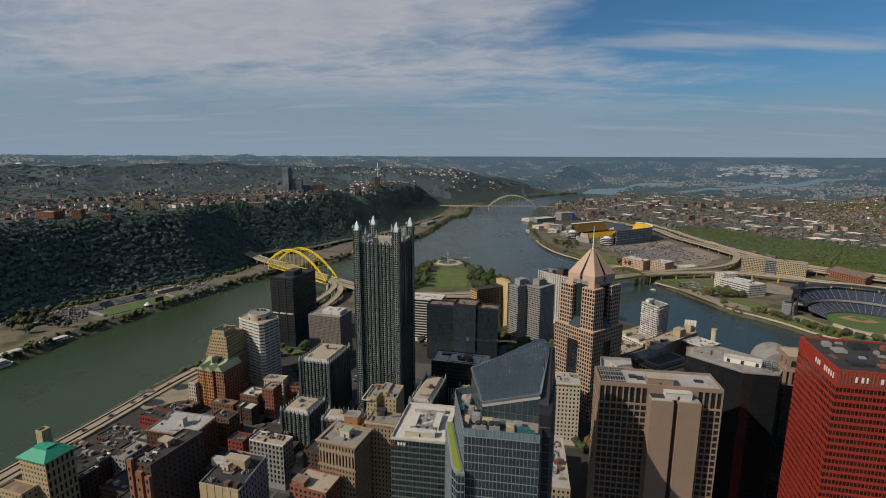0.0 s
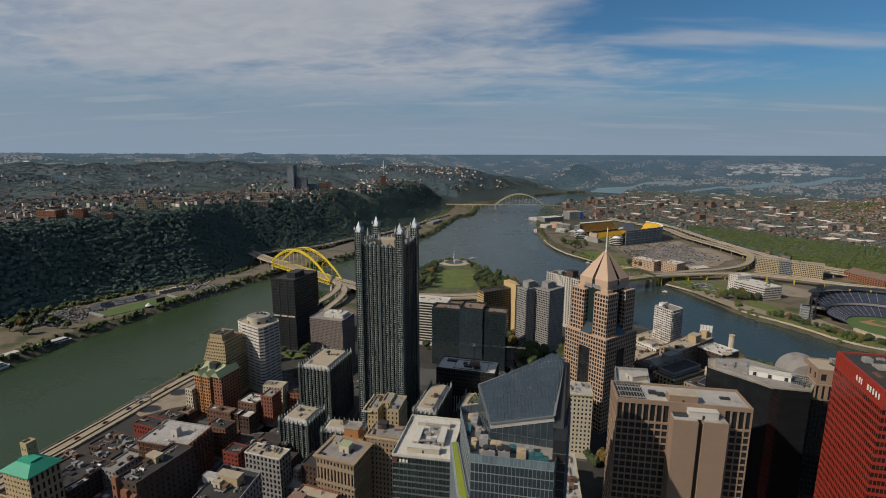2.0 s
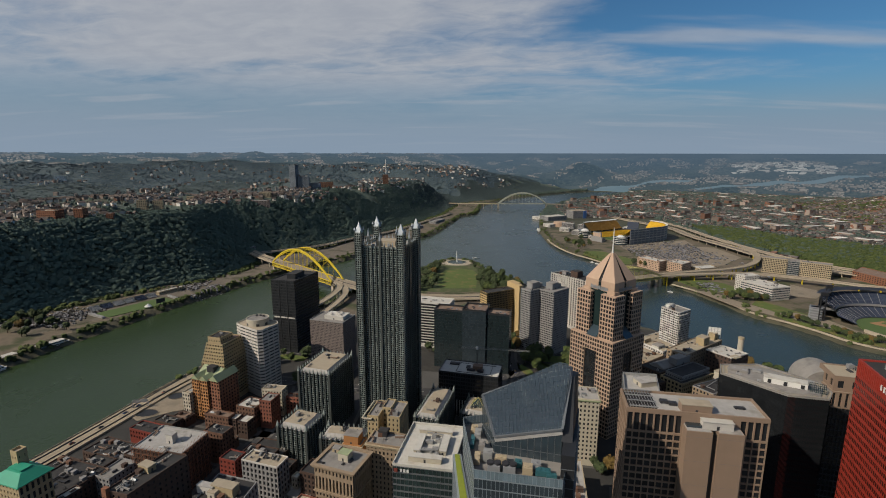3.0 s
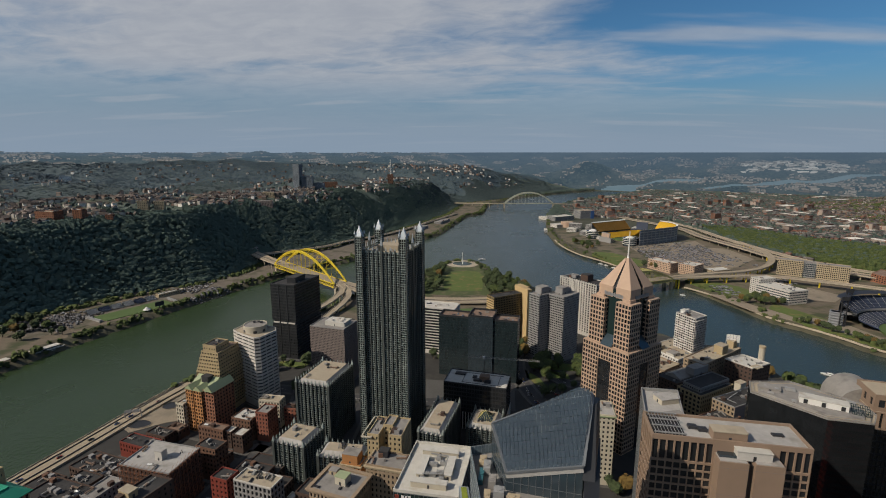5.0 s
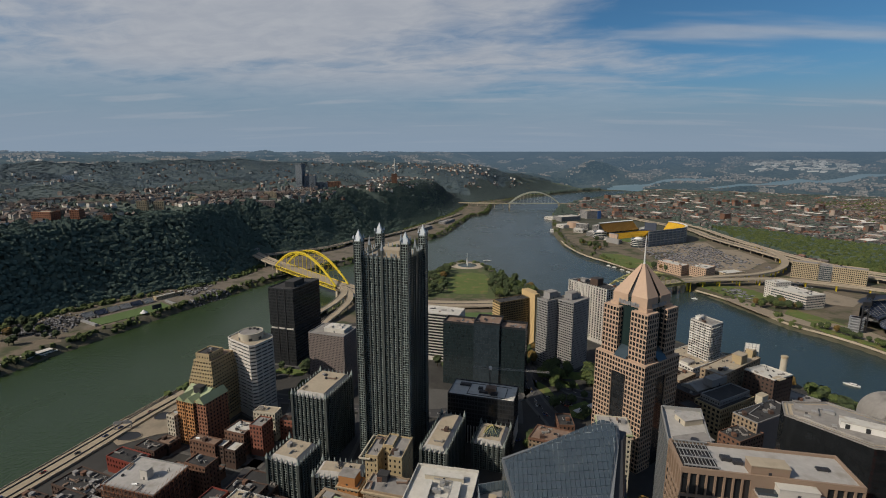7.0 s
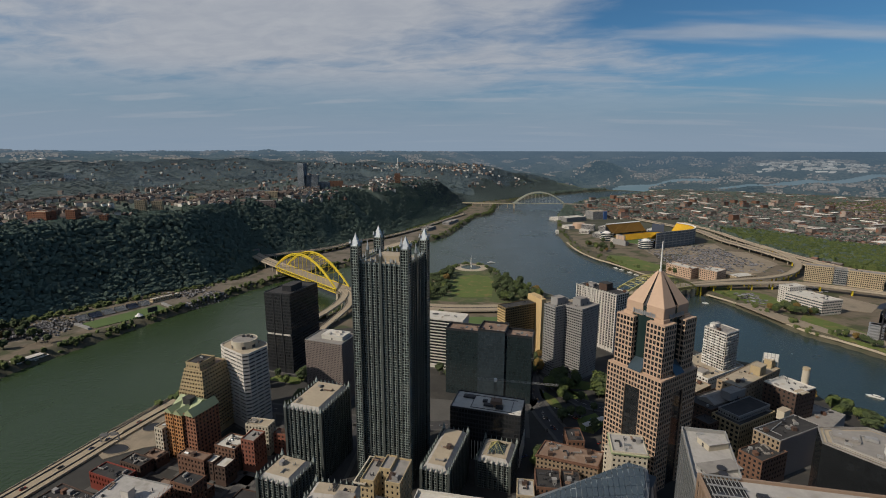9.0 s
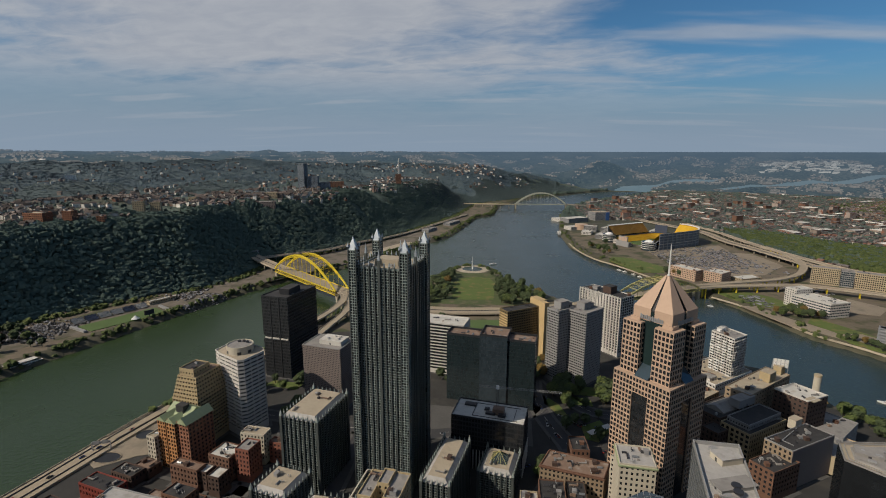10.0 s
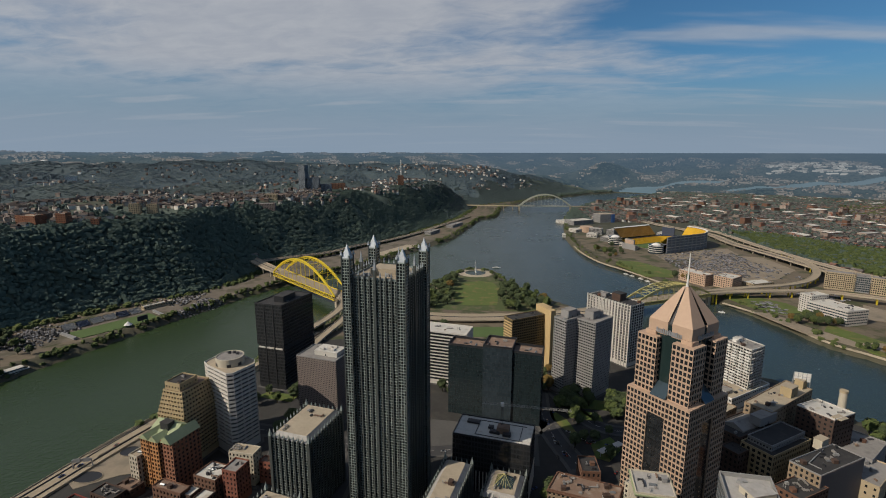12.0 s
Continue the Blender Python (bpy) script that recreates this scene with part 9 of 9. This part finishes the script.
    return np.sin(a) * r, np.cos(a) * r


def town_at(X, Y):
    """How thickly a place on the heights is built over, 0 to 1."""
    return np.clip(0.45 + 0.9 * waves(X, Y, 380, 41), 0, 1)


def woods():
    # steep hillside
    X, Y = sample(310000, -52, 20, 600, 3500)
    Z, hill, north, dr = land(X, Y)
    keep = (hill > 2) & (hill < 175 + 60 * waves(X, Y, 200, 31)) & (dr > 14)
    X, Y, Z = X[keep], Y[keep], Z[keep]
    size = rs.uniform(4.2, 7.4, len(X))
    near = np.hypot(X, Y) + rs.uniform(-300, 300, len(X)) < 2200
    # farther trees take the foliage copy with haze in its colour
    for sel, mt, sd, lb in ((near, "leaf_hill", 3, "dense dark green woods on the steep hillside"), (~near, "leaf_haze", 23, "woods on the farther hillside, haze blue in their colour")):
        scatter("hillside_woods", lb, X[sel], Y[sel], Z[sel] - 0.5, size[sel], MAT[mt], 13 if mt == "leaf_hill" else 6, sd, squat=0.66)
    # plateau, between the houses
    X, Y = sample(104000, -52, 22, 1000, CUT)
    Z, hill, north, dr = land(X, Y)
    far = np.hypot(X, Y)
    cover = np.where(far < 1900, 0.11 - 0.12 * town_at(X, Y), 0.95 + 0.4 * waves(X, Y, 420, 33) - 0.2 * town_at(X, Y))
    keep = (hill > 150) & (dr > 20) & (rs.uniform(0, 1, len(X)) < np.clip(cover, 0.03, 1) * np.where(far > 1900, 0.6, 1.0))
    X, Y, Z, far = X[keep], Y[keep], Z[keep], far[keep]
    size = rs.uniform(2.8, 5.8, len(X)) * (1 + np.clip(far - 1700, 0, 9e3) / 2600)
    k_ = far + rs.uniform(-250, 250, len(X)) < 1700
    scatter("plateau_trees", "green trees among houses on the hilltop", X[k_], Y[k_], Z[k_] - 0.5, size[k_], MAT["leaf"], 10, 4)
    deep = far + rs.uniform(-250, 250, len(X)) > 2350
    # two steps of haze-tinted foliage, bluer with distance
    for sel, mt, sd, lb in ((~k_ & ~deep, "leaf_haze", 15, "rolling woods on the plateau, haze blue in their colour"), (~k_ & deep, "leaf_far_haze", 16, "distant woods on the plateau's far ridges, deeper haze blue in their colour")):
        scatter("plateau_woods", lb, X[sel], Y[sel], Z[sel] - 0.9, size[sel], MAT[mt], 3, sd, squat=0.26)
    # the far hills under thick air
    X, Y = sample(28000, -46, 47, CUT, RIM - 160)
    Z, hill, north, dr = land(X, Y)
    dry = np.ones(len(X), bool)
    for reach in FAR_REACHES:
        dry &= ~in_poly(X, Y, reach)
    keep = dry & (rs.uniform(0, 1, len(X)) < np.clip(0.45 + 1.0 * waves(X, Y, 420, 77), 0.04, 1))
    X, Y, Z = X[keep], Y[keep], Z[keep]
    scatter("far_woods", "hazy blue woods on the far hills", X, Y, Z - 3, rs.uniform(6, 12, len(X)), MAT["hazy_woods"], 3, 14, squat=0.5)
    # the long wooded island in the far reach
    X, Y = sample(9000, 17, 30, 3500, 3980)
    keep = in_poly(X, Y, [(1198, 3492), (1412, 3538), (1635, 3549), (1813, 3468), (1821, 3408), (1517, 3411), (1252, 3421)])
    X, Y = X[keep], Y[keep]
    scatter("island_woods", "dark woods along the far river island", X, Y, land(X, Y)[0] - 1, rs.uniform(5, 9, len(X)), MAT["hazy_woods"], 5, 24, squat=0.7)
    # riverside belts
    X, Y = sample(60000, -52, 52, 500, 3200)
    Z, hill, north, dr = land(X, Y)
    belt = (dr > 3) & (dr < 20) & (waves(X, Y, 120, 35) > -0.25) & (np.hypot(X - 0, Y - 640) > 480)
    belt &= ~((X > -120) & (X < 130) & (Y > 850) & (Y < 1260))
    belt |= (hill < -2) & (hill > -16) & (dr > 20)
    X, Y, Z = X[belt], Y[belt], Z[belt]
    scatter("riverside_trees", "ragged belt of trees and scrub along the banks", X, Y, Z - 0.8, rs.uniform(2.0, 4.6, len(X)), MAT["leaf_light"], 10, 5)
    # thick belts below the steep hill
    X, Y = sample(60000, -52, 4, 620, 2300)
    Z, hill, north, dr = land(X, Y)
    belt = ((dr > 2) & (dr < 15) & (hill < 0) & (waves(X, Y, 90, 37) > -0.2)) | ((hill < -1) & (hill > -22) & (dr > 24) & (waves(X, Y, 140, 38) > -0.3))
    X, Y, Z = X[belt], Y[belt], Z[belt]
    scatter("bank_trees", "thick line of trees between river, railway and hill", X, Y, Z - 0.8, rs.uniform(2.2, 4.4, len(X)), MAT["leaf_light"], 12, 17)
    # the green slope beyond the motorway and the northern hills
    X, Y = sample(46000, 20, 50, 1000, 3300)
    Z, hill, north, dr = land(X, Y)
    park = in_poly(X, Y, [(800, 1760), (905, 1720), (1010, 1500), (1250, 1260), (1500, 1100), (1400, 700), (960, 985), (850, 1120), (800, 1300), (780, 1500)])
    keep = park | ((north > 0) & (rs.uniform(0, 1, len(X)) < 0.35 * (waves(X, Y, 300, 36) > -0.1)))
    X, Y, Z = X[keep], Y[keep], Z[keep]
    scatter("northern_woods", "green woods on the slope beyond the motorway", X, Y, Z - 0.6, rs.uniform(4.2, 7.4, len(X)), MAT["leaf_light"], 12, 6)
    # street trees among the northern houses and the banks of the far reach
    X, Y = sample(27000, 8, 50, 1500, CUT)
    Z, hill, north, dr = land(X, Y)
    keep = (hill < -5) & (north < 0) & (dr > 8) & (X > 330) & ~((Y < 2000) & (X < 760))
    X, Y, Z = X[keep], Y[keep], Z[keep]
    scatter("street_trees", "street trees among the northern houses", X, Y, Z - 0.5, rs.uniform(2.6, 5.5, len(X)) * (1 + np.hypot(X, Y) / 6000), MAT["leaf"], 3, 8)


woods()


def house_field(name, label, X, Y, Z, W, D, H, A, gable, wall, top):
    """Far houses: walls in one mesh, roofs in another under it; gable: the rise of the ridge."""
    n = len(X)
    c, s = np.cos(A), np.sin(A)

    def put(lx, ly, lz):
        return np.stack([X + lx * c - ly * s, Y + lx * s + ly * c, Z + lz], -1)

    w, d = W / 2, D / 2
    pts_ = [put(-w, -d, -3), put(w, -d, -3), put(w, d, -3), put(-w, d, -3), put(-w, -d, H), put(w, -d, H), put(w, d, H), put(-w, d, H)]
    V = np.stack(pts_, 1).reshape(-1, 3)
    q = np.array([(0, 1, 5, 4), (1, 2, 6, 5), (2, 3, 7, 6), (3, 0, 4, 7)])
    F = (q[None] + (np.arange(n) * 8)[:, None, None]).reshape(-1, 4)
    ob = tagged(new(name, raw_mesh(name, V, F, MAT[wall])), label, "houses", kind="stuff")
    o = 0.6
    pts_ = [put(-w - o, -d - o, H - 0.3), put(w + o, -d - o, H - 0.3), put(w + o, d + o, H - 0.3), put(-w - o, d + o, H - 0.3), put(-w - o, d * 0, H + gable), put(w + o, d * 0, H + gable)]
    V = np.stack(pts_, 1).reshape(-1, 3)
    q = np.array([(0, 1, 5, 4), (2, 3, 4, 5)])
    F = (q[None] + (np.arange(n) * 6)[:, None, None]).reshape(-1, 4)
    rf = new("roofs", raw_mesh("roofs", V, F, MAT[top]))
    rf.parent = ob
    tagged(rf, kind="stuff")


def houses():
    X, Y = sample(14000, -52, 18, 950, 3300, 1.25)
    Z, hill, north, dr = land(X, Y)
    keep = (hill > 135) & (rs.uniform(0, 1, len(X)) < 1.5 * town_at(X, Y) * np.where(np.hypot(X, Y) > 1900, 0.07 + 0.3 * sm((np.degrees(np.arctan2(X, Y)) + 14) / 8), 1.0))
    X, Y, Z = X[keep], Y[keep], Z[keep]
    n = len(X)
    A = 0.5 + np.round(waves(X, Y, 500, 43) * 2) * 0.4 + rs.choice([0, math.pi / 2], n)
    half = rs.uniform(0, 1, n) < 0.45
    for k_, wall, nm, lb in ((half, "house", "brick_houses", "brick houses with gabled roofs on the hilltop"), (~half, "house_w", "pale_houses", "pale clapboard houses with gabled roofs on the hilltop")):
        cnt = k_.sum()
        house_field(nm, lb, X[k_], Y[k_], Z[k_], rs.uniform(8, 14, cnt), rs.uniform(7, 10, cnt), rs.uniform(6, 10, cnt), A[k_], rs.uniform(2.5, 4, cnt), wall, "shingle")
    # towns on the far hills
    X, Y = sample(16000, -46, 47, CUT, RIM - 160)
    Z, hill, north, dr = land(X, Y)
    az = np.degrees(np.arctan2(X, Y))
    keep = waves(X, Y, 420, 77) < -0.35 + 0.5 * sm((az - 14) / 10) * (np.hypot(X, Y) < 4500)
    for reach in FAR_REACHES:
        keep &= ~in_poly(X, Y, reach)
    X, Y, Z = X[keep], Y[keep], Z[keep]
    n = len(X)
    big = (rs.uniform(0, 1, n) < 0.05) * 40
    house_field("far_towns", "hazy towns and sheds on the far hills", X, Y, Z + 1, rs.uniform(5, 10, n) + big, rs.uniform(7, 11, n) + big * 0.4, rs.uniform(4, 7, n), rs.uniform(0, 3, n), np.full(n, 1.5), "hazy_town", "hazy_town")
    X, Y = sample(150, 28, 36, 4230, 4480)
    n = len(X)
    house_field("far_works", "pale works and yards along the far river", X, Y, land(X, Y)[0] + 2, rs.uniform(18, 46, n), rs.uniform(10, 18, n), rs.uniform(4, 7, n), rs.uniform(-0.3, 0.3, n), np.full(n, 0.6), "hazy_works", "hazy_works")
    X, Y = sample(34000, 9, 50, 1450, CUT)
    Z, hill, north, dr = land(X, Y)
    keep = (hill < -20) & (north < 500) & (dr > 45) & (X > 430) & ~((Y < 1980) & (X < 780)) & ~in_poly(X, Y, [(790, 1780), (905, 1740), (1010, 1520), (1250, 1280), (1500, 1100), (1400, 700), (960, 985), (850, 1120), (780, 1300), (770, 1500)])
    keep &= waves(X, Y, 300, 47) > -0.8
    X, Y, Z = X[keep], Y[keep], Z[keep]
    n = len(X)
    A = 0.35 + rs.choice([0, math.pi / 2], n)
    pick = rs.uniform(0, 1, n)
    for k_, wall, nm, lb in ((pick < 0.85, "house", "row_houses", "red brick row houses on the northern flats"), (pick > 0.85, "house_w", "pale_houses", "pale houses on the northern flats")):
        cnt = k_.sum()
        house_field(nm, lb, X[k_], Y[k_], Z[k_], rs.uniform(7, 13, cnt), rs.uniform(6, 9, cnt), rs.uniform(5, 9, cnt), A[k_], rs.uniform(0.5, 3.4, cnt), wall, "shingle_r")
    # sheds and works with flat pale roofs
    X, Y = sample(1300, 8, 50, 1500, CUT)
    Z, hill, north, dr = land(X, Y)
    keep = (hill < -30) & (north < 0) & (dr > 40) & (X > 440) & ~((Y < 2000) & (X < 800)) & ~in_poly(X, Y, [(790, 1780), (905, 1740), (1010, 1520), (1250, 1280), (1500, 1100), (1400, 700), (960, 985), (850, 1120), (780, 1300), (770, 1500)])
    keep &= rs.uniform(0, 1, len(X)) < 0.28
    X, Y, Z = X[keep], Y[keep], Z[keep]
    n = len(X)
    house_field("works_sheds", "long pale-roofed sheds on the northern flats", X, Y, Z, rs.uniform(25, 70, n), rs.uniform(15, 30, n), rs.uniform(6, 15, n), 0.35 + rs.choice([0, math.pi / 2], n), rs.uniform(0.3, 1, n), "house", "house_w")
    X, Y = sample(110, 10, 46, 1500, 3000)
    Z, hill, north, dr = land(X, Y)
    keep = (hill < -30) & (north < 0) & (dr > 60) & (X > 480) & ~((Y < 1980) & (X < 800)) & ~in_poly(X, Y, [(790, 1780), (905, 1740), (1010, 1520), (1250, 1280), (1500, 1100), (1400, 700), (960, 985), (850, 1120), (780, 1300), (770, 1500)])
    X, Y, Z = X[keep], Y[keep], Z[keep]
    n = len(X)
    half = rs.uniform(0, 1, n) < 0.45
    for k_, wall, nm, lb in ((half, "brown", "brick_mid_rises", "brown brick mid-rise blocks on the northern flats"), (~half, "house", "tan_mid_rises", "tan and brown mid-rise blocks on the northern flats")):
        cnt = k_.sum()
        house_field(nm, lb, X[k_], Y[k_], Z[k_], rs.uniform(16, 34, cnt), rs.uniform(14, 20, cnt), rs.uniform(14, 30, cnt), 0.35 + rs.choice([0, math.pi / 2], cnt), np.full(cnt, 0.3), wall, "shingle_r")
    # parked cars, as far pale specks
    C = []
    for x0, y0, x1, y1, k_, a in ((-690, 690, -590, 760, 330, 1.0), (-480, 850, -440, 930, 160, 1.0), (490, 1150, 660, 1330, 90, 0.5), (440, 1330, 640, 1470, 260, 0.4), (560, 1000, 640, 1045, 70, 0.6), (440, 1160, 560, 1330, 420, 0.4), (560, 1200, 640, 1400, 260, 0.4), (-545, 890, -490, 955, 170, 1.0), (-640, 690, -575, 780, 240, 1.0), (460, 930, 500, 985, 60, 0.7)):
        X, Y = rs.uniform(x0, x1, k_), rs.uniform(y0, y1, k_)
        X, Y = np.round(X / 2.8) * 2.8, np.round(Y / 9) * 9 + rs.choice([0, 5.0], k_)
        C.append((X, Y, np.full(k_, a)))
    X, Y, A = (np.concatenate([c_[i] for c_ in C]) for i in range(3))
    Z = land(X, Y)[0] + 0.6
    n = len(X)
    house_field("parked_cars", "rows of parked cars on the open lots", X, Y, Z, np.full(n, 4.4), np.full(n, 1.8), np.full(n, 1.0), A + 1.57, np.full(n, 0.5), "car", "car")


houses()

# ---------- park trees, each a tree of its own ----------


def tree_kind(seed, mt):
    th = thing("tree", "broad park tree in early autumn leaf", "tree", (0, 0, -500), "park trees")
    rnd_ = random.Random(seed)
    m = Mesh()
    m.prism(ring(0, 0, 0.35, 7), -0.6, 4.5, ring(0, 0, 0.2, 7))
    for i in range(5):
        a = i * 1.26 + rnd_.uniform(0, 0.6)
        m.beam((0, 0, 2.6 + 0.4 * i), (2.2 * math.cos(a), 2.2 * math.sin(a), 5.4 + 0.5 * i), 0.18)
    part("trunk", m, MAT["bark"], th)
    tv, tf = crown(170, seed, 1.1, (0.13, 0.27))
    tv = tv * np.array([4.2, 4.2, 4.0]) + np.array([0, 0, 6.6])
    ob = new("crown", raw_mesh("crown", tv, tf, mt))
    ob.parent = th
    return th


kinds = [tree_kind(i, MAT[k_]) for i, k_ in enumerate(("leaf_light", "leaf_park", "leaf_park", "leaf_park", "leaf_rust"))]
rnd = random.Random(12)
AREAS = [([(-105, 905), (-50, 905), (-42, 945), (-52, 1030), (-40, 1080), (-40, 1120), (-66, 1090), (-90, 1000)], 60), ([(34, 905), (112, 905), (112, 980), (62, 1055), (36, 1110), (30, 1090), (42, 1040), (34, 950)], 75),
         ([(-100, 780), (-60, 780), (-10, 800), (-10, 825), (-100, 830)], 14), ([(88, 570), (160, 570), (172, 600), (150, 622), (112, 624), (86, 622)], 46), ([(504, 786), (514, 752), (528, 727), (542, 695), (562, 673), (592, 652), (598, 658), (568, 682), (550, 702), (536, 732), (522, 758), (514, 790)], 62), ([(-185, 520), (-160, 520), (-155, 556), (-180, 556)], 6), ([(-222, 590), (-190, 585), (-186, 606), (-222, 612)], 8),
         ([(-16, 520), (40, 515), (40, 530), (-16, 534)], 6), ([(70, 520), (120, 515), (120, 560), (95, 565)], 7), ([(42, 452), (54, 452), (54, 470), (42, 470)], 2), ([(310, 560), (355, 520), (375, 560), (340, 610)], 12), ([(96, 390), (128, 380), (130, 400), (100, 410)], 5), ([(455, 883), (500, 927), (540, 888), (524, 858), (497, 868)], 26), ([(395, 1165), (425, 1150), (450, 1120), (420, 1110), (396, 1140)], 10), ([(300, 1420), (330, 1440), (345, 1340), (318, 1330)], 16), ([(330, 1460), (360, 1480), (372, 1400), (350, 1380)], 10), ([(-51, 680), (-30, 585), (-24, 600), (-36, 690)], 10), ([(52, 621), (74, 633), (106, 645), (86, 690), (65, 665)], 20), ([(74, 590), (108, 580), (108, 615), (80, 630)], 10), ([(-690, 690), (-600, 640), (-560, 690), (-640, 760)], 26), ([(354, 584), (380, 551), (365, 531), (334, 548)], 18), ([(-250, 500), (-235, 560), (-215, 600), (-235, 610), (-262, 540)], 6)]
for poly, cnt in AREAS:
    xs, ys = [p[0] for p in poly], [p[1] for p in poly]
    made = 0
    for _ in range(3000):
        x, y = rnd.uniform(min(xs), max(xs)), rnd.uniform(min(ys), max(ys))
        if made < cnt * 0.64 and inside(x, y, poly):
            k_ = kinds[4] if rnd.random() < 0.08 else rnd.choice(kinds[:4])
            s = rnd.uniform(1.1, 2.0) if cnt in (60, 75) else rnd.uniform(0.8, 1.1) if cnt == 62 else rnd.uniform(0.9, 1.65)
            k_.scale = (s, s, s * rnd.uniform(0.9, 1.1))
            copy_thing(k_, pose(x, y, max(ground_z(x, y), 0) + 0.05, 0, 0, rnd.uniform(0, 360)))
            made += 1
for k_ in kinds:
    for o in (*k_.children_recursive, k_):
        bpy.data.objects.remove(o)

# ---------- streets and plazas downtown ----------


def street(pts, width, marks=True):
    line = smooth_line([(x, y, 0.12) for x, y in pts], 10)
    org = tuple(line[0])
    th = thing("street", "dark asphalt street with worn lane lines", "road", org, kind="structure")
    m = Mesh(org)
    sweep(m, line, [(-width / 2, 0), (width / 2, 0)])
    part("roadway", m, MAT["asphalt"], th)
    for s in (-1, 1):
        m = Mesh(org)
        pr = [(s * width / 2, 0.0), (s * width / 2, 0.18), (s * (width / 2 + 3.2), 0.18), (s * (width / 2 + 3.2), -0.2)]
        sweep(m, line, pr if s > 0 else pr[::-1])
        part("kerb_walk", m, MAT["pave"], th)
    if marks:
        for i in range(0, len(line) - 1, 1):
            m = Mesh(org)
            a, b = line[i], line[i].lerp(line[i + 1], 0.55)
            m.beam(a + Vector((0, 0, 0.02)), b + Vector((0, 0, 0.02)), 0.3, 0.02)
            part("lane_mark", m, MAT["pale"], th)


street([(60, 705), (64, 640), (60, 600), (66, 550), (88, 490), (80, 420), (76, 340), (74, 240)], 15)
street([(80, 640), (92, 600), (110, 565), (150, 560), (200, 590)], 12)
street([(-292, 505), (-240, 545), (-180, 538), (-110, 522), (-40, 515), (40, 545), (62, 575)], 13)
street([(-104, 520), (-106, 440), (-112, 400), (-118, 360), (-132, 300), (-140, 220)], 11, False)
street([(-176, 540), (-166, 480), (-178, 420), (-190, 380), (-196, 320), (-215, 240)], 10, False)
street([(66, 420), (0, 396), (-60, 400), (-110, 412), (-180, 434), (-250, 452)], 10, False)
street([(74, 300), (30, 290), (4, 280), (-50, 284), (-110, 292), (-190, 316), (-262, 332)], 10, False)
for poly in ([(70, 600), (84, 580), (92, 545), (80, 560), (70, 580)], [(98, 540), (118, 552), (124, 535), (108, 515), (98, 520)], [(100, 580), (118, 578), (118, 590), (98, 600)], [(-230, 600), (-192, 592), (-188, 606), (-224, 612)], [(82, 604), (140, 598), (146, 616), (90, 624)]):
    lawn("plaza_lawn", "small lawn between downtown streets", poly, 0.1, "lawn", 0.2)
lawn("plaza", "paved plaza under the dark glass blocks", [(-100, 530), (50, 505), (54, 560), (-90, 575)], -0.2, "pave", 0.3, "plaza")
th = thing("shelter_canopy", "long pale glass canopy over a station entrance", "canopy", (112, 528, 0))
m = Mesh((112, 528, 0))
m.beam((101, 521, 5), (123, 536, 5), 6, 0.4)
part("canopy_roof", m, MAT["pale"], th)
for f in (0.05, 0.5, 0.95):
    m = Mesh((112, 528, 0))
    m.beam((101 + 22 * f, 521 + 15 * f, 0), (101 + 22 * f, 521 + 15 * f, 5), 0.4)
    part("post", m, MAT["steel_grey"], th)


def street_car(x, y, rot, mt):
    th = thing("car", "parked car on a downtown street", "car", (x, y, 0.14), "street cars")
    m = Mesh()
    m.prism(rect(0, 0, 4.4, 1.8), 0.35, 0.85, rect(0, 0, 4.3, 1.7))
    part("body", m, mt, th)
    m = Mesh()
    m.prism(rect(-0.2, 0, 2.5, 1.6), 0.85, 1.4, rect(-0.25, 0, 1.7, 1.35))
    part("cabin", m, MAT["glass_k"], th)
    for sx in (-1.35, 1.35):
        for sy in (-0.8, 0.8):
            m = Mesh()
            m.box(sx, sy, 0, 0.6, 0.22, 0.6)
            part("wheel", m, MAT["black"], th)
    th.rotation_euler = (0, 0, radians(rot))
    return th


CAR_PAINT = [material("car_" + n, c, 0.3, 0.2, vary=0.05) for n, c in (("white", (0.7, 0.7, 0.7)), ("silver", (0.4, 0.41, 0.42)), ("black", (0.02, 0.02, 0.02)), ("red", (0.3, 0.03, 0.02)), ("blue", (0.03, 0.06, 0.2)))]
rnd = random.Random(77)
for k in range(66):
    if k >= 42:
        f = rnd.random()
        x, y, r = rnd.choice(((62 + 26 * f, 590 - 130 * f, 100), (84 + 70 * f, 470 + 80 * f, 50), (70 + 50 * f, 560 - 30 * f, 150), (40 + 30 * f, 470 + 20 * f, 40)))
        x, y = x + rnd.uniform(-5, 5), y + rnd.uniform(-5, 5)
    elif k < 18:
        f = rnd.random()
        x, y, r = 66 + rnd.choice((-5, 5)) + 6 * math.sin(f * 5), 460 + 240 * f, 90
    elif k < 30:
        f = rnd.random()
        x, y, r = -160 + 200 * f, 533 - 16 * f + rnd.choice((-4, 4)), -4
    else:
        x, y, r = rnd.choice((-158, -152, -147)) + rnd.uniform(-6, 6), 418 + 4.0 * rnd.randint(0, 5), 76
    street_car(x, y, r, rnd.choice(CAR_PAINT))
for x, y, r in ((-331, 436, 74), (-322, 476, 74), (-313, 505, 73), (-338, 410, 74), (-300, 560, 72), (-326, 462, 254), (-345, 380, 74)):
    street_car(x, y, r, rnd.choice(CAR_PAINT)).location.z = 1.15
